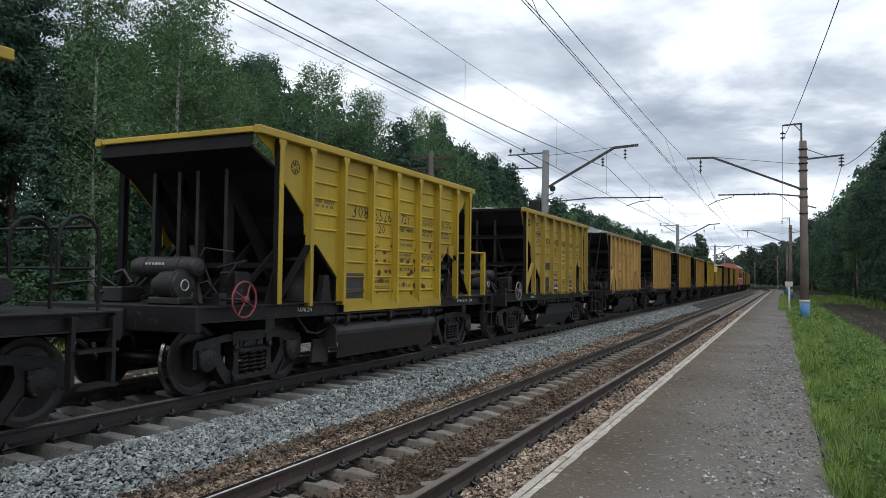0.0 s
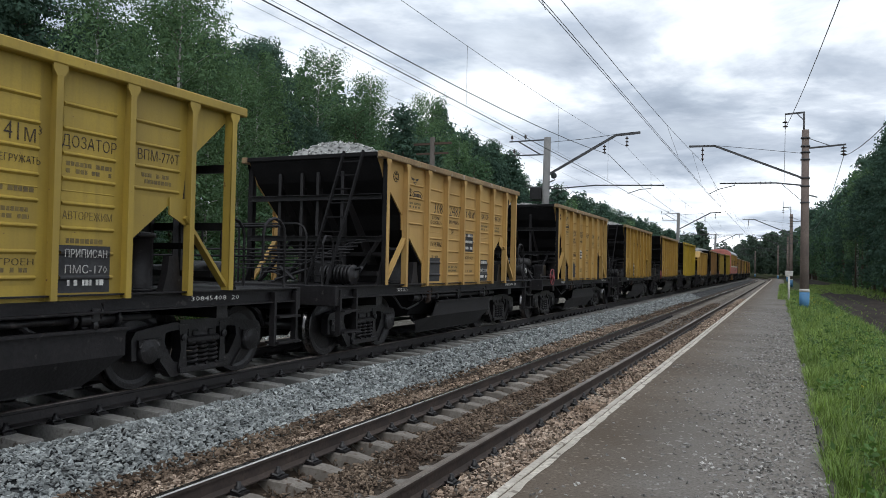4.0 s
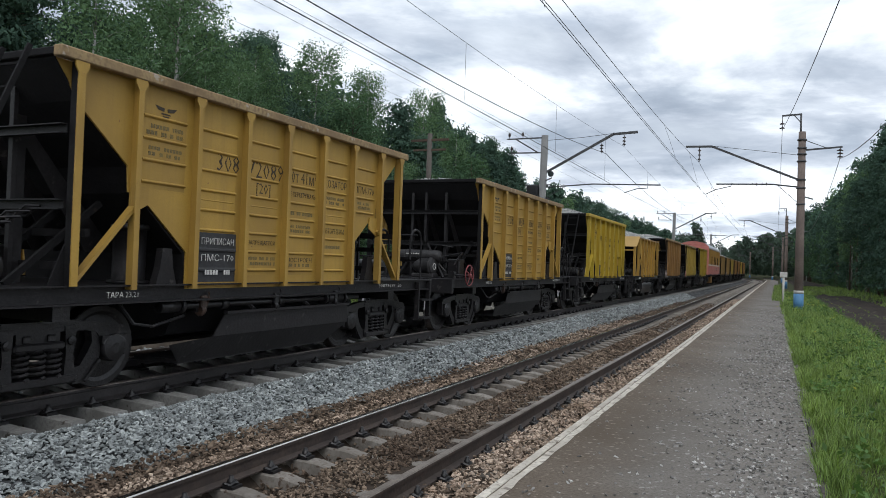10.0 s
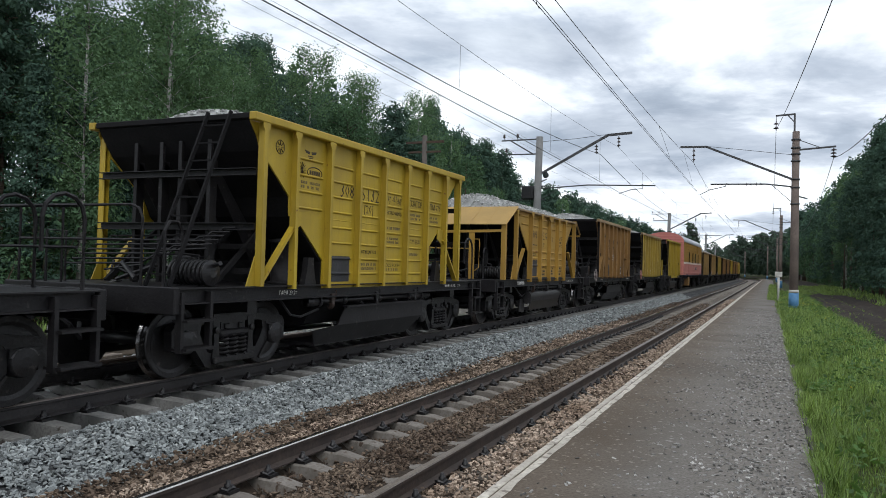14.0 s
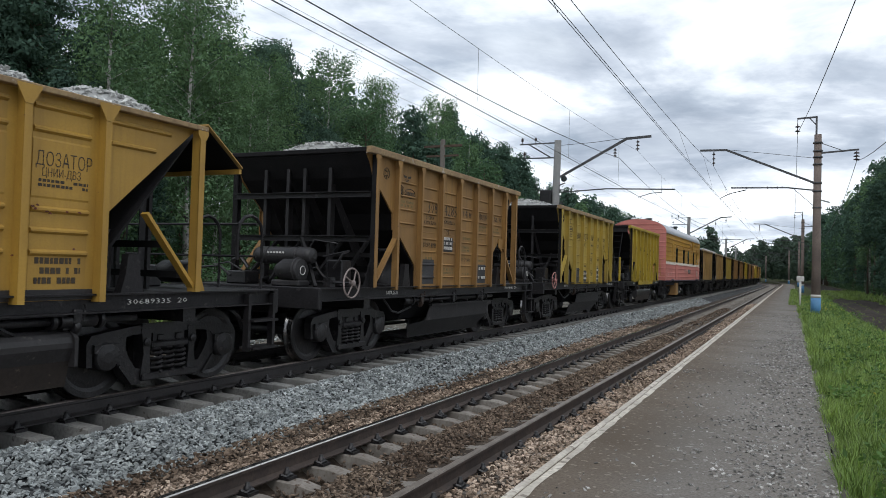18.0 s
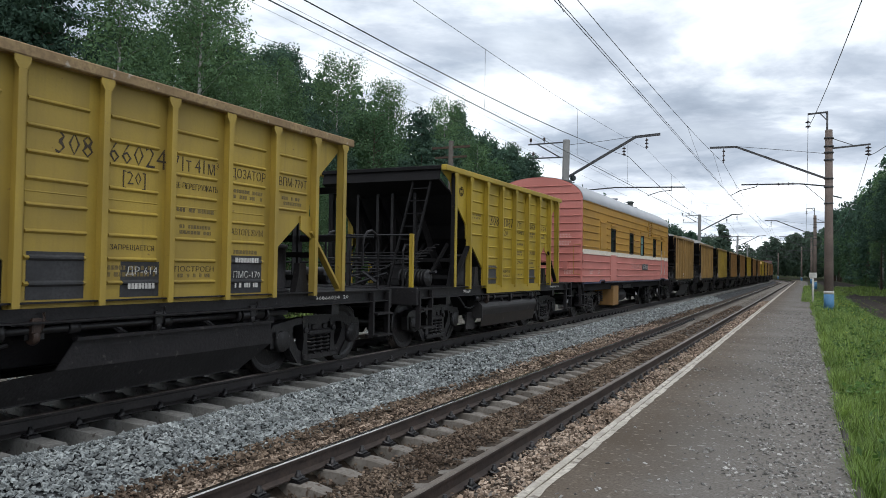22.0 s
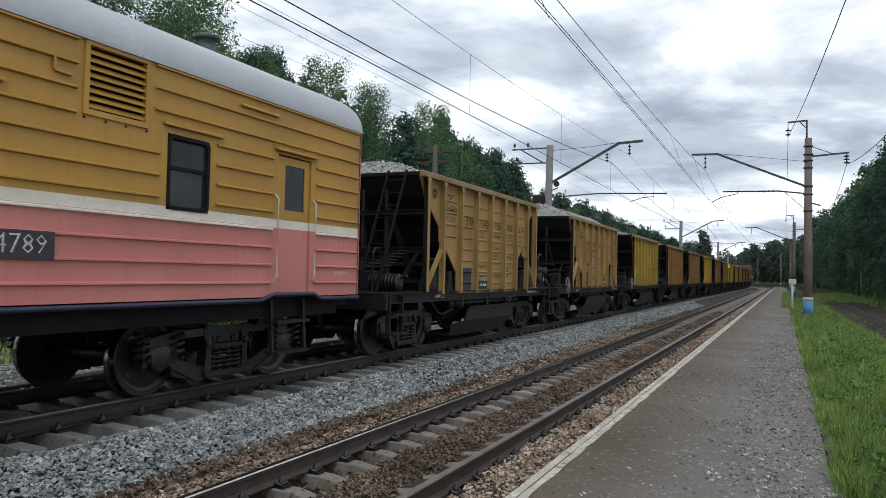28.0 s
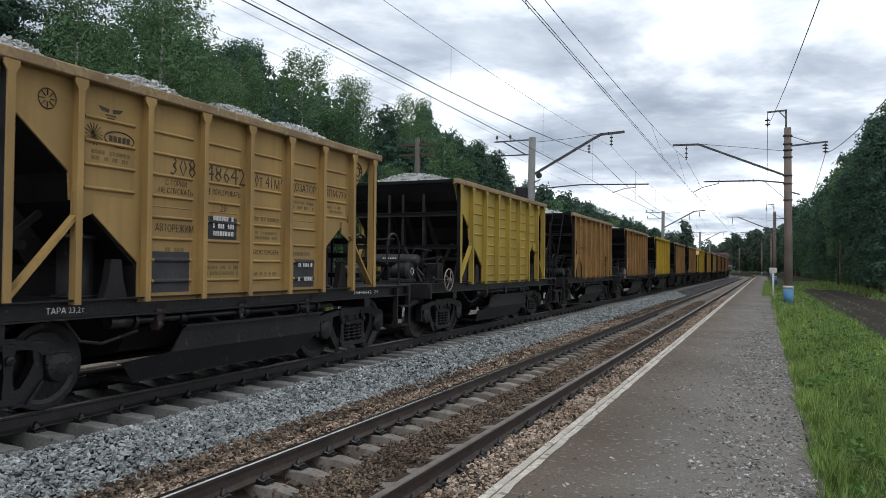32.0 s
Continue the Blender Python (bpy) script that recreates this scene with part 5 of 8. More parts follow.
def panel_shape(bm, s, i):
    """One bay between two posts, with its pressed ribs."""
    x, w = s * 1.443, POSTS[i + 1] - POSTS[i] - 0.26
    cut = i in (1, len(POSTS) - 3)
    if TYPE:
        # two ribs above and three below a broad shallow pressing
        prof = [(x, DECK + 0.03)]
        for z in (1.605, 1.817, 2.02):
            prof += [(x + s * 0.002, z - 0.032), (x + s * 0.030, z - 0.008), (x + s * 0.030, z + 0.010), (x + s * 0.002, z + 0.032)]
        prof += [(x + s * 0.001, 2.125), (x + s * 0.008, 2.145), (x + s * 0.008, 2.685), (x + s * 0.001, 2.705)]
        for z in (2.785, 3.01):
            prof += [(x + s * 0.002, z - 0.032), (x + s * 0.030, z - 0.008), (x + s * 0.030, z + 0.010), (x + s * 0.002, z + 0.032)]
        prism(bm, prof + [(x + s * 0.001, TOP - 0.095), (x - s * 0.004, TOP - 0.095), (x - s * 0.004, DECK + 0.03)], "y", -w / 2, w / 2)
        return
    zs = [z for z in ((1.36 + k * 0.2415 if KIN else 1.373 + k * 0.2485) for k in range(9)) if z < TOP - 0.22 and not (cut and z < 2.30)]
    z0 = zs[0] - 0.07
    prof = [(x, z0)]
    for z in zs:
        if not TYPE and not KIN and abs(z - 2.367) < 0.01 and not cut:
            # the weld between the lower and the upper sheet
            prof += [(x + s * 0.001, 2.238), (x + s * 0.006, 2.243), (x + s * 0.006, 2.249), (x + s * 0.001, 2.254)]
        prof += [(x + s * 0.002, z - 0.024), (x + s * 0.026, z - 0.004), (x + s * 0.026, z + 0.006), (x + s * 0.002, z + 0.024)]
    prof += [(x + s * 0.001, TOP - 0.095), (x - s * 0.004, TOP - 0.095), (x - s * 0.004, z0)]
    prism(bm, prof, "y", -w / 2, w / 2)


def side_post(bm, s, kind):
    x0, x1 = s * 1.43, s * HALF
    lo, hi = min(x0, x1), max(x0, x1)
    if TYPE and kind != "corner":
        # a channel post whose head flares into a gusset below the rim
        f = 0.30 if kind == "middle" else 0.125
        box(bm, lo, hi, -0.035, -0.023, DECK - 0.08, TOP - 0.1)
        box(bm, lo, hi, 0.023, 0.035, DECK - 0.08, TOP - 0.1)
        box(bm, s * HALF - 0.006, s * HALF + 0.006, -0.037, 0.037, DECK - 0.08, TOP - 0.15)
        prism(bm, [(-0.037, TOP - 0.24), (0.037, TOP - 0.24), (f, TOP - 0.085), (f, TOP - 0.06), (-f, TOP - 0.06), (-f, TOP - 0.085)], "x", s * HALF - 0.006, s * HALF + 0.012)
        return
    if kind == "corner":
        box(bm, s * HALF - 0.010, s * HALF + 0.010, -0.040, 0.042, DECK, TOP - 0.1)
        box(bm, lo, hi, 0.028, 0.042, DECK, TOP - 0.1)
        prism(bm, [(-0.042, TOP - 0.215), (0.042, TOP - 0.215), (0.082, TOP - 0.15), (0.082, TOP - 0.1), (-0.082, TOP - 0.1), (-0.082, TOP - 0.15)], "x", s * HALF - 0.006, s * HALF + 0.012)
    else:
        box(bm, lo, hi, -0.008, 0.008, DECK - 0.05, TOP - 0.1)
        box(bm, (s * HALF - 0.008), (s * HALF + 0.008), -0.037, 0.037, DECK - 0.05, TOP - 0.1)
        prism(bm, [(-0.042, TOP - 0.215), (0.042, TOP - 0.215), (0.082, TOP - 0.15), (0.082, TOP - 0.1), (-0.082, TOP - 0.1), (-0.082, TOP - 0.15)], "x", s * HALF - 0.006, s * HALF + 0.010)


def post_web(bm, s):
    # the inner web of a corner post, towards the wagon's end
    x0, x1 = s * 1.45, s * (HALF - 0.012)
    box(bm, min(x0, x1), max(x0, x1), -0.038, -0.026, DECK, TOP - 0.1)
    prism(bm, [(-0.042, DECK), (-0.22, DECK), (-0.042, DECK + 0.42)], "x", s * 1.45 - 0.008, s * 1.45 + 0.008)


def hopper_wagon(y0, paint, end="wheel", load=1.0, rails="black", endbeams=True, label="", canopy=False, number=None, wheel_mat=None, web="black", yellow_sill=False):
    P = PAINT[paint]
    over = 0.46 if not endbeams and not TYPE else 0.20
    okey = "%.2f" % over
    bright_rim = paint in ("yellow", "shaded_yellow") or number and number[0] == "45408"
    root = new("hopper_wagon")
    tagged(root, label or "ballast hopper wagon, dirty %s paint over black underframe" % paint, "freight wagon", "hopper wagons of the train")
    # underframe
    for s in (-1, 1):
        def sill(bm, s=s):
            x = s * 1.42
            prism(bm, [(x - s * 0.01, DECK - 0.20), (x + s * 0.09, DECK - 0.20), (x + s * 0.09, DECK - 0.185), (x + s * 0.01, DECK - 0.18), (x + s * 0.01, DECK - 0.02), (x + s * 0.09, DECK - 0.015), (x + s * 0.09, DECK + 0.002), (x - s * 0.01, DECK + 0.002)], "y", -1.5, L + 1.5)
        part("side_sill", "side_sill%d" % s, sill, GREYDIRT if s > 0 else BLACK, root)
    part("centre_sill", "centre_sill", lambda bm: (box(bm, -0.2, 0.2, -1.5, L + 1.5, 0.84, 1.16), [box(bm, -1.4, 1.4, y - 0.1, y + 0.1, 0.84, DECK - 0.02) for y in (0, 2.0, 3.5, 5.0, L)]), UNDER, root)
    for e in (0, 1):
        def endsill(bm, e=e):
            y = -1.52 if e == 0 else L + 1.52
            box(bm, -1.5, 1.5, y - 0.05, y + 0.05, DECK - 0.32, DECK + 0.01, 0.012)
            box(bm, -0.32, 0.32, y - 0.09, y + 0.09, 0.80, 1.16, 0.02)
        part("end_sill", "end_sill%d" % e, endsill, GREYDIRT, root)

        def deck(bm, e=e):
            a, b = (-1.47, 1.3) if e == 0 else (L - 1.3, L + 1.47)
            box(bm, -1.40, 1.40, a, b, DECK - 0.03, DECK - 0.002)
        part("deck_plate", "deck%d" % e, deck, GREYDIRT, root, "dusty steel end platform")
    coupler(root, -2.0, -1)
    coupler(root, L + 2.0, 1)
    bogie(root, 0.0)
    bogie(root, L)
    # body
    for s in (-1, 1):
        w = part("side_wall", "side_wall%d" % s, lambda bm, s=s: side_sheet(bm, s), P, root, "pressed steel side sheet")
        for i, y in enumerate(POSTS):
            kind = "corner" if i in (0, len(POSTS) - 1) else "middle" if TYPE and i == 3 else "mid"
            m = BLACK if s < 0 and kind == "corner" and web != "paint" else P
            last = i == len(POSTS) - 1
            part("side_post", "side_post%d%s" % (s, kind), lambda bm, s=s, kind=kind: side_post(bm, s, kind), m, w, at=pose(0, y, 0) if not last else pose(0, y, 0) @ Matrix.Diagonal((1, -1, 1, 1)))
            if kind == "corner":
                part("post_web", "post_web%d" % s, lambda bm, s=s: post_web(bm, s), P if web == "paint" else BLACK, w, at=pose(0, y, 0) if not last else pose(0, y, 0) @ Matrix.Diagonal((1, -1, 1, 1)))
            if 0 < i < len(POSTS) - 2:
                part("panel", "panel%d%d" % (s, i), lambda bm, s=s, i=i: panel_shape(bm, s, i), P, w, at=pose(0, (y + POSTS[i + 1]) / 2, 0))
        for e in (0, 1):
            def brace(bm, s=s, e=e):
                ya, yc = (0.04, 0.80) if e == 0 else (L - 0.04, L - 0.80)
                beam(bm, (s * 1.47, ya, DECK + 0.03), (s * 1.47, yc, 2.08), 0.04, 0.10, (1, 0, 0))
            part("brace", "brace%d%d" % (s, e), brace, BLACK if yellow_sill else P, root)

            def gusset(bm, s=s, e=e):
                yb, yc = (0.76, 1.0) if e == 0 else (L - 0.76, L - 1.02)
                prism(bm, [(yb, 1.98), (yb, 2.30), (yc, 2.30), (yc, 2.10)], "x", s * 1.462 - 0.01, s * 1.462 + 0.01)
            if not TYPE:
                part("gusset", "gusset%d%d" % (s, e), gusset, P, root)
        if TYPE:
            part("sill_strip", "sill_strip_old%d" % s, lambda bm, s=s: [box(bm, s * 1.4495 - 0.004, s * 1.4495 + 0.004, a + 0.045, b - 0.045, DECK - 0.055, DECK + 0.05) for a, b in zip(POSTS[1:-2], POSTS[2:-1])], TANK, root, "grey painted strip along the foot of the side")
        if yellow_sill:
            part("sill_strip", "sill_strip%d" % s, lambda bm, s=s: box(bm, s * 1.512 - 0.004, s * 1.512 + 0.004, 1.75, L - 1.5, DECK - 0.17, DECK + 0.01), P, root)

        def top(bm, s=s):
            x = s * (HALF - 0.04)
            if TYPE:
                box(bm, x - 0.05, x + 0.05, -0.05, L + 0.05, TOP - 0.10, TOP - 0.04, 0.008)
            else:
                box(bm, x - 0.06, x + 0.06, -over - 0.06, L + 0.20, TOP - 0.10, TOP + 0.015, 0.012)
        part("top_rail", "top_rail%d%s" % (s, okey), top, P if bright_rim else TOPDUST, root, "" if bright_rim else "dusty rust-brown rim")
    for e in (0, 1):
        d = 1 if e == 0 else -1
        o = 0 if e == 0 else L

        def slope(bm, d=d, o=o):
            # the hopper end sheet, which follows the edge of the side sheets
            if TYPE:
                prism(bm, [(o, TOP - 0.1), (o + d * 0.02, TOP - 0.13), (o + d * 1.70, 1.05), (o + d * 1.74, 1.08)], "x", -1.41, 1.41)
            else:
                q = over if d > 0 else 0.13
                run_in = [(-q, TOP - 0.10), (0.4 - q - 0.46 if q > 0.3 else -0.08, TOP - 0.28), (0.06, 3.09), (0.71, 2.50), (0.86, 2.22), (1.62, 1.56), (1.68, 1.05)] if d > 0 else [(-q, TOP - 0.10), (0.04, 3.34), (0.73, 2.74), (1.02, 2.18), (1.62, 1.68), (1.68, 1.05)]
                pts = [(o + d * y, z) for y, z in run_in] + [(o + d * (y + 0.035), z + 0.03) for y, z in run_in[:0:-1]] + [(o - d * q, TOP - 0.07)]
                prism(bm, pts, "x", -1.41, 1.41)
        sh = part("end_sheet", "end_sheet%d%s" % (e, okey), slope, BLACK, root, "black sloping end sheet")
        for i, x in enumerate((-0.78, -0.28, 0.08, 0.62)):
            def stiff(bm, d=d, o=o):
                prism(bm, [(o - d * 0.07, TOP - 0.30), (o - d * 0.02, TOP - 0.36), (o - d * 0.02, DECK), (o - d * 0.07, DECK)], "x", -0.032, 0.032)
                box(bm, -0.006, 0.006, min(o, o + d * 0.10), max(o, o + d * 0.10), DECK, TOP - 0.58)
                if d > 0:
                    prism(bm, [(o, TOP - 0.58), (o + d * 0.1, TOP - 0.66), (o + d * 1.3, DECK + 0.35), (o + d * 0.9, DECK + 0.35), (o, DECK + 1.6)], "x", -0.006, 0.006)
            part("stiffener", "stiff%d" % e, stiff, GREYDIRT, sh, at=pose(x, 0, 0))
        if not TYPE:
            q = over if e == 0 else 0.13
            for t in (-1, 1):
                part("wing_plate", "wing%d%d%s" % (e, t, okey), lambda bm, d=d, o=o, q=q, t=t: prism(bm, [(o - d * q, TOP - 0.09), (o + d * 0.05, TOP - 0.09), (o + d * 0.05, 3.06), (o - d * 0.05, TOP - 0.28)], "x", min(t * 1.412, t * 1.424), max(t * 1.412, t * 1.424)), P, root)
        if not (canopy and e == 0):
            part("end_rail", "end_rail%d%s" % (e, okey), lambda bm, d=d, o=o, q=over if e == 0 else 0.13: box(bm, -1.44, 1.44, o - d * q - 0.045, o - d * q + 0.045, TOP - 0.075, TOP + 0.006, 0.01), P if paint in ("yellow",) and e == 0 and not endbeams else BLACK, root)
        if endbeams:
            for j, z in enumerate((2.78, 2.02)):
                def eb(bm, d=d, o=o, z=z):
                    box(bm, -1.45, 1.45, o - d * 0.065 - 0.006, o - d * 0.065 + 0.006, z - 0.045, z + 0.045)
                    for t in (-1, 1):
                        box(bm, -1.45, 1.45, o - d * 0.10 - 0.04, o - d * 0.10 + 0.04, z + t * 0.045 - 0.006, z + t * 0.045 + 0.006)
                part("end_beam", "end_beam%d%d" % (e, j), eb, GREYDIRT, root)

        def frames(bm, d=d, o=o):
            for x in (-1.0, -0.45, 0.45, 1.0) if d > 0 else ():
                beam(bm, (x, o - d * 0.35, DECK), (x, o + d * 0.75, 2.1), 0.05, 0.07)
            beam(bm, (-1.3, o + d * 0.35, 1.75), (1.3, o + d * 0.35, 1.75), 0.06, 0.08)
            beam(bm, (-1.3, o + d * 0.1, DECK + 0.2), (1.3, o + d * 0.1, DECK + 0.2), 0.06, 0.08)
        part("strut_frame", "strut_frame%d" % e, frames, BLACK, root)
    # discharge gear below the body
    for s in (-1, 1):
        def chute(bm, s=s):
            # a folded trough side with a cut corner at each end
            for d in (0.0, 0.02):
                up = [bm.verts.new((s * (1.41 - d), y, z)) for y, z in ((2.45, 0.82), (5.45, 0.82), (5.45, 0.52), (2.22, 0.52), (1.48, 0.47))]
                lo = [bm.verts.new((s * (1.24 - d), y, z)) for y, z in ((1.80, 0.22), (5.05, 0.22))]
                bm.faces.new(up[:4])
                bm.faces.new((up[4], up[3], up[2], lo[1], lo[0]))
            box(bm, min(s * 1.38, s * 1.46), max(s * 1.38, s * 1.46), 2.42, 5.45, 0.80, 0.835)
            box(bm, min(s * 0.5, s * 1.22), max(s * 0.5, s * 1.235), 1.80, 5.05, 0.20, 0.25)
        if TYPE or not endbeams:
            def trough(bm, s=s):
                # a long casing with a rounded shoulder, open below
                arc = [(1.30 + 0.155 * math.sin(radians(k * 20)), 0.69 + 0.155 * math.cos(radians(k * 20))) for k in range(-1, 7)]
                ring = [(s * x, z) for x, z in arc] + [(s * 1.40, 0.53), (s * 1.36, 0.53), (s * 1.10, 0.70)]
                prism(bm, ring if s > 0 else ring[::-1], "y", 1.62, L - 1.58)
                for y in (1.60, L - 1.60):
                    prism(bm, [(s * 1.10, 0.66), (s * 1.12, 0.86), (s * 1.36, 0.87), (s * 1.48, 0.76), (s * 1.48, 0.48), (s * 1.30, 0.46)], "y", y - 0.02, y + 0.02)
                prism(bm, [(1.26, 0.24), (1.72, 0.22), (1.72, 0.60), (1.30, 0.60)], "x", min(s * 1.2, s * 1.24), max(s * 1.2, s * 1.24))
            part("discharge_trough", "trough%d" % s, trough, TANK, root, "long dusty steel casing with a rounded shoulder")
            part("skirt_plate", "skirt%d" % s, lambda bm, s=s: prism(bm, [(s * 1.385, 0.54), (s * 1.40, 0.54), (s * 1.35, 0.27), (s * 1.335, 0.27)], "y", 1.80, L - 1.62), SKIRT, root, "brownish bare steel skirt plate")
        else:
            part("discharge_chute", "chute%d" % s, chute, GREYDIRT, root, "dusty black steel discharge trough")

        def pipe(bm, s=s):
            tube(bm, [(s * 1.38, 1.3, 0.93), (s * 1.38, 5.8, 0.93)], 0.042, 10)
            for y, l, r in ((1.30, 0.30, 0.075), (1.62, 0.05, 0.095), (2.35, 0.12, 0.07), (3.55, 0.12, 0.07), (4.75, 0.05, 0.09), (4.85, 0.42, 0.075), (5.30, 0.05, 0.095)):
                tube(bm, [(s * 1.38, y, 0.93), (s * 1.38, y + l, 0.93)], r, 10)
            for y in (2.9, 4.2):
                tube(bm, [(s * 1.36, y, 0.93), (s * 1.40, y + 0.08, 0.86), (s * 1.36, y + 0.22, 0.80)], 0.03, 6)
            tube(bm, [(s * 1.2, 0.9, 0.98), (s * 1.32, 1.0, 0.75), (s * 1.3, 1.3, 0.70), (s * 1.3, 1.8, 0.8)], 0.02, 6)
        part("drive_shaft", "shaft%d" % s, pipe, UNDER, root)
        part("lower_sill", "lower_sill%d" % s, lambda bm, s=s: prism(bm, [(s * 1.34, 0.985), (s * 1.47, 0.985), (s * 1.47, 1.0), (s * 1.40, 1.01), (s * 1.40, 1.06), (s * 1.34, 1.06)], "y", 1.72, L - 1.72), GREYDIRT, root)
        for y in (1.98, 3.45, 5.02):
            part("hanger", "hanger%d" % s, lambda bm, s=s: (box(bm, s * 1.42 - 0.05, s * 1.42 + 0.05, -0.05, 0.05, 0.90, 1.05, 0.012), lathe(bm, [(0.07, -0.035), (0.085, 0.0), (0.07, 0.035)], "y", (s * 1.40, 0, 0.87), 10), tube(bm, [(s * 1.47, 0.06, 1.10), (s * 1.48, 0.06, 1.02), (s * 1.44, 0.06, 0.94)], 0.018, 5)), RUSTBRACKET if y < 2 else UNDER, root, at=pose(0, y, 0))
    part("hopper_bottom", "hopper_bottom", lambda bm: prism(bm, [(-1.40, DECK), (1.40, DECK), (1.05, 0.55), (0.3, 0.42), (-0.3, 0.42), (-1.05, 0.55)], "y", 1.75, L - 1.75), BLACK, root)
    fit_out_end(root, end, rails, wheel_mat)
    if canopy:
        add_canopy(root, P)
    if number:
        markings(root, *number)
    LINE.append((root, y0))
    if load:
        heap = new("stone_load", load_mesh(load))
        tagged(heap, "heaped pale crushed stone filling a hopper wagon", "stone load", "wagon loads")
        LINE.append((heap, y0))
    return root


def load_mesh(level):
    key = TYPE + KIN + "load%.1f" % level
    if key not in MESHES:
        rng = np.random.default_rng(int(level * 10))
        n = 4200 if level != 0.9 else 600
        q = 0.1
        xs, ys = rng.uniform(-1.36, 1.36, n), rng.uniform(q, L - q - 0.08, n)

        def heap(x, y):
            # a row of cones below the loading chute's stops, sinking to the rim between them
            crest = 0.44 * level * np.clip(1 - (np.abs(x) / 1.45) ** 2, 0, 1) * (0.62 + 0.38 * np.cos((y - 0.75) * 2 * np.pi / 1.83 + 0.5 * np.sin(y * 1.3)))
            return TOP - 0.17 + crest * np.clip(np.minimum(y + 0.25, L + 0.25 - y) / 0.6, 0, 1)
        zs = heap(xs, ys) + 0.02
        v, t = stones(rng, np.stack([xs, ys, zs], 1), 0.018 if n > 600 else 0.03, 0.046 if n > 600 else 0.062)
        base = len(v)
        gx, gy = np.meshgrid(np.linspace(-1.40, 1.40, 12), np.linspace(q - 0.02, L - q - 0.05, 50), indexing="ij")
        gz = heap(gx, gy)
        gv = np.stack([gx, gy, gz], -1).reshape(-1, 3)
        idx = np.arange(12 * 50).reshape(12, 50)
        q = np.stack([idx[:-1, :-1], idx[1:, :-1], idx[1:, 1:], idx[:-1, 1:]], -1).reshape(-1, 4)
        gt = np.concatenate([q[:, [0, 1, 2]], q[:, [0, 2, 3]]]) + base
        MESHES[key] = raw_mesh(key, np.concatenate([v, gv]), np.concatenate([t, gt]), LOADSTONE)
    return MESHES[key]


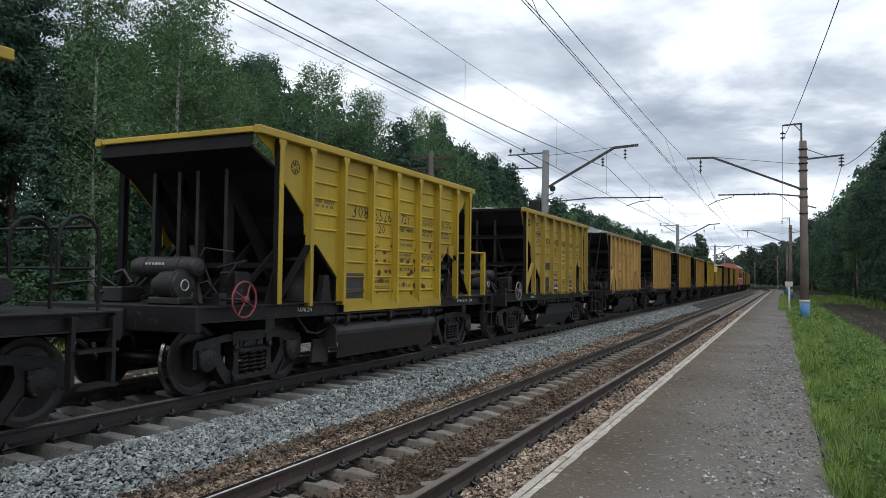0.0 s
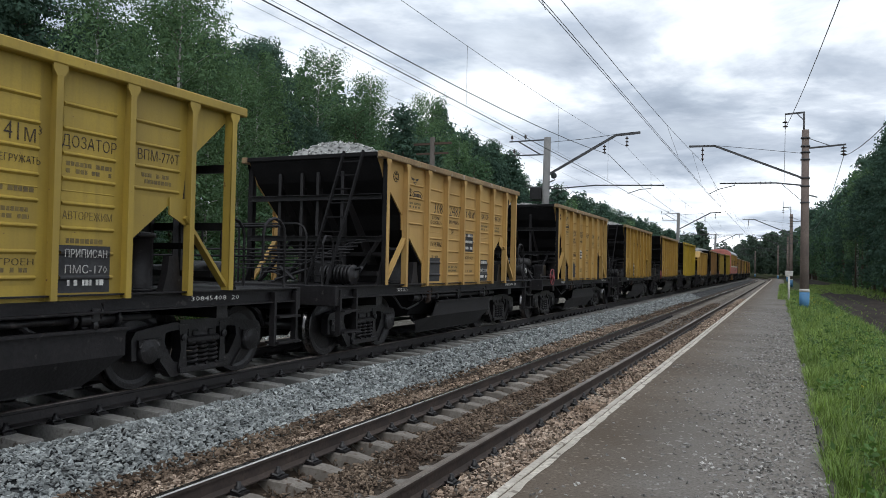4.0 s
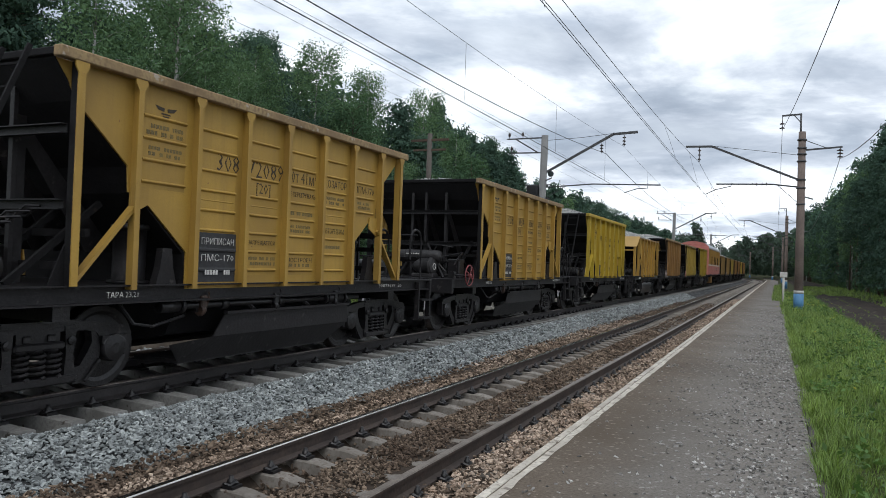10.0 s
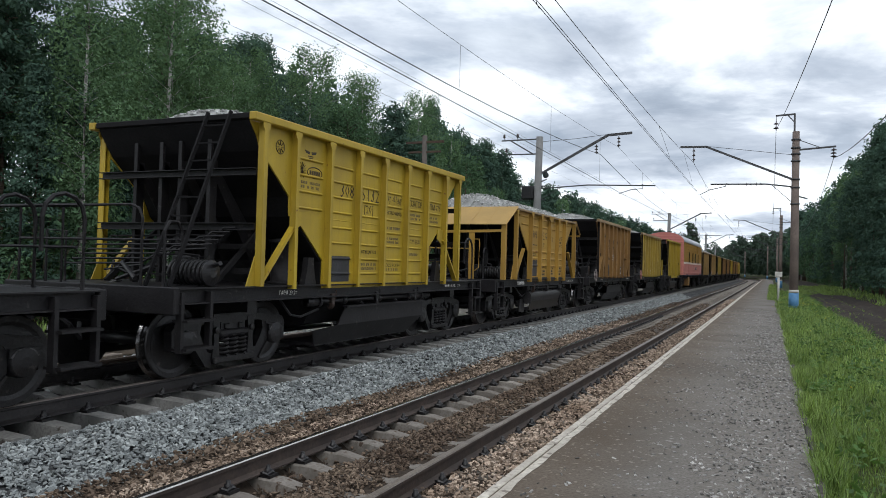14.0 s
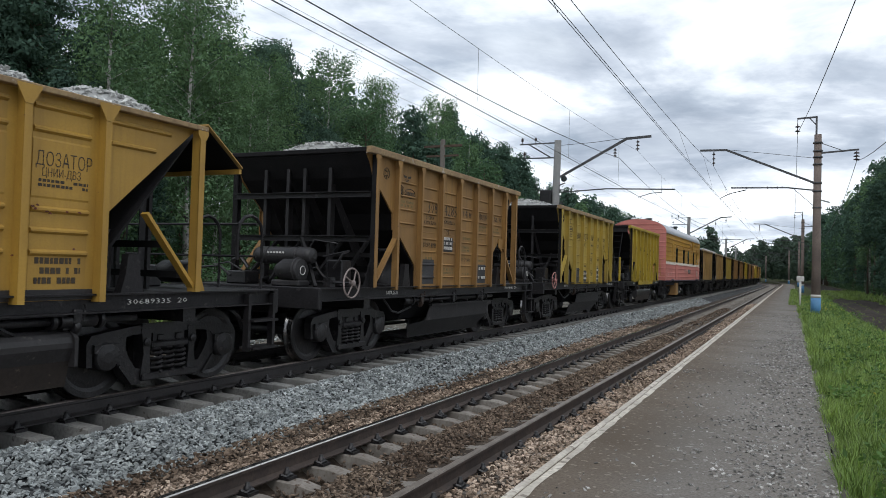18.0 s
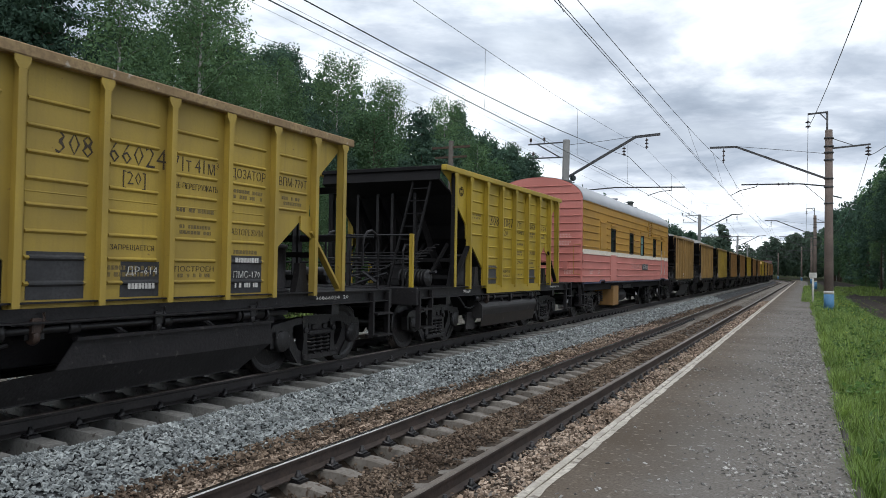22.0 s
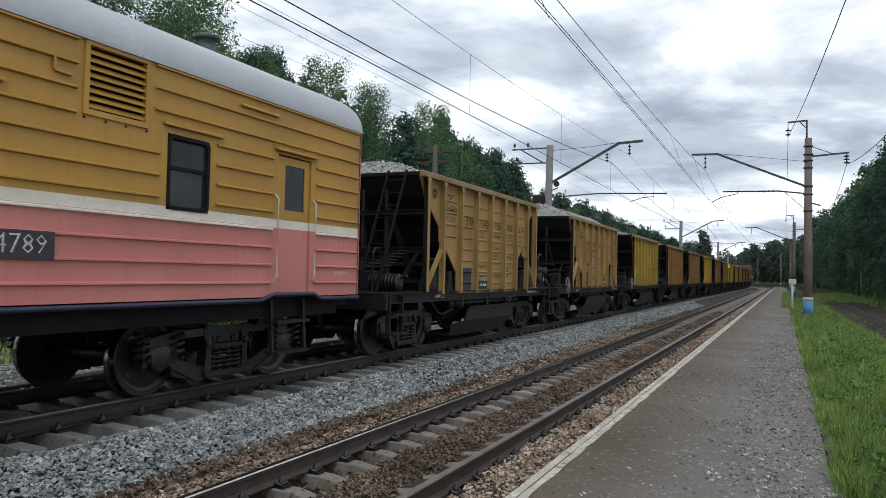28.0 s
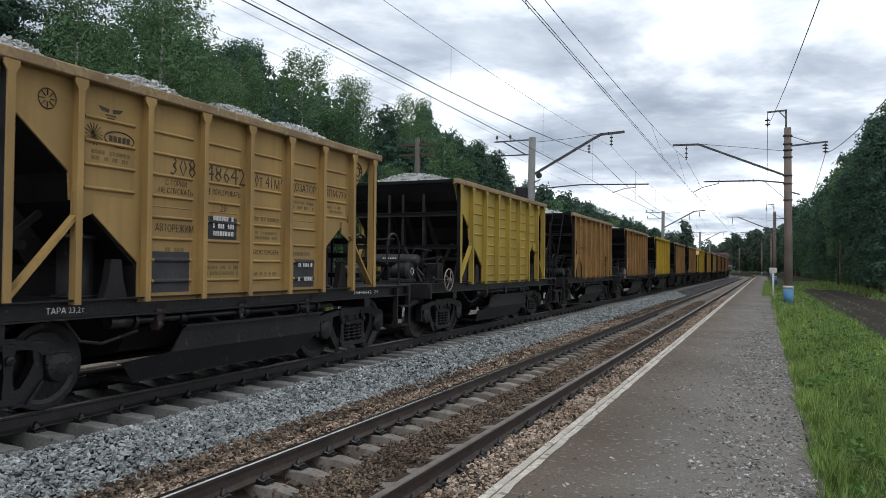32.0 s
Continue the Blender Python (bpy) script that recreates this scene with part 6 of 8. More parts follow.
def fit_out_end(root, end, rails, wheel_mat):
    """Brake gear or ladder on the leading end, handrails on the trailing one."""
    if end == "wheel":
        part("air_reservoir", "air_reservoir", lambda bm: (lathe(bm, [(0.05, -0.60), (0.12, -0.57), (0.145, -0.48), (0.145, 0.48), (0.12, 0.57), (0.05, 0.60)], "x", (0.3, -0.85, 1.70), 18), [lathe(bm, [(0.152, -0.02), (0.152, 0.02)], "x", (0.3 + t, -0.85, 1.70), 18) for t in (-0.3, 0.3)]), TANK, root, "dark steel air reservoir")
        part("marking", "reservoir_marks", lambda bm: [box(bm, 0.05 + i * 0.06, 0.09 + i * 0.06, -1.0 + 0.012 * k * k - 0.001, -0.995 + 0.012 * k * k, 1.73 - 0.05 * k, 1.76 - 0.05 * k) for k in range(3) for i in range(6)], STENCILWHITE, root)
        part("cover_ring", "cover_ring", lambda bm: tube(bm, [(0.815, -1.05 + 0.07 * math.cos(2 * math.pi * i / 16), 1.46 + 0.07 * math.sin(2 * math.pi * i / 16)) for i in range(17)], 0.008, 4, False), STENCILWHITE, root, "white painted ring")
        part("brake_cylinder", "brake_cylinder", lambda bm: (lathe(bm, [(0.06, -0.34), (0.10, -0.30), (0.18, -0.16), (0.185, 0.08), (0.21, 0.09), (0.21, 0.13), (0.185, 0.135), (0.18, 0.18), (0.05, 0.19)], "x", (0.62, -1.05, 1.46), 20), box(bm, 0.3, 0.85, -1.2, -0.9, DECK, 1.30, 0.02)), TANK, root)

        for i in range(9):
            def rod(bm, i=i):
                rr = random.Random(i)
                a = (rr.uniform(-1.2, 1.2), rr.uniform(-1.2, -0.2), rr.uniform(DECK, 1.55))
                b = (a[0] + rr.uniform(-0.7, 0.7), a[1] + rr.uniform(-0.5, 0.5), a[2] + rr.uniform(-0.15, 0.5))
                tube(bm, [a, ((a[0] + b[0]) / 2, a[1], max(a[2], b[2]) + 0.05), b], rr.choice((0.015, 0.022, 0.035)), 6)
            part("brake_rod", "brake_rod%d" % i, rod, UNDER, root)
        part("valve_box", "valve_box0", lambda bm: box(bm, 0.9, 1.2, -0.5, -0.2, DECK, 1.65, 0.02), UNDER, root)
        part("valve_box", "valve_box1", lambda bm: box(bm, -0.9, -0.5, -0.9, -0.5, DECK, 1.42, 0.02), UNDER, root)
        part("air_hose", "air_hose", lambda bm: tube(bm, [(1.1, -0.6, 1.5), (1.25, -0.55, 1.75), (1.2, -0.3, 1.8), (0.7, -0.3, 1.7)], 0.02, 6), GREYDIRT, root)
        part("lever", "brake_lever", lambda bm: beam(bm, (1.0, -0.95, DECK), (0.3, -0.4, 2.0), 0.05, 0.06), GREYDIRT, root)

        def wheel(bm):
            n = 28
            pts = [(0.0, 0.235 * math.cos(2 * math.pi * i / n), 0.235 * math.sin(2 * math.pi * i / n)) for i in range(n + 1)]
            tube(bm, pts, 0.015, 8, False)
            for k in range(4):
                a = radians(60 + 90 * k)
                tube(bm, [(0.03, 0, 0), (0.0, 0.225 * math.cos(a), 0.225 * math.sin(a))], 0.012, 6)
            lathe(bm, [(0.045, -0.03), (0.045, 0.05), (0.02, 0.06)], "x", (0, 0, 0), 10)
        w = part("hand_wheel", "hand_wheel", wheel, wheel_mat or DULLWHEEL, root, "spoked brake hand wheel", at=pose(1.58, -0.78, 1.28))
        part("spindle", "spindle", lambda bm: (tube(bm, [(-0.7, 0, 0), (0.04, 0, 0)], 0.022, 6), box(bm, -0.5, -0.36, -0.07, 0.07, -0.08, 0.08)), UNDER, w)
    else:
        def ladder(bm):
            for x in (0.70, 1.10):
                beam(bm, (x, -1.25, DECK), (x + 0.10, -0.32, TOP + 0.02), 0.03, 0.05)
            for i in range(9):
                u = (i + 0.6) / 9.3
                beam(bm, (0.70 + 0.10 * u, -1.25 + 0.93 * u, DECK + (TOP - DECK) * u), (1.10 + 0.10 * u, -1.25 + 0.93 * u, DECK + (TOP - DECK) * u), 0.025, 0.022)
        if end == "ladder":
            part("ladder", "ladder", ladder, BLACK, root, "black steel ladder to the hopper top")

        for i in range(8):
            def rod(bm, i=i):
                rr = random.Random(40 + i)
                a = (rr.uniform(-1.2, 1.2), rr.uniform(-1.1, 0.2), rr.uniform(DECK, 1.5))
                b = (a[0] + rr.uniform(-0.8, 0.8), a[1] + rr.uniform(-0.4, 0.4), a[2] + rr.uniform(-0.1, 0.35))
                tube(bm, [a, b], rr.choice((0.015, 0.02, 0.03)), 6)
            part("brake_rod", "brake_rod_b%d" % i, rod, UNDER, root)
        part("valve_box", "valve_box_b", lambda bm: box(bm, 0.2, 0.55, -0.3, 0.1, DECK, 1.60, 0.02), UNDER, root)
        part("dozing_cylinder", "dozing_cylinder", lambda bm: [lathe(bm, [(0.06, 0.70), (0.13, 0.72)] + [(r, 0.745 + i * 0.07 + o) for i in range(9) for r, o in ((0.135, -0.03), (0.17, -0.018), (0.17, 0.018), (0.135, 0.03))] + [(0.06, 1.36)], "x", (0, -0.75, 1.38), 16)] or [lathe(bm, [(0.13, -0.03), (0.17, -0.02), (0.17, 0.02), (0.13, 0.03)], "x", (0.75 + i * 0.07, -0.75, 1.38), 16) for i in range(9)], UNDER, root)

        def arcs(bm):
            tube(bm, [(1.05, -1.3, DECK), (1.05, -1.3, 1.9), (1.05, -1.22, 2.02), (1.05, -1.08, 2.02), (1.05, -1.0, 1.9), (1.05, -1.0, 1.62), (1.05, -0.7, 1.6), (1.05, -0.65, DECK)], 0.022, 6)
        part("grab_rail", "grab_arcs", arcs, GREYDIRT, root)
        part("grab_rail", "grab_arcs_b", lambda bm: tube(bm, [(-1.05, -1.3, DECK), (-1.05, -1.3, 1.9), (-1.05, -1.0, 1.9), (-1.05, -1.0, DECK)], 0.022, 6), GREYDIRT, root)
        if end == "ladder" and rails != "front":
            for z in (1.78, 2.22):
                part("handrail", "ladder_rail%.2f" % z, lambda bm, z=z: tube(bm, [(-1.42, -1.42, z), (0.62, -1.42, z), (0.74, -1.42, z - 0.05), (0.80, -1.42, z - 0.17), (0.80, -1.42, DECK)] if z > 2 else [(-1.42, -1.42, z), (0.80, -1.42, z)], 0.018, 6), GREYDIRT, root)
            for x in (-1.42, -0.6):
                part("rail_post", "ladder_rail_post", lambda bm: tube(bm, [(0, -1.42, DECK), (0, -1.42, 2.22)], 0.018, 6), GREYDIRT, root, at=pose(x, 0, 0))
        if end == "ladder":
            for k in range(7):
                part("pipe", "bent_pipe%d" % k, lambda bm, k=k: tube(bm, [(-1.25, -0.85 + 0.13 * k, DECK + 0.25 + 0.07 * k), (0.2 + 0.12 * k, -0.85 + 0.13 * k, DECK + 0.28 + 0.07 * k), (0.5 + 0.1 * k, -0.8 + 0.13 * k, DECK + 0.45 + 0.07 * k), (1.0 + 0.03 * k, -0.5 + 0.08 * k, DECK + 0.5 + 0.06 * k)], 0.014, 5), GREYDIRT, root)

        def steps(bm):
            for y in (-1.45, -0.95):
                beam(bm, (1.48, y, DECK - 0.05), (1.48, y, 0.42), 0.05, 0.09)
            for z in (0.46, 0.80):
                box(bm, 1.36, 1.60, -1.45, -0.95, z - 0.015, z + 0.015)
        part("step_ladder", "steps", steps, GREYDIRT, root)
    if rails == "front":
        for x in (-1.3, -0.1, 1.3):
            part("rail_post", "front_post%.1f" % x, lambda bm, x=x: box(bm, x - 0.035, x + 0.035, -1.45, -1.38, DECK, 2.22), PAINT["yellow"] if x > 1 else UNDER, root, "yellow painted post" if x > 1 else "")
        for z in (1.75, 2.2):
            part("handrail", "front_rail%.2f" % z, lambda bm, z=z: tube(bm, [(-1.3, -1.41, z), (1.3, -1.41, z)], 0.016, 6), UNDER, root)
    # handrails on the trailing end
    if rails == "yellow":
        def posts(bm):
            for x in (-1.3, -0.1, 1.3):
                box(bm, x - 0.05, x + 0.05, L + 1.36, L + 1.46, DECK, 2.25)
            for z in (1.75, 2.22):
                tube(bm, [(-1.3, L + 1.41, z), (1.3, L + 1.41, z)], 0.02, 6)
            tube(bm, [(1.3, L + 1.41, 2.22), (1.3, L + 0.5, 2.22)], 0.02, 6)
        part("railing", "railing_yellow", posts, PAINT["yellow"], root, "yellow painted platform railing")
    elif rails == "black":
        def arcs(bm):
            for x in (1.3, 0.55):
                tube(bm, [(x, L + 1.42, DECK)] + [(x, L + 1.17 + 0.25 * math.cos(radians(a)), 1.95 + 0.25 * math.sin(radians(a))) for a in range(0, 181, 30)] + [(x, L + 0.92, 1.6)], 0.024, 6)
            tube(bm, [(-1.3, L + 1.42, DECK), (-1.3, L + 1.42, 2.1), (1.2, L + 1.42, 2.1)], 0.022, 6)
            tube(bm, [(-1.3, L + 1.42, 1.65), (1.2, L + 1.42, 1.65)], 0.018, 6)
        part("railing", "railing_black", arcs, GREYDIRT, root, "bent black pipe handrails")

    def steps2(bm):
        for y in (L + 0.95, L + 1.45):
            beam(bm, (1.48, y, DECK - 0.05), (1.48, y, 0.40), 0.05, 0.09)
        for z in (0.44, 0.80):
            box(bm, 1.36, 1.60, L + 0.95, L + 1.45, z - 0.015, z + 0.015)
    part("step_ladder", "steps2", steps2, GREYDIRT, root)
    part("brake_box", "brake_box", lambda bm: box(bm, -0.6, 0.0, -0.2, 0.2, DECK, 1.5, 0.02), UNDER, root, at=pose(0, L + 0.7, 0))
    part("air_tank", "rear_tank", lambda bm: lathe(bm, [(0.12, -0.3), (0.15, -0.25), (0.15, 0.25), (0.12, 0.3)], "x", (0.5, 0, 1.42), 16), UNDER, root, at=pose(0, L + 0.7, 0))
    for y in (1.15, L - 1.1):
        part("metering_cylinder", "metering_cylinder", lambda bm: (lathe(bm, [(0.24, DECK), (0.24, DECK + 0.03), (0.185, DECK + 0.04), (0.185, 1.82), (0.215, 1.83), (0.215, 1.88), (0.10, 1.90)], "z", (1.05, 0, 0), 18)), GREYDIRT, root, at=pose(0, y, 0))
        part("casting", "lever_casting", lambda bm: prism(bm, [(-0.16, DECK), (0.16, DECK), (0.10, 1.40), (0.07, 1.62), (-0.07, 1.62), (-0.10, 1.40)], "x", 1.32, 1.42), GREYDIRT, root, at=pose(0, y + 0.22, 0))


def add_canopy(root, P):
    """A flat shelter roof on posts over the leading end platform."""
    def roof(bm):
        prism(bm, [(-1.0, TOP - 0.56), (-1.0, TOP - 0.545), (-0.02, TOP - 0.005), (-0.02, TOP - 0.02)], "x", -1.62, 1.57)
        for i in range(7):
            x = -1.5 + i * 0.5
            prism(bm, [(-1.0, TOP - 0.548), (-1.0, TOP - 0.538), (-0.02, TOP + 0.002), (-0.02, TOP - 0.008)], "x", x - 0.012, x + 0.012)
    part("canopy", "canopy", roof, PAINT["straw"], root, "pale yellow sheet shelter roof")
    part("canopy", "canopy_rear", lambda bm: prism(bm, [(L + 0.66, TOP - 0.46), (L + 0.66, TOP - 0.445), (L + 0.02, TOP - 0.005), (L + 0.02, TOP - 0.02)], "x", -1.57, 1.57), PAINT["straw"], root, "pale yellow sheet shelter roof")
    # added black sheet just below the rear roof, for the shade under it
    part("lining", "canopy_shade_sheet", lambda bm: prism(bm, [(L + 0.655, TOP - 0.475), (L + 0.655, TOP - 0.465), (L + 0.02, TOP - 0.03), (L + 0.02, TOP - 0.04)], "x", -1.52, 1.52), BLACK, root, "black sheet standing in for the shade under the shelter roof")
    part("eave_beam", "canopy_eave", lambda bm: beam(bm, (-1.55, L + 0.64, TOP - 0.50), (1.55, L + 0.64, TOP - 0.50), 0.04, 0.06), P, root)
    part("corner_post", "canopy_rear_post", lambda bm: box(bm, -1.48, -1.40, L + 0.58, L + 0.64, DECK, TOP - 0.5), BLACK, root)
    for i, (x, w) in enumerate(((-1.45, 0.05), (-0.75, 0.03), (1.46, 0.06))):
        part("canopy_post", "canopy_post%d" % i, lambda bm, x=x, w=w: box(bm, x - w, x + w, -0.93, -0.93 + 2 * w, DECK, TOP - 0.53), P, root)
    for i, (x, w, z) in enumerate(((-1.45, 0.09, 2.35), (0.75, 0.07, 2.42))):
        part("rail_post", "rail_post%d" % i, lambda bm, x=x, w=w, z=z: box(bm, x - w, x + w, -1.42, -1.36, DECK, z), P, root)

    def bars(bm):
        beam(bm, (-1.45, -1.4, 2.42), (1.46, -0.9, 2.50), 0.05, 0.07)
        for z in (1.65, 2.0):
            tube(bm, [(-1.45, -1.4, z), (0.75, -1.4, z)], 0.016, 6)
        tube(bm, [(0.84, -1.39, 2.25), (0.95, -1.39, 2.25), (0.97, -1.39, 2.15), (0.95, -1.39, 1.5), (0.84, -1.39, 1.42)], 0.016, 6)
    part("canopy_rail", "canopy_rail", bars, P, root)


def markings(root, number, style):
    wall = next(c for c in root.children if c.name.startswith("side_wall") and "side_wall1" in c.data.name)

    def put(key, text, size, y, z, mat=STENCIL, wide=None, on=None, x=1.4495):
        """Stencilled writing, condensed or stretched to its width."""
        me = writing("txt_" + key, text, size, mat)
        o = new("marking", me)
        o.parent = on or wall
        k = wide / max(0.01, me["wide"]) if wide else 1.0
        o.matrix_basis = pose(x, y, z) @ Matrix.Diagonal((1, k, 1, 1))
        tagged(o, kind="stuff")

    def board(y0, y1, z0, z1, lines=()):
        """A black painted field that runs over the pressed ribs, with its lines of white writing."""
        def shape(bm):
            box(bm, 1.4435, 1.4465, y0, y1, z0, z1)
            for k in range(8):
                z = 1.373 + 0.2485 * k
                if z0 < z - 0.03 and z + 0.03 < z1:
                    prism(bm, [(1.446, z - 0.030), (1.473, z - 0.008), (1.473, z + 0.010), (1.446, z + 0.030)], "y", y0 + 0.02, y1 - 0.02)
        b = part("chalk_board", "board%.2f%.2f%.2f%.2f" % (y0, y1, z0, z1), shape, BOARD, wall, "black painted data panel")
        for i, text in enumerate(lines):
            z = z1 - (z1 - z0) * (i + 0.55) / len(lines)
            if text:
                put("w" + text, text, 0.12, (y0 + y1) / 2, z, STENCILWHITE, min(0.11 * len(text), (y1 - y0) * 0.8), b, 1.4745)
            else:
                bars("w%.2f%.2f" % (y0, z), (y0 + y1) / 2, z, (y1 - y0) * 0.7, 1, 0.06, STENCILWHITE)

    def bars(key, y, z, w, n, h=0.05, mat=STENCILFADE, x=None):
        def shape(bm):
            rr = random.Random(key)
            for r in range(n):
                x = -w / 2
                while x < w / 2:
                    l = rr.uniform(0.025, 0.05)
                    if rr.random() < 0.82:
                        box(bm, -0.001, 0.001, x, min(x + l, w / 2), -r * h * 1.6, -r * h * 1.6 + h)
                    x += l + 0.012
        tagged(part("marking", "bars_" + key, shape, mat, wall, at=pose(x or (1.4475 if mat is STENCILFADE else 1.4755), y, z)), kind="stuff")

    c = [(a + b) / 2 for a, b in zip(POSTS[1:-2], POSTS[2:-1])]
    if TYPE:
        flat = 1.4535
        put("306", "306", 0.35, c[0] + 0.05, 2.52, wide=0.44, x=flat)
        put("n" + number, number, 0.35, c[1], 2.51, wide=0.70, x=flat)
        put("63", "63т", 0.25, c[2], 2.44, wide=0.30, x=flat)
        put("doz_old", "ДОЗАТОР", 0.20, c[3] + 0.03, 2.50, wide=0.62, x=flat)
        put("cnii_old", "ЦНИИ-ДВЗ", 0.12, c[3], 2.375, wide=0.42, x=flat)
        bars("old_doz", c[3], 2.285, 0.60, 2, 0.028, STENCIL, flat)
        put("20o", "20", 0.20, c[1], 2.255, wide=0.16, x=flat)
        bars("old_306", c[0] + 0.02, 2.205, 0.58, 1, 0.03, STENCIL, flat)
        bars("old_scuff", c[0], 1.935, 0.46, 2, 0.03, STENCILFADE)
        part("chalk_board", "board_old", lambda bm: (box(bm, 1.4435, 1.4465, c[0] - 0.32, c[0] + 0.34, 1.285, 1.763), prism(bm, [(1.446, 1.57), (1.4755, 1.596), (1.4755, 1.617), (1.446, 1.64)], "y", c[0] - 0.30, c[0] + 0.32)), BOARD, wall, "dark grey painted data panel")
        put("postr_old", "ПОСТРОЕН", 0.095, c[1], 1.54, wide=0.60)
        bars("old_b", c[1] - 0.03, 1.40, 0.52, 2, 0.06, STENCIL, 1.4475)
        bars("old_c", c[2], 1.50, 0.34, 3, 0.055, STENCIL, 1.4475)
        bars("old_d", c[3], 1.50, 0.50, 3, 0.06, STENCIL, 1.4475)
        for k in range(46):
            rr = random.Random(300 + k)
            yy, zz = rr.uniform(1.55, 5.1), rr.choice((1.605, 1.817, 2.02, 2.02)) + rr.uniform(-0.05, 0.05)
            part("rust_patch", "old_chip%d" % k, lambda bm, rr=rr: bm.faces.new([bm.verts.new((0, 0.022 * rr.uniform(0.4, 1.3) * math.cos(2 * math.pi * j / 7), 0.012 * rr.uniform(0.5, 1.2) * math.sin(2 * math.pi * j / 7))) for j in range(7)]), RUSTPATCH, wall, at=pose(1.4745, yy, zz))
        put("sill" + number, "306" + number + "  20", 0.085, L - 0.6, DECK - 0.095, STENCILWHITE, wide=0.86, on=root, x=1.517)
        part("marking", "sillmark_old", lambda bm: [box(bm, 1.515, 1.517, 0.2 + k * 0.09, 0.26 + k * 0.09, DECK - 0.15, DECK - 0.06) for k in range(7)], STENCILWHITE, root)
        return
    kind = {"65067": ("71т 41м³", "ДОЗАТОР", "ВПМ-770Т"), "5526": ("72т", "ДОЗАТОР", "55-76"), "11067": ("72т", "ДОЗАТОР", "55-76"), "45408": ("71т 41м³", "ДОЗАТОР", "ВПМ-770Т"), "52487": ("70т 41м³", "ДОЗАТОР", "ВПМ-770Т"), "66024": ("71т 41м³", "ДОЗАТОР", "ВПМ-770Т")}.get(number, ("70т 41м³", "ДОЗАТОР", "ВПМ-770"))
    old = number in ("5526", "11067", "30414")
    row, out = 2.69 if old else 2.74, 1.4495
    put("308", "308", 0.345, c[1] + 0.17, row, wide=0.52 if old else 0.42, x=out)
    put("n" + number, number, 0.345, c[2] + 0.05, row, wide=0.152 * len(number), x=out)
    put("v" + kind[0], kind[0], 0.25, c[3], row, wide=0.72 if len(kind[0]) > 4 else 0.34, x=out)
    if kind[1]:
        put("doz", kind[1], 0.17, c[4], row, wide=0.66)
        put("t" + kind[2], kind[2], 0.17, c[5] + 0.02, row, wide=0.62)
    if style == 1:
        put("gorki", "С ГОРКИ\nНЕ СПУСКАТЬ", 0.095, c[1] + 0.06, 2.49, wide=0.56)
        put("peregr", "НЕ ПЕРЕГРУЖАТЬ", 0.09, c[2], 2.50, wide=0.66)
        put("avto", "АВТОРЕЖИМ", 0.13, c[1] + 0.05, 1.995, wide=0.62)
        put("20s", "20", 0.14, c[2], 2.30)
        put("postr", "ПОСТРОЕН", 0.09, c[3], 1.745, wide=0.56)
        bars("f", c[1], 1.72, 0.4, 1)
    else:
        put("20" if old else "br20", "20" if old else "[20]", 0.21, c[2], 2.45 if old else 2.49, wide=0.24 if old else 0.30)
        put("peregr", "НЕ ПЕРЕГРУЖАТЬ", 0.10, c[3], 2.49, wide=0.70)
        put("avtof", "АВТОРЕЖИМ", 0.12, c[4], 1.995, STENCILFADE, wide=0.60)
        put("zapr", "ЗАПРЕЩАЕТСЯ", 0.08, c[2], 1.52 if old else 1.745, STENCIL if old else STENCILFADE, wide=0.58)
        put("postr", "ПОСТРОЕН", 0.09, c[3], 1.745 if old else 1.52, wide=0.62)
        if style == 4:
            put("pms", "ПМС\n170", 0.11, c[4], 1.60)
    if number != "52487":
        bars("a", c[3], 2.19, 0.6, 1)
        bars("c", c[3], 2.00, 0.50, 2, 0.042)
        bars("d", c[4], 1.72, 0.5, 1)
    bars("b", c[4], 2.50, 0.55, 2, 0.045)
    bars("e", c[5], 2.50, 0.45, 2, 0.045)
    bars("g", c[0] + 0.02, 2.74, 0.52, 2, 0.042)
    if style != 4:
        bars("h", c[2], 1.42 if old else 1.51, 0.58 if old else 0.62, 2, 0.025 if old else 0.045)
        bars("k", c[3], 1.425, 0.52, 1, 0.045)

    def emblem(bm):
        n = 24
        tube(bm, [(0, 0.10 * math.cos(2 * math.pi * i / n), 0.10 * math.sin(2 * math.pi * i / n)) for i in range(n + 1)], 0.006, 4, False)
        for k in range(8):
            a = 2 * math.pi * k / 8
            beam(bm, (0, 0.03 * math.cos(a), 0.03 * math.sin(a)), (0, 0.09 * math.cos(a), 0.09 * math.sin(a)), 0.004, 0.016, (1, 0, 0))
    def winged(bm):
        # a small badge of two wings over three short bars
        for t in (-1, 1):
            prism(bm, [(t * 0.02, 0.03), (t * 0.17, 0.05), (t * 0.12, 0.0), (t * 0.03, -0.01)], "x", -0.001, 0.001)
        for k in range(3):
            box(bm, -0.001, 0.001, -0.07 + 0.02 * k, 0.07 - 0.02 * k, -0.045 - 0.03 * k, -0.03 - 0.03 * k)

    def burst(bm):
        for k in range(8):
            a = math.pi * k / 8
            beam(bm, (0, -0.12 * math.cos(a), -0.12 * math.sin(a)), (0, 0.12 * math.cos(a), 0.12 * math.sin(a)), 0.002, 0.012, (1, 0, 0))

    def oval(bm):
        n = 24
        tube(bm, [(0, 0.20 * math.cos(2 * math.pi * i / n), 0.085 * math.sin(2 * math.pi * i / n)) for i in range(n + 1)], 0.008, 4, False)
        for k in range(5):
            box(bm, -0.001, 0.001, -0.14 + 0.06 * k, -0.095 + 0.06 * k, -0.035, 0.03)

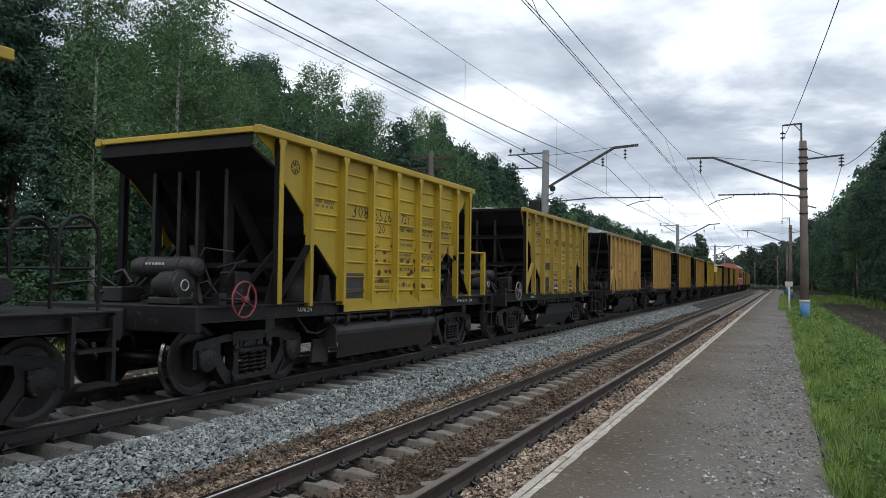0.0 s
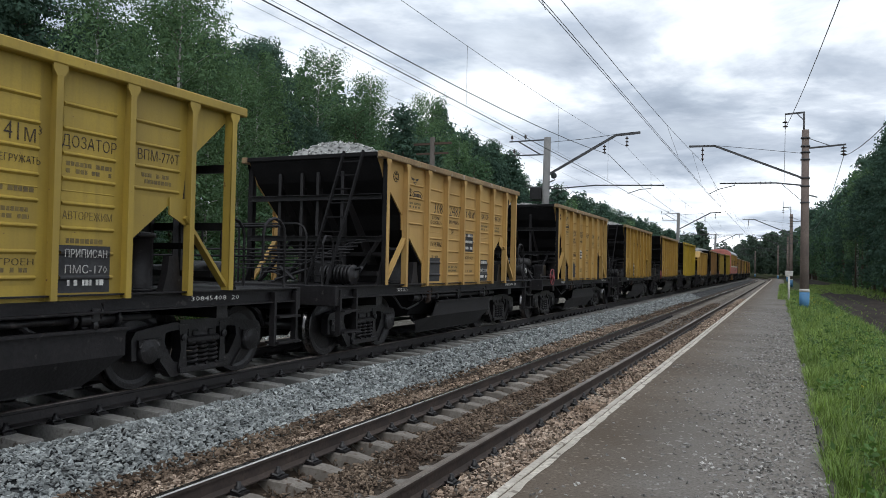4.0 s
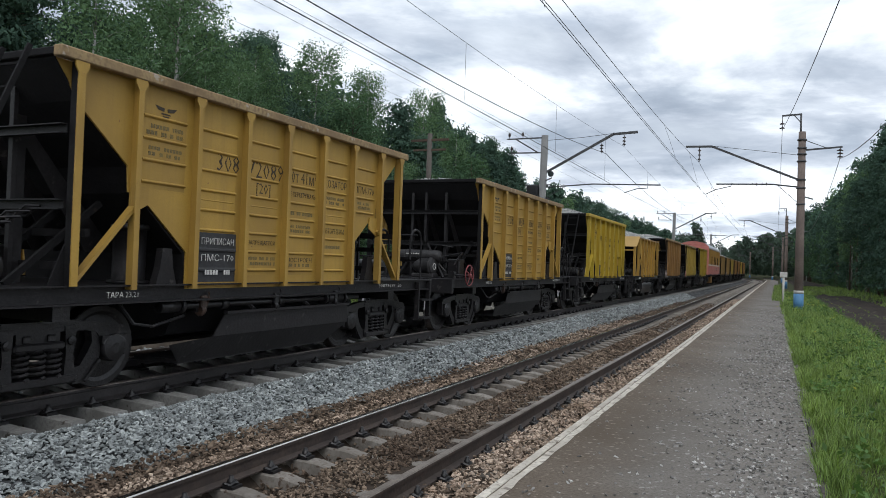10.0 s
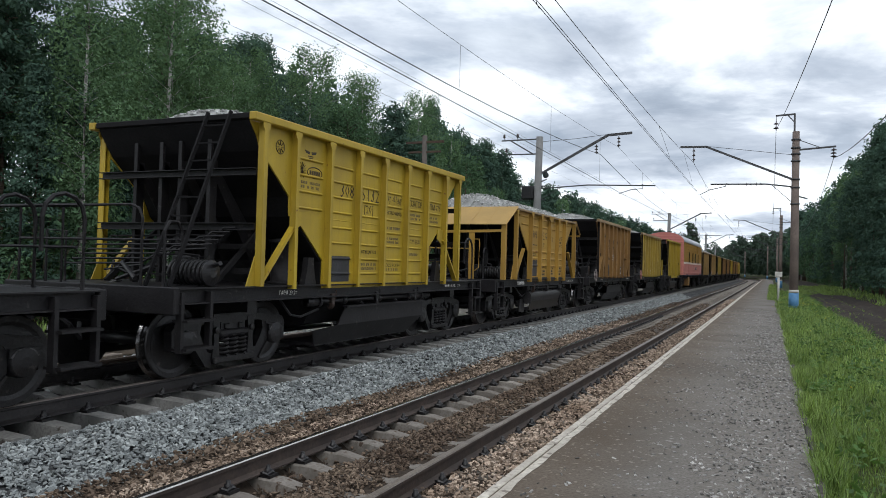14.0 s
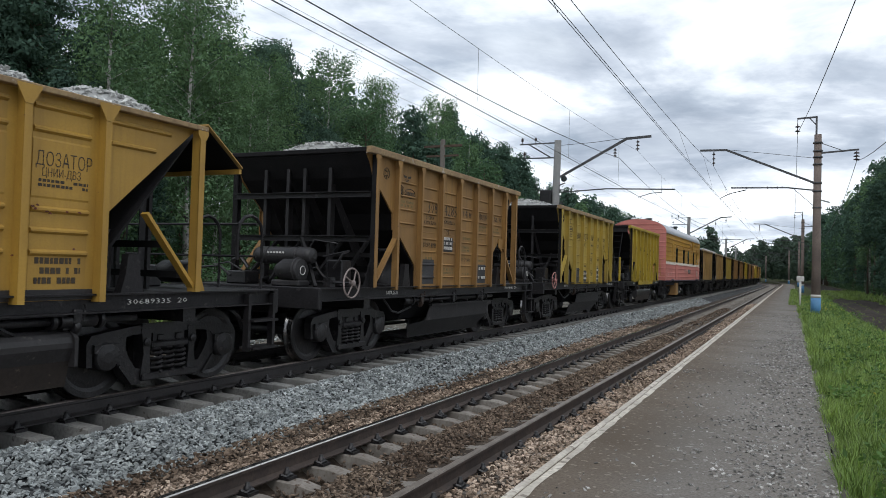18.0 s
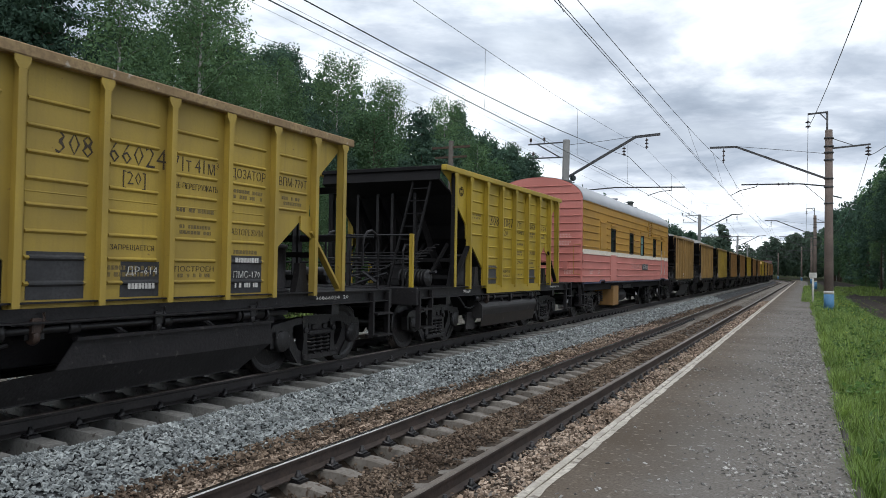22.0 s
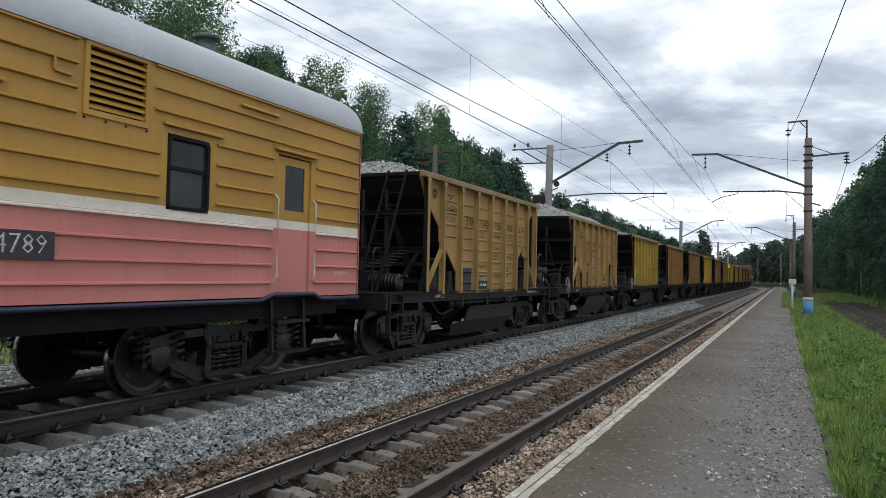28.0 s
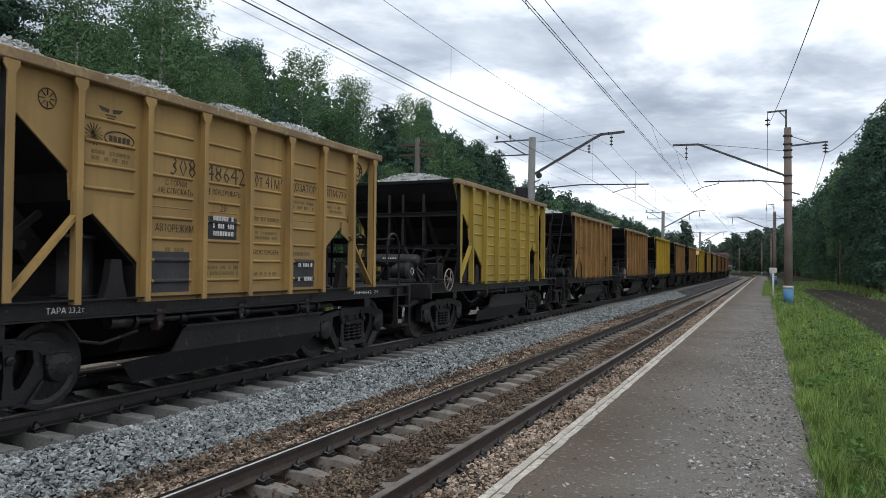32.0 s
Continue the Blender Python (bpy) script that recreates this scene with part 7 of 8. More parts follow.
    def roundel(bm):
        # two rings with dots between them
        n = 24
        for r, w in ((0.15, 0.012), (0.075, 0.012)):
            tube(bm, [(0, r * math.cos(2 * math.pi * i / n), r * math.sin(2 * math.pi * i / n)) for i in range(n + 1)], w, 4, False)
        for k in range(10):
            a = 2 * math.pi * k / 10
            y, z = 0.112 * math.cos(a), 0.112 * math.sin(a)
            box(bm, -0.001, 0.001, y - 0.014, y + 0.014, z - 0.014, z + 0.014)

    def badge(name, shape, y, z):
        tagged(part("emblem", "emblem_" + name, shape, STENCIL, wall, at=pose(1.4485, y, z)), kind="stuff")
    if number not in ("71834", "72089"):
        badge("ring", emblem, 0.46, 3.20)
    else:
        bars("g2", c[0], 2.985, 0.56, 2, 0.048)
    if not old:
        badge("winged", winged, c[0], 3.21)
        if number not in ("71834", "72089"):
            badge("burst", burst, c[0] - 0.22, 2.94)
            badge("oval", oval, c[0] + 0.12, 2.93)
        if style == 1:
            badge("roundel", roundel, 6.52, 3.20)
    if number in ("5526", "30414"):
        for k in range(80):
            rr = random.Random(100 + k)
            yy, zz = (rr.uniform(2.75, 6.15), rr.uniform(1.25, 2.25))
            if yy > 5.4 and zz < 1.7:
                continue

            def patch(bm, rr=rr):
                m, r = 9, rr.uniform(0.012, 0.065)
                bm.faces.new([bm.verts.new((0, 1.3 * r * rr.uniform(0.6, 1.2) * math.cos(2 * math.pi * j / m), r * rr.uniform(0.5, 1.2) * math.sin(2 * math.pi * j / m))) for j in range(m)])
            part("rust_patch", "rust_patch%d" % k, patch, RUSTPATCH, wall, at=pose(1.4472, yy, zz))
    if style == 1:
        board(1.86, 2.46, 1.24, 1.72)
        if number == "52487":
            board(3.62, 4.26, 1.88, 2.30, ("", "", ""))
            board(4.54, 5.20, 1.22, 1.72, ("", "ПМС-170", ""))
        else:
            board(2.76, 3.34, 1.90, 2.19, ("", "", ""))
        if number in ("54285", "48642"):
            board(4.66, 5.20, 1.24, 1.66, ("", ""))
    elif style == 2:
        board(1.86, 2.48, 1.22, 1.68)
        if number == "45408":
            board(1.82, 2.56, 1.86, 2.12)
        board(2.92, 3.44, 1.22, 1.60, ("ДР-614", ""))
        board(4.55, 5.18, 1.22, 1.70, ("", "ПМС-170", "") if number == "66024" else ("ПРИПИСАН", "ПМС-170", ""))
    elif style == 4:
        board(1.86, 2.48, 1.20, 1.70)
        board(2.86, 3.44, 1.22, 1.54, ("ПРИПИСАН", ""))
    elif number in ("72089", "71834"):
        board(1.80, 2.54, 1.22, 1.84, ("ПРИПИСАН", "ПМС-170", ""))
    else:
        board(1.86, 2.46, 1.24, 1.66)
        if number == "11067":
            board(4.60, 5.20, 1.22, 1.64)
    if number in ("65067", "71834"):
        digit = "7" if number == "65067" else "2"
        put("cyl" + digit, digit, 0.22, L - 1.1, 1.62, STENCILWHITE, on=root, x=1.236)
    put("sill" + number, "308" + number + "  20", 0.085, L - 0.25, DECK - 0.095, STENCILWHITE, wide=0.86, on=root, x=1.517)

    o = new("marking", writing("txt_tara%d" % old, "ТАРА 24т" if old else "ТАРА 23,2т", 0.088, STENCILWHITE))
    o.parent = root
    o.matrix_basis = pose(1.516, 0.66, DECK - 0.105)
    tagged(o, kind="stuff")


STANDARD_POSTS = POSTS
# the wagons in order, with the place of each one's leading post along the train
KIN, TOP = "tall_", 3.63
hopper_wagon(-2.74, "yellow", "ladder", 0, "black", number=("30414", 3), label="yellow ballast hopper wagon with rusty scratches")
hopper_wagon(8.50, "yellow", "wheel", 0, "yellow", endbeams=False, yellow_sill=True, number=("5526", 3), wheel_mat=RED, label="empty bright yellow ballast hopper wagon with red hand wheel")
KIN, TOP = "", 3.56
hopper_wagon(19.59, "lemon", "wheel", 0.6, "black", number=("45408", 2), label="loaded lemon yellow ballast hopper wagon with pale grey hand wheel")
hopper_wagon(30.68, "tan", "ladder", 1.2, "black", number=("52487", 1), label="loaded faded tan ballast hopper wagon with black ladder")
hopper_wagon(41.85, "straw", "wheel", 0.6, "black", number=("65067", 1), wheel_mat=RED, label="loaded straw-coloured ballast hopper wagon with red hand wheel")
hopper_wagon(53.04, "amber", "ladder", 1.0, "black", number=("72089", 3), label="loaded amber ballast hopper wagon with black ladder")
hopper_wagon(64.23, "amber", "wheel", 0.6, "black", number=("71834", 3), wheel_mat=RED, label="loaded amber ballast hopper wagon with red hand wheel")
hopper_wagon(75.34, "yellow", "ladder", 1.0, "black", number=("5132", 3), web="paint", label="loaded yellow ballast hopper wagon with painted end posts")
L, TOP, POSTS, TYPE = 6.6, 3.22, [0.0, 1.40, 2.38, 3.38, 4.33, 5.22, 6.56], "old_"
hopper_wagon(86.49, "faded", "canopy", 1.3, "black", endbeams=False, canopy=True, number=("89335", 3), web="paint", label="loaded old amber hopper wagon with sheltered end platform")
L, TOP, POSTS, TYPE = 7.0, 3.56, STANDARD_POSTS, ""
hopper_wagon(97.19, "ochre", "wheel", 1.0, "black", number=("54285", 1), label="loaded rusty ochre ballast hopper wagon with grey hand wheel")
hopper_wagon(108.32, "lemon", "wheel", 1.0, "black", number=("66024", 2), wheel_mat=PINKWHEEL, label="loaded lemon yellow ballast hopper wagon with hand wheel")
KIN, TOP = "tall_", 3.63
hopper_wagon(119.37, "shaded_yellow", "ladder", 0, "front", endbeams=False, yellow_sill=True, number=("11067", 3), label="empty bright yellow hopper wagon with ladder and one yellow post")
KIN, TOP = "", 3.56
TAIL = [("dusty", "ladder", 1.2, "56040"), ("dusty", "wheel", 1.5, "48642"), ("lemon", "wheel", 1.0, None), ("ochre", "ladder", 1.0, None), ("ochre", "wheel", 1.0, None), ("yellow", "wheel", 0.6, None),
        ("ochre", "ladder", 1.0, None), ("ochre", "wheel", 1.0, None), ("yellow", "canopy", 1.0, None), ("amber", "ladder", 1.0, None), ("dusty", "wheel", 1.0, None), ("ochre", "ladder", 1.0, None), ("brown", "wheel", 1.0, None), ("ochre", "wheel", 1.0, None)]
for i, (p, e, ld, num) in enumerate(TAIL):
    hopper_wagon(147.98 + 11.08 * i, p, e, 0.9 if i > 2 else ld, "black", canopy=e == "canopy", number=(num, 4 if i == 0 else 1) if num else None, label="loaded %s ballast hopper wagon at the rear of the train" % p)




# ---- the service van ----
VAN_L, VAN_W, VAN_EAVE, VAN_TOP, VAN_FLOOR = 16.4, 1.54, 3.87, 4.62, 1.20


def roof_half(z):
    """Half-width of the arched end at height z."""
    if z <= VAN_EAVE:
        return VAN_W
    u = (z - VAN_EAVE) / (VAN_TOP - VAN_EAVE)
    return VAN_W * (1 - u ** 2.1) ** (1 / 2.1) if u < 1 else 0.0


def pierced(bm, x0, x1, y0, y1, z0, z1, holes):
    """A wall slab along y with rectangular openings (ya, yb, za, zb)."""
    cuts = sorted({y0, y1, *[h[0] for h in holes if y0 < h[0] < y1], *[h[1] for h in holes if y0 < h[1] < y1]})
    for a, b in zip(cuts, cuts[1:]):
        spans = [(z0, z1)]
        for ya, yb, za, zb in holes:
            if ya <= a and yb >= b:
                spans = [s for lo, hi in spans for s in ((lo, min(hi, za)), (max(lo, zb), hi)) if s[1] - s[0] > 1e-4]
        for lo, hi in spans:
            box(bm, x0, x1, a, b, lo, hi)
    bmesh.ops.remove_doubles(bm, verts=bm.verts, dist=0.0005)


def van_window(root, y0, y1, z0, z1, glass):
    def rim(bm):
        x0, x1 = VAN_W - 0.035, VAN_W + 0.012
        r, w = 0.07, 0.045
        outer, inner = [], []
        for cy, cz, a0 in ((y1 - r, z1 - r, 0), (y0 + r, z1 - r, 90), (y0 + r, z0 + r, 180), (y1 - r, z0 + r, 270)):
            for k in range(4):
                a = radians(a0 + 30 * k)
                outer.append((cy + r * math.cos(a), cz + r * math.sin(a)))
                inner.append((cy + (r - w * 0.6) * math.cos(a) - w * 0.4 * (1 if a0 in (0, 270) else -1), cz + (r - w * 0.6) * math.sin(a) - w * 0.4 * (1 if a0 in (0, 90) else -1)))
        n = len(outer)
        vs = [[bm.verts.new((x, *p)) for p in ring] for x, ring in ((x1, outer), (x1, inner), (x0, inner), (x0, outer))]
        for a, b in zip(vs, vs[1:] + vs[:1]):
            for k in range(n):
                bm.faces.new((a[k], a[(k + 1) % n], b[(k + 1) % n], b[k]))
    tag = "%.2f" % y0
    w = part("window", "van_rim" + tag, rim, BLACK, root, "black rubber-framed window")
    zm = z0 + (z1 - z0) * 0.56
    part("pane", "van_pane_u" + tag, lambda bm: box(bm, VAN_W - 0.030, VAN_W - 0.022, y0 + 0.03, y1 - 0.03, zm, z1 - 0.03), glass, w)
    part("pane", "van_pane_l" + tag, lambda bm: box(bm, VAN_W - 0.036, VAN_W - 0.029, y0 + 0.03, y1 - 0.03, z0 + 0.03, zm), glass, w)
    part("glazing_bar", "van_bar" + tag, lambda bm: box(bm, VAN_W - 0.028, VAN_W - 0.004, y0 + 0.03, y1 - 0.03, zm - 0.022, zm + 0.022), BLACK, w)
    part("sash", "van_sash" + tag, lambda bm: tube(bm, [(VAN_W - 0.018, y0 + 0.06, zm + 0.03), (VAN_W - 0.018, y0 + 0.06, z1 - 0.06), (VAN_W - 0.018, y1 - 0.06, z1 - 0.06), (VAN_W - 0.018, y1 - 0.06, zm + 0.03)], 0.010, 4), GREYDIRT, w)
    part("rain_hood", "van_hood" + tag, lambda bm: prism(bm, [(VAN_W, z1 + 0.10), (VAN_W + 0.05, z1 + 0.085), (VAN_W + 0.05, z1 + 0.105), (VAN_W, z1 + 0.13)], "y", y0 - 0.08, y1 + 0.22), VANYELLOW, w)


def service_van(y0):
    root = tagged(new("service_van"), "ribbed service van, ochre over salmon with silver roof", "railway van")
    wins = [(3.86, 4.58, 2.27, 3.14), (7.05, 7.79, 2.26, 3.13), (9.30, 10.03, 2.26, 3.13), (12.20, 12.88, 2.24, 3.11)]
    louver, door = (11.10, 11.87, 3.13, 3.83), (14.24, 15.02, 1.24, 3.19)
    holes = wins + [louver, door]
    for s in (-1, 1):
        hs = holes if s > 0 else []
        x0, x1 = sorted((s * (VAN_W - 0.04), s * VAN_W))
        for nm, m, z0, z1, lab in (("lower_side", PINK, VAN_FLOOR, 2.155, "salmon pink painted lower side"), ("white_band", VANWHITE, 2.155, 2.275, "dirty white painted band"), ("upper_side", VANYELLOW, 2.275, VAN_EAVE, "ochre yellow painted upper side")):
            part(nm, "van_%s%d" % (nm, s), lambda bm, z0=z0, z1=z1, hs=hs, x0=x0, x1=x1: pierced(bm, x0, x1, 0, VAN_L, z0, z1, hs), m, root, lab)
        # pressed ribs, broken at the openings
        for k in range(11):
            z = 1.40 + 0.244 * k
            m = PINK if z < 2.1 else (VANWHITE if z < 2.29 else VANYELLOW)
            stops = [(-1, 0.06), (VAN_L - 0.06, VAN_L + 1)]
            if s > 0:
                for ya, yb, za, zb in wins + [louver, door, (2.25, 3.12, 2.3, 3.25)]:
                    if za - 0.10 < z < zb + 0.14:
                        stops.append((ya - 0.12, yb + 0.12))
                if z < 2.15:
                    stops.append((3.80, 4.80))
            stops.sort()
            a = stops[0][1]
            for ya, yb in stops[1:]:
                if ya - a > 0.1:
                    part("rib", "van_rib%d%.2f%.2f%.2f" % (s, z, a, ya), lambda bm, z=z, a=a, b=ya, s=s: prism(bm, [(s * (VAN_W - 0.002), z - 0.026), (s * (VAN_W + 0.034), z - 0.014), (s * (VAN_W + 0.034), z + 0.004), (s * (VAN_W - 0.002), z + 0.018)], "y", a, b), m, root)
                a = max(a, yb)
        part("gutter", "van_gutter%d" % s, lambda bm, s=s: prism(bm, [(s * VAN_W, VAN_EAVE - 0.02), (s * (VAN_W + 0.035), VAN_EAVE - 0.015), (s * (VAN_W + 0.035), VAN_EAVE + 0.02), (s * VAN_W, VAN_EAVE + 0.03)], "y", -0.02, VAN_L + 0.02), VANROOF, root)
        part("blue_pipe", "van_pipe%d" % s, lambda bm, s=s: tube(bm, [(s * 1.56, 0.0, 1.155), (s * 1.56, 2.2, 1.155), (s * 1.56, 2.32, 1.24), (s * 1.58, 2.75, 1.24), (s * 1.56, 2.9, 1.16), (s * 1.56, 13.9, 1.155), (s * 1.58, 14.15, 1.235), (s * 1.58, 15.1, 1.235), (s * 1.56, 15.3, 1.155), (s * 1.56, VAN_L, 1.155)], 0.03, 8), VANBLUE, root, "dark blue painted pipe along the sill")
    part("hatch", "van_hatch", lambda bm: box(bm, VAN_W, VAN_W + 0.014, 2.30, 3.08, 2.32, 3.22, 0.004), VANYELLOW, root)
    part("rain_hood", "van_hatch_hood", lambda bm: prism(bm, [(VAN_W, 3.26), (VAN_W + 0.05, 3.25), (VAN_W + 0.05, 3.27), (VAN_W, 3.29)], "y", 2.22, 3.18), VANYELLOW, root)
    part("lower_panel", "van_lower_panel", lambda bm: box(bm, VAN_W, VAN_W + 0.012, 3.82, 4.78, 1.24, 2.10, 0.004), PINK, root)
    for i, w in enumerate(wins):
        van_window(root, *w, CURTAIN if i == 2 else GLASS)
    # louvred vent
    lv = part("louvre", "van_louvre", lambda bm: (box(bm, VAN_W - 0.05, VAN_W + 0.02, 11.06, 11.12, 3.10, 3.87), box(bm, VAN_W - 0.05, VAN_W + 0.02, 11.85, 11.91, 3.10, 3.87), box(bm, VAN_W - 0.05, VAN_W + 0.02, 11.12, 11.85, 3.81, 3.87), box(bm, VAN_W - 0.05, VAN_W + 0.02, 11.12, 11.85, 3.10, 3.16)), VANYELLOW, root)
    part("vent_dark", "van_vent_back", lambda bm: box(bm, VAN_W - 0.09, VAN_W - 0.07, 11.1, 11.87, 3.13, 3.84), BLACK, lv)
    for i in range(8):
        part("slat", "van_slat", lambda bm: (prism(bm, [(VAN_W - 0.05, 0.045), (VAN_W - 0.04, 0.05), (VAN_W + 0.01, 0.0), (VAN_W, -0.005)], "y", 11.12, 11.85), box(bm, VAN_W + 0.001, VAN_W + 0.009, 11.12, 11.85, -0.014, 0.006)), VANYELLOW, lv, at=pose(0, 0, 3.19 + i * 0.078))
    # door
    d = part("door", "van_door", lambda bm: pierced(bm, VAN_W - 0.05, VAN_W - 0.02, 14.26, 15.0, 2.275, 3.17, [(14.42, 14.88, 2.42, 3.06)]), VANYELLOW, root, "ochre and pink entrance door")
    part("door_lower", "van_door_l", lambda bm: box(bm, VAN_W - 0.05, VAN_W - 0.02, 14.26, 15.0, 1.26, 2.155), PINK, d)
    part("door_band", "van_door_b", lambda bm: box(bm, VAN_W - 0.05, VAN_W - 0.02, 14.26, 15.0, 2.155, 2.275), VANWHITE, d)
    part("pane", "van_door_p", lambda bm: box(bm, VAN_W - 0.045, VAN_W - 0.035, 14.42, 14.88, 2.42, 3.06), GLASS, d)
    for y in (14.18, 15.08):
        part("grab_handle", "van_grab", lambda bm: tube(bm, [(VAN_W, 0, 1.42), (VAN_W + 0.06, 0, 1.48), (VAN_W + 0.06, 0, 2.55), (VAN_W, 0, 2.62)], 0.014, 6), WHITEPAINT, root, at=pose(0, y, 0))
    part("rain_hood", "van_door_hood", lambda bm: prism(bm, [(VAN_W, 3.25), (VAN_W + 0.07, 3.23), (VAN_W + 0.07, 3.26), (VAN_W, 3.29)], "y", 14.15, 15.15), VANYELLOW, root)
    # roof
    def roof(bm):
        n = 20
        prof = []
        for i in range(n + 1):
            z = VAN_EAVE + (VAN_TOP - VAN_EAVE) * math.sin(math.pi / 2 * i / n)
            prof.append((roof_half(z) + 0.012, z + 0.01))
        prof[-1] = (0.0, VAN_TOP + 0.01)
        pts = prof + [(-x, z) for x, z in prof[-2::-1]]
        rows = [[bm.verts.new((x, y, z)) for x, z in pts] for y in (-0.03, 5.4, 10.9, VAN_L + 0.03)]
        for a, b in zip(rows, rows[1:]):
            for k in range(len(pts) - 1):
                f = bm.faces.new((a[k], a[k + 1], b[k + 1], b[k]))
                f.smooth = True
    part("roof", "van_roof", roof, VANROOF, root, "arched silver-grey painted roof")
    for y in (5.4, 10.9):
        part("roof_seam", "van_seam", lambda bm: tube(bm, [(roof_half(VAN_EAVE + (VAN_TOP - VAN_EAVE) * math.sin(math.pi / 2 * i / 10)) * (1 if k == 0 else -1), 0, VAN_EAVE + (VAN_TOP - VAN_EAVE) * math.sin(math.pi / 2 * i / 10) + 0.012) for k, i in [(0, i) for i in range(10)] + [(1, i) for i in range(9, -1, -1)]], 0.012, 4), VANROOF, root, at=pose(0, y, 0))
    # ends
    for e, ye in ((0, 0.0), (1, VAN_L)):
        def end(bm, ye=ye, e=e):
            pts = [(-VAN_W, VAN_FLOOR), (VAN_W, VAN_FLOOR)]
            right = [(roof_half(VAN_EAVE + (VAN_TOP - VAN_EAVE) * math.sin(math.pi / 2 * i / 14)), VAN_EAVE + (VAN_TOP - VAN_EAVE) * math.sin(math.pi / 2 * i / 14)) for i in range(14)]
            pts += right + [(0.0, VAN_TOP)] + [(-x, z) for x, z in right[::-1]]
            a, b = (ye - 0.025, ye + 0.03) if e == 0 else (ye - 0.03, ye + 0.025)
            prism(bm, pts, "y", a, b)
        w = part("end_wall", "van_end%d" % e, end, PINK, root, "salmon pink ribbed end wall")
        for k in range(13):
            z = 1.40 + 0.244 * k
            h = roof_half(z + 0.03) - 0.06
            yo = ye - 0.024 if e == 0 else ye + 0.024
            d2 = -1 if e == 0 else 1
            part("rib", "van_end_rib%d%d" % (e, k), lambda bm, z=z, h=h, yo=yo, d2=d2: prism(bm, [(yo, z - 0.026), (yo + d2 * 0.036, z - 0.014), (yo + d2 * 0.036, z + 0.004), (yo, z + 0.018)], "x", -h, h), PINK, w)
        part("vent_box", "van_vent%d" % e, lambda bm, ye=ye, e=e: prism(bm, [(0, 2.72), (0, 2.96), (-0.14, 2.92), (-0.14, 2.66)] if e == 0 else [(ye, 2.72), (ye, 2.96), (ye + 0.14, 2.92), (ye + 0.14, 2.66)], "x", -1.25, -0.62), PINK, w)
        part("lamp_bracket", "van_bracket%d" % e, lambda bm, ye=ye, e=e: prism(bm, [(0, 1.48), (0, 1.85), (-0.05, 1.85), (-0.2, 1.46)] if e == 0 else [(ye, 1.48), (ye, 1.85), (ye + 0.05, 1.85), (ye + 0.2, 1.46)], "x", -1.28, -0.74), PINK, w)
        part("bracket_plate", "van_plate%d" % e, lambda bm, ye=ye, e=e: box(bm, 0.92, 1.06, ye - 0.07 if e == 0 else ye, ye if e == 0 else ye + 0.07, 1.58, 1.86, 0.01), PINK, w)
        part("cable_conduit", "van_conduit%d" % e, lambda bm, ye=ye, e=e: tube(bm, [(1.5, ye + (-0.05 if e == 0 else 0.05), 2.42), (1.27, ye + (-0.05 if e == 0 else 0.05), 2.40), (1.27, ye + (-0.05 if e == 0 else 0.05), 1.47), (1.48, ye + (-0.05 if e == 0 else 0.05), 1.45)], 0.012, 5), VANYELLOW, w)
        part("roof_lamp_socket", "van_socket%d" % e, lambda bm, ye=ye, e=e: box(bm, -0.55, -0.30, ye - 0.08 if e == 0 else ye, ye if e == 0 else ye + 0.08, 4.02, 4.13, 0.01), PINK, w)

        def pale(bm, ye=ye, e=e):
            rr = random.Random(6)
            yy = ye - 0.027 if e == 0 else ye + 0.027
            for x, z, n in ((0.75, 2.70, 8), (0.75, 2.62, 9), (0.72, 2.47, 9), (0.72, 2.39, 8), (0.95, 1.53, 6), (0.95, 1.45, 6)):
                for i in range(n):
                    box(bm, x + i * 0.05, x + i * 0.05 + 0.034, yy - 0.002, yy + 0.002, z, z + 0.055)
        part("marking", "van_endmarks%d" % e, pale, PALEPINK, w)
    # underframe
    part("underframe", "van_frame", lambda bm: box(bm, -1.38, 1.38, 0.05, VAN_L - 0.05, 1.02, 1.19), BLACK, root)
    part("centre_sill", "van_centre_sill", lambda bm: box(bm, -0.3, 0.3, 0.0, VAN_L, 0.82, 1.06), BLACK, root)
    for s in (-1, 1):
        part("side_sill", "van_side_sill", lambda bm: box(bm, -0.05, 0.05, 0.4, VAN_L - 0.4, 0.90, 1.06), BLACK, root, at=pose(s * 1.35, 0, 0))
    part("battery_box", "van_battery", lambda bm: box(bm, 0.35, 1.50, 4.5, 5.35, 0.28, 1.02, 0.02), PAINT["ochre"], root, "dirty ochre equipment box")
    part("air_tank", "van_tank", lambda bm: lathe(bm, [(0.05, 5.85), (0.22, 5.9), (0.26, 6.0), (0.26, 7.55), (0.22, 7.65), (0.05, 7.7)], "y", (1.05, 0, 0.62), 18), GREYDIRT, root)
    part("tool_box", "van_tool", lambda bm: box(bm, 0.9, 1.45, 6.3, 7.8, 0.90, 1.04, 0.01), GREYDIRT, root)
    part("equipment_box", "van_eq", lambda bm: box(bm, -1.4, -0.4, 8.2, 10.4, 0.35, 1.02, 0.03), BLACK, root)
    part("step_ladder", "van_steps_a", lambda bm: ([beam(bm, (1.45, y, 1.15), (1.50, y, 0.45), 0.05, 0.08) for y in (0.02, 0.36)], [box(bm, 1.36, 1.6, 0.02, 0.36, z - 0.02, z + 0.02) for z in (0.46, 0.78)]), GREYDIRT, root)
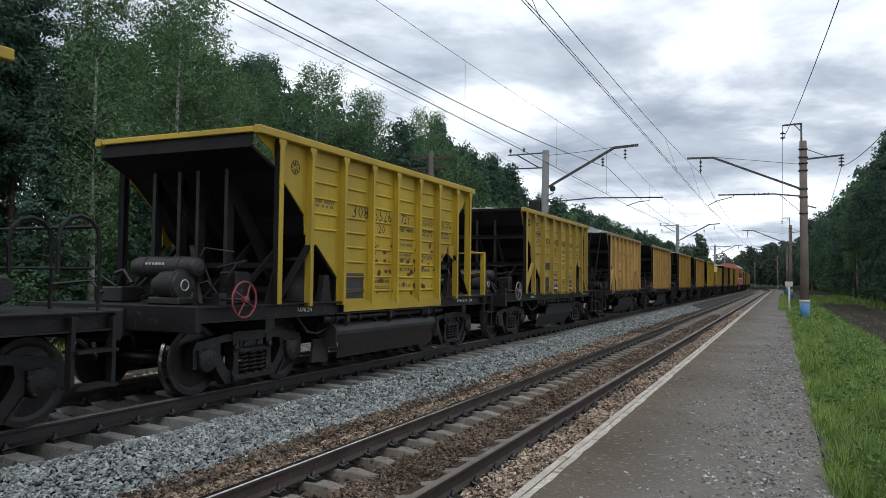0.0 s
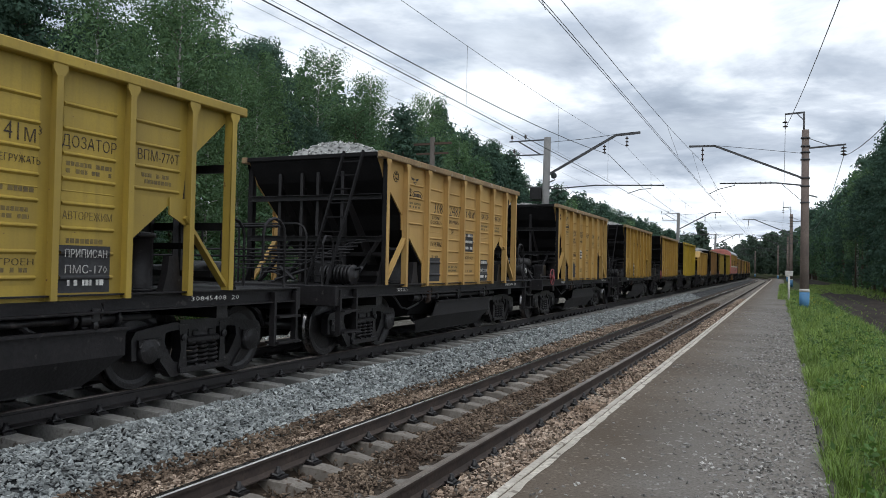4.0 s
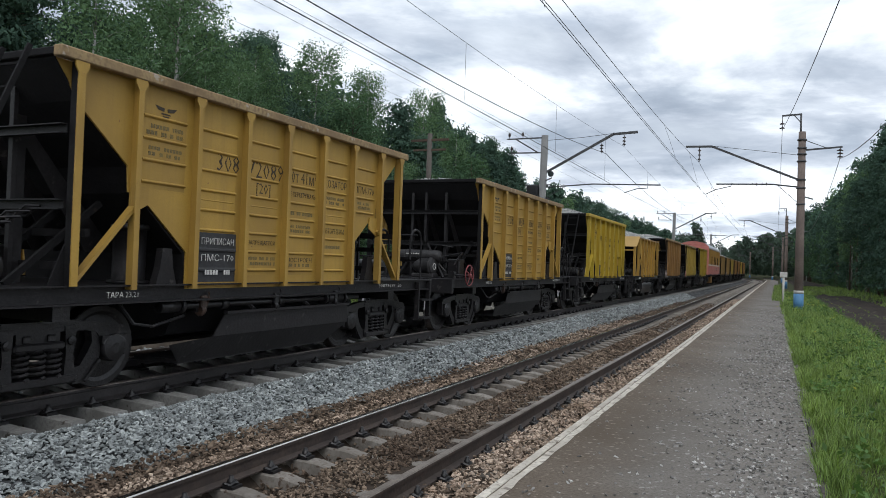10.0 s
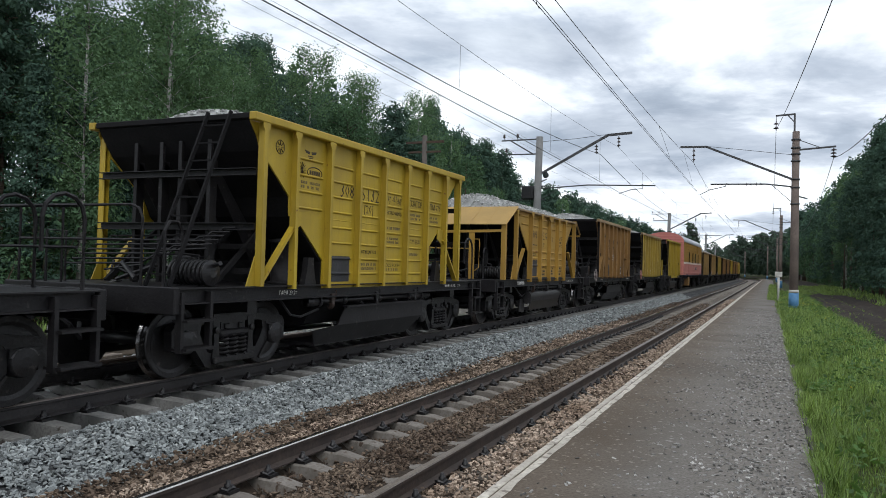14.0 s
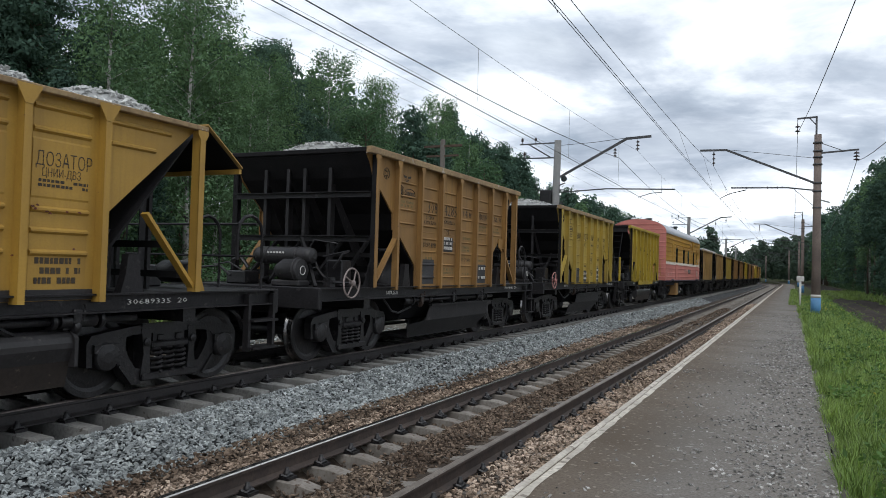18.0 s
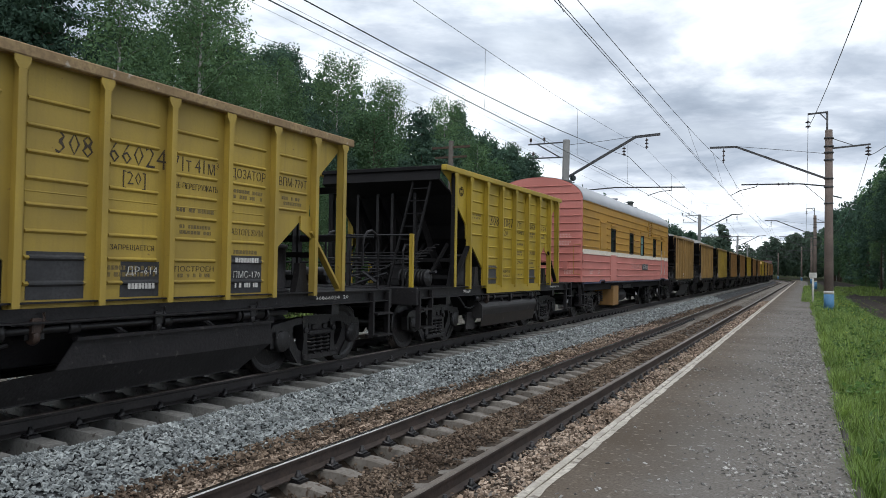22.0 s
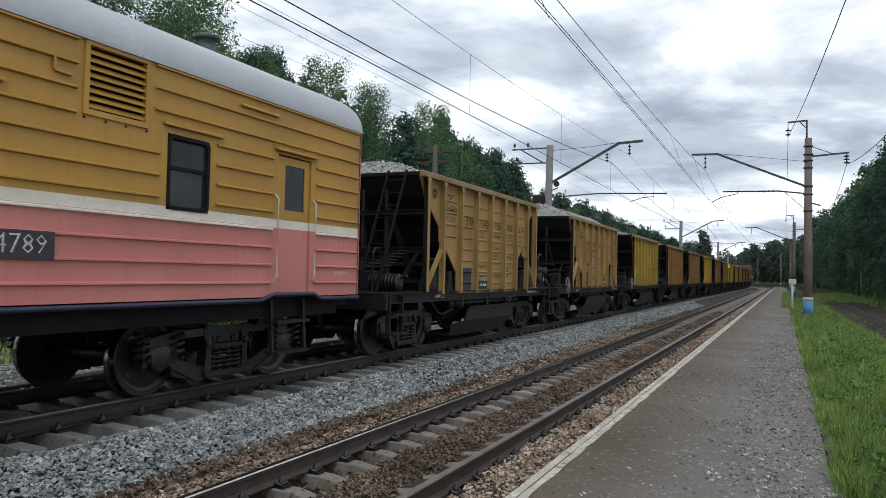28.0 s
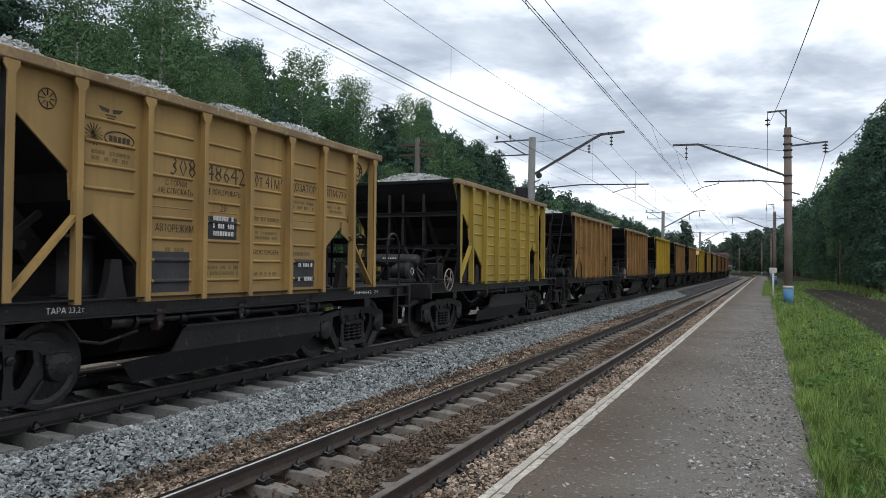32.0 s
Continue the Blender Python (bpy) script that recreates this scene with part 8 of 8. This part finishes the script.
    part("step_ladder", "van_steps_b", lambda bm: ([beam(bm, (1.45, y, 1.15), (1.50, y, 0.40), 0.05, 0.05) for y in (14.25, 15.0)], [box(bm, 1.36, 1.6, 14.25, 15.0, z - 0.02, z + 0.02) for z in (0.42, 0.85)]), GREYDIRT, root)
    coupler(root, -0.62, -1)
    coupler(root, VAN_L + 0.62, 1)
    for yb in (2.6, VAN_L - 2.6):
        b = bogie(root, yb, 2.4, "v")
        for s in (-1, 1):
            for t in (-1, 1):
                for o in (-0.27, 0.27):
                    part("axle_spring", "big_coil", lambda bm: tube(bm, [(0.09 * math.cos(i / 40 * 2 * math.pi * 4), 0.09 * math.sin(i / 40 * 2 * math.pi * 4), 0.36 * i / 40) for i in range(41)], 0.024, 5), UNDER, b, at=pose(s * 1.10, t * 1.2 + o, 0.46))
    # roof chimney and lamp
    part("chimney", "van_chimney", lambda bm: lathe(bm, [(0.27, 4.40), (0.27, 4.72), (0.33, 4.73), (0.33, 4.79), (0.25, 4.82), (0.13, 4.84), (0.13, 5.00), (0.20, 5.02), (0.20, 5.06), (0.12, 5.10), (0.04, 5.11)], "z", (0.0, 14.42, 0), 20), VANDUCT, root, "short grey roof chimney")
    part("roof_vent", "van_roofvent", lambda bm: lathe(bm, [(0.09, 4.40), (0.09, 4.66), (0.14, 4.67), (0.12, 4.74), (0.03, 4.76)], "z", (0.5, 8.9, 0), 14), VANROOF, root)
    part("rain_hood", "van_high_hood", lambda bm: prism(bm, [(VAN_W, 3.70), (VAN_W + 0.04, 3.685), (VAN_W + 0.04, 3.705), (VAN_W, 3.73)], "y", 13.42, 14.22), VANYELLOW, root)
    part("lamp_hook", "van_hook", lambda bm: (beam(bm, (VAN_W + 0.02, 10.72, 3.60), (VAN_W + 0.02, 10.72, 3.46), 0.025, 0.025), beam(bm, (VAN_W + 0.02, 10.72, 3.46), (VAN_W + 0.02, 10.92, 3.45), 0.025, 0.025)), VANYELLOW, root)
    part("roof_vent", "van_front_vent", lambda bm: lathe(bm, [(0.16, 4.50), (0.16, 4.80), (0.22, 4.81), (0.20, 4.90), (0.05, 4.93)], "z", (0.0, 3.25, 0), 16), VANDUCT, root, "dull grey roof ventilator")
    part("roof_walkway", "van_walkway", lambda bm: (tube(bm, [(-0.12, 5.9, VAN_TOP + 0.05), (-0.12, 11.6, VAN_TOP + 0.05)], 0.018, 6), [box(bm, -0.16, -0.08, y - 0.05, y + 0.05, VAN_TOP - 0.01, VAN_TOP + 0.06) for y in (6.0, 6.9, 7.4, 8.3, 9.2, 10.1, 11.0, 11.5)]), VANDUCT, root, "thin grey pipe on feet along the roof")
    for yy in (11.08, 11.34, 11.60, 11.88):
        for zz in (3.07, 3.90):
            part("bolt", "van_bolt", lambda bm: lathe(bm, [(0.014, 0.0), (0.014, 0.012), (0.004, 0.016)], "x", (VAN_W + 0.002, 0, 0), 6), UNDER, root, at=pose(0, yy, zz if zz < 3.5 else 3.855))
    # lettering
    nb = part("number_board", "van_number_board", lambda bm: box(bm, VAN_W + 0.030, VAN_W + 0.037, 9.55, 10.78, 1.625, 1.895), BOARD, root, "black painted number panel")
    for key, text, size, y, z, m, par in (("vn", "37554789", 0.27, 10.165, 1.76, STENCILWHITE, nb), ("vp", "ПМС-170", 0.24, 8.94, 1.76, PALEPINK, root), ("vs", "СВЕРДЛ", 0.24, 7.72, 1.76, PALEPINK, root)):
        o = new("marking", writing("txt_" + key, text, size, m))
        o.parent = par
        o.matrix_basis = pose(VAN_W + 0.040, y, z)

    def sidebars(bm):
        rr = random.Random(9)
        for y, z, n in ((0.9, 1.54, 8), (0.9, 1.46, 7), (2.0, 1.56, 5), (2.0, 1.47, 5), (15.7, 1.52, 7)):
            for i in range(n):
                box(bm, VAN_W + 0.001, VAN_W + 0.004, y + i * 0.055, y + i * 0.055 + 0.038, z, z + 0.055)
    part("marking", "van_sidebars", sidebars, PALEPINK, root)
    LINE.append((root, y0))


PALEPINK = material("faded_white_lettering", (0.62, 0.40, 0.36), (0.56, 0.30, 0.27), 0.7, 0, 40, 5, 0.0)
service_van(128.95)


# ---- the engine that pushes at the tail ----
def locomotive(y0):
    root = tagged(new("diesel_locomotive"), "dark red and grey diesel locomotive pushing at the rear", "locomotive")
    body = material("dark_red_loco_paint", (0.085, 0.034, 0.03), (0.05, 0.022, 0.02), 0.55, 0, 20, 1, 0.1)
    part("body", "loco_body", lambda bm: prism(bm, [(-1.5, 1.3), (1.5, 1.3), (1.5, 3.9), (1.25, 4.5), (0.7, 4.75), (-0.7, 4.75), (-1.25, 4.5), (-1.5, 3.9)], "y", 0.8, 15.6), body, root)
    part("cab", "loco_cab", lambda bm: prism(bm, [(0.0, 1.3), (0.0, 2.6), (0.45, 4.3), (0.85, 4.6), (0.85, 1.3)], "x", -1.48, 1.48), body, root)
    part("windscreen", "loco_screen", lambda bm: prism(bm, [(0.06, 2.9), (0.055, 2.92), (0.36, 4.05), (0.37, 4.03)], "x", -1.2, 1.2), GLASS, root)
    part("frame", "loco_frame", lambda bm: box(bm, -1.5, 1.5, 0.0, 16.4, 0.95, 1.29, 0.03), BLACK, root)
    part("fuel_tank", "loco_tank", lambda bm: box(bm, -1.3, 1.3, 6.3, 10.1, 0.3, 0.95, 0.05), BLACK, root)
    part("stripe", "loco_stripe", lambda bm: [box(bm, s * 1.503 - 0.003, s * 1.503 + 0.003, 0.9, 15.5, 2.0, 2.25) for s in (-1, 1)], WHITEPAINT, root)
    for i in range(6):
        part("side_window", "loco_win", lambda bm: box(bm, 1.502, 1.508, -0.35, 0.35, 3.0, 3.55, 0.002), GLASS, root, at=pose(0, 2.4 + i * 2.3, 0))
    part("exhaust", "loco_exhaust", lambda bm: box(bm, -0.4, 0.4, 7.2, 9.2, 4.74, 4.98, 0.03), BLACK, root)
    bogie(root, 3.2, 2.1, "l")
    bogie(root, 13.2, 2.1, "l")
    coupler(root, -0.5, -1)
    LINE.append((root, y0))


locomotive(148.05 + 11.08 * 14 - 1.4)


def lying_scrap():
    o = tagged(new("old_sleeper"), "weathered grey timber sleeper lying beside the track", "timber", "discarded sleepers")
    part("timber", "old_timber", lambda bm: box(bm, -0.12, 0.12, -1.3, 1.3, 0.0, 0.17, 0.015), TIMBER, o)
    o.matrix_basis = pose(-11.9, 9.8, -0.24, 0, 0, 6)
    copy_thing(o, pose(-12.5, 12.6, -0.22, 0, 0, -9))
    copy_thing(o, pose(-11.7, 15.8, -0.24, 0, 0, 3))
    r = tagged(new("spare_rail"), "rusty spare rail lying beside the track", "rail")
    part("rail_bar", "spare_rail", lambda bm: prism(bm, [(-0.07, 0.0), (0.07, 0.0), (0.012, 0.035), (0.012, 0.12), (0.036, 0.14), (0.034, 0.17), (-0.034, 0.17), (-0.036, 0.14), (-0.012, 0.12), (-0.012, 0.035)], "y", 0.0, 12.5), RAILSIDE, r)
    r.matrix_basis = pose(-10.9, 6.0, -0.16, 0, 0, 1.5)


TIMBER = material("weathered_timber", (0.24, 0.20, 0.16), (0.12, 0.10, 0.085), 0.9, 0, 14, 2, 0.5)
lying_scrap()


# ---- sleepers, rails and fastenings, piece by piece ----
build_track("near_track", "near railway track with rusty rails on concrete sleepers", NEAR_X, 0.0, 0.58, -11.44, CONCRETE, RAILTOP)
build_track("far_track", "raised far track on new concrete sleepers", FAR_X, FAR_Z, 0.56, -11.28, GREYCONCRETE, RAILDULL)

# ---- the motion ----
def run(t):
    """How far the train has come at t seconds."""
    return 4.76 * t + 0.0020 * t * t


def place(y):
    return pose(FAR_X + bend(y), y, FAR_Z, 0, 0, heading(y))


def motions():
    times = [0.0, 2, 4, 6, 8, 10, 12, 14, 16, 18, 20, 22, 24, 26, 28, 30, 32.0]
    for thing, y0 in LINE:
        walk(thing, [(t, place(y0 - run(t))) for t in times])
    turn = 4.90 / 0.475
    steps = int(32.0 / 0.125)
    for w, y in SPINNING:
        walk(w, [(i * 32.0 / steps, pose(0, y, 0.475, math.degrees(run(i * 32.0 / steps) / 0.475))) for i in range(steps + 1)])


motions()
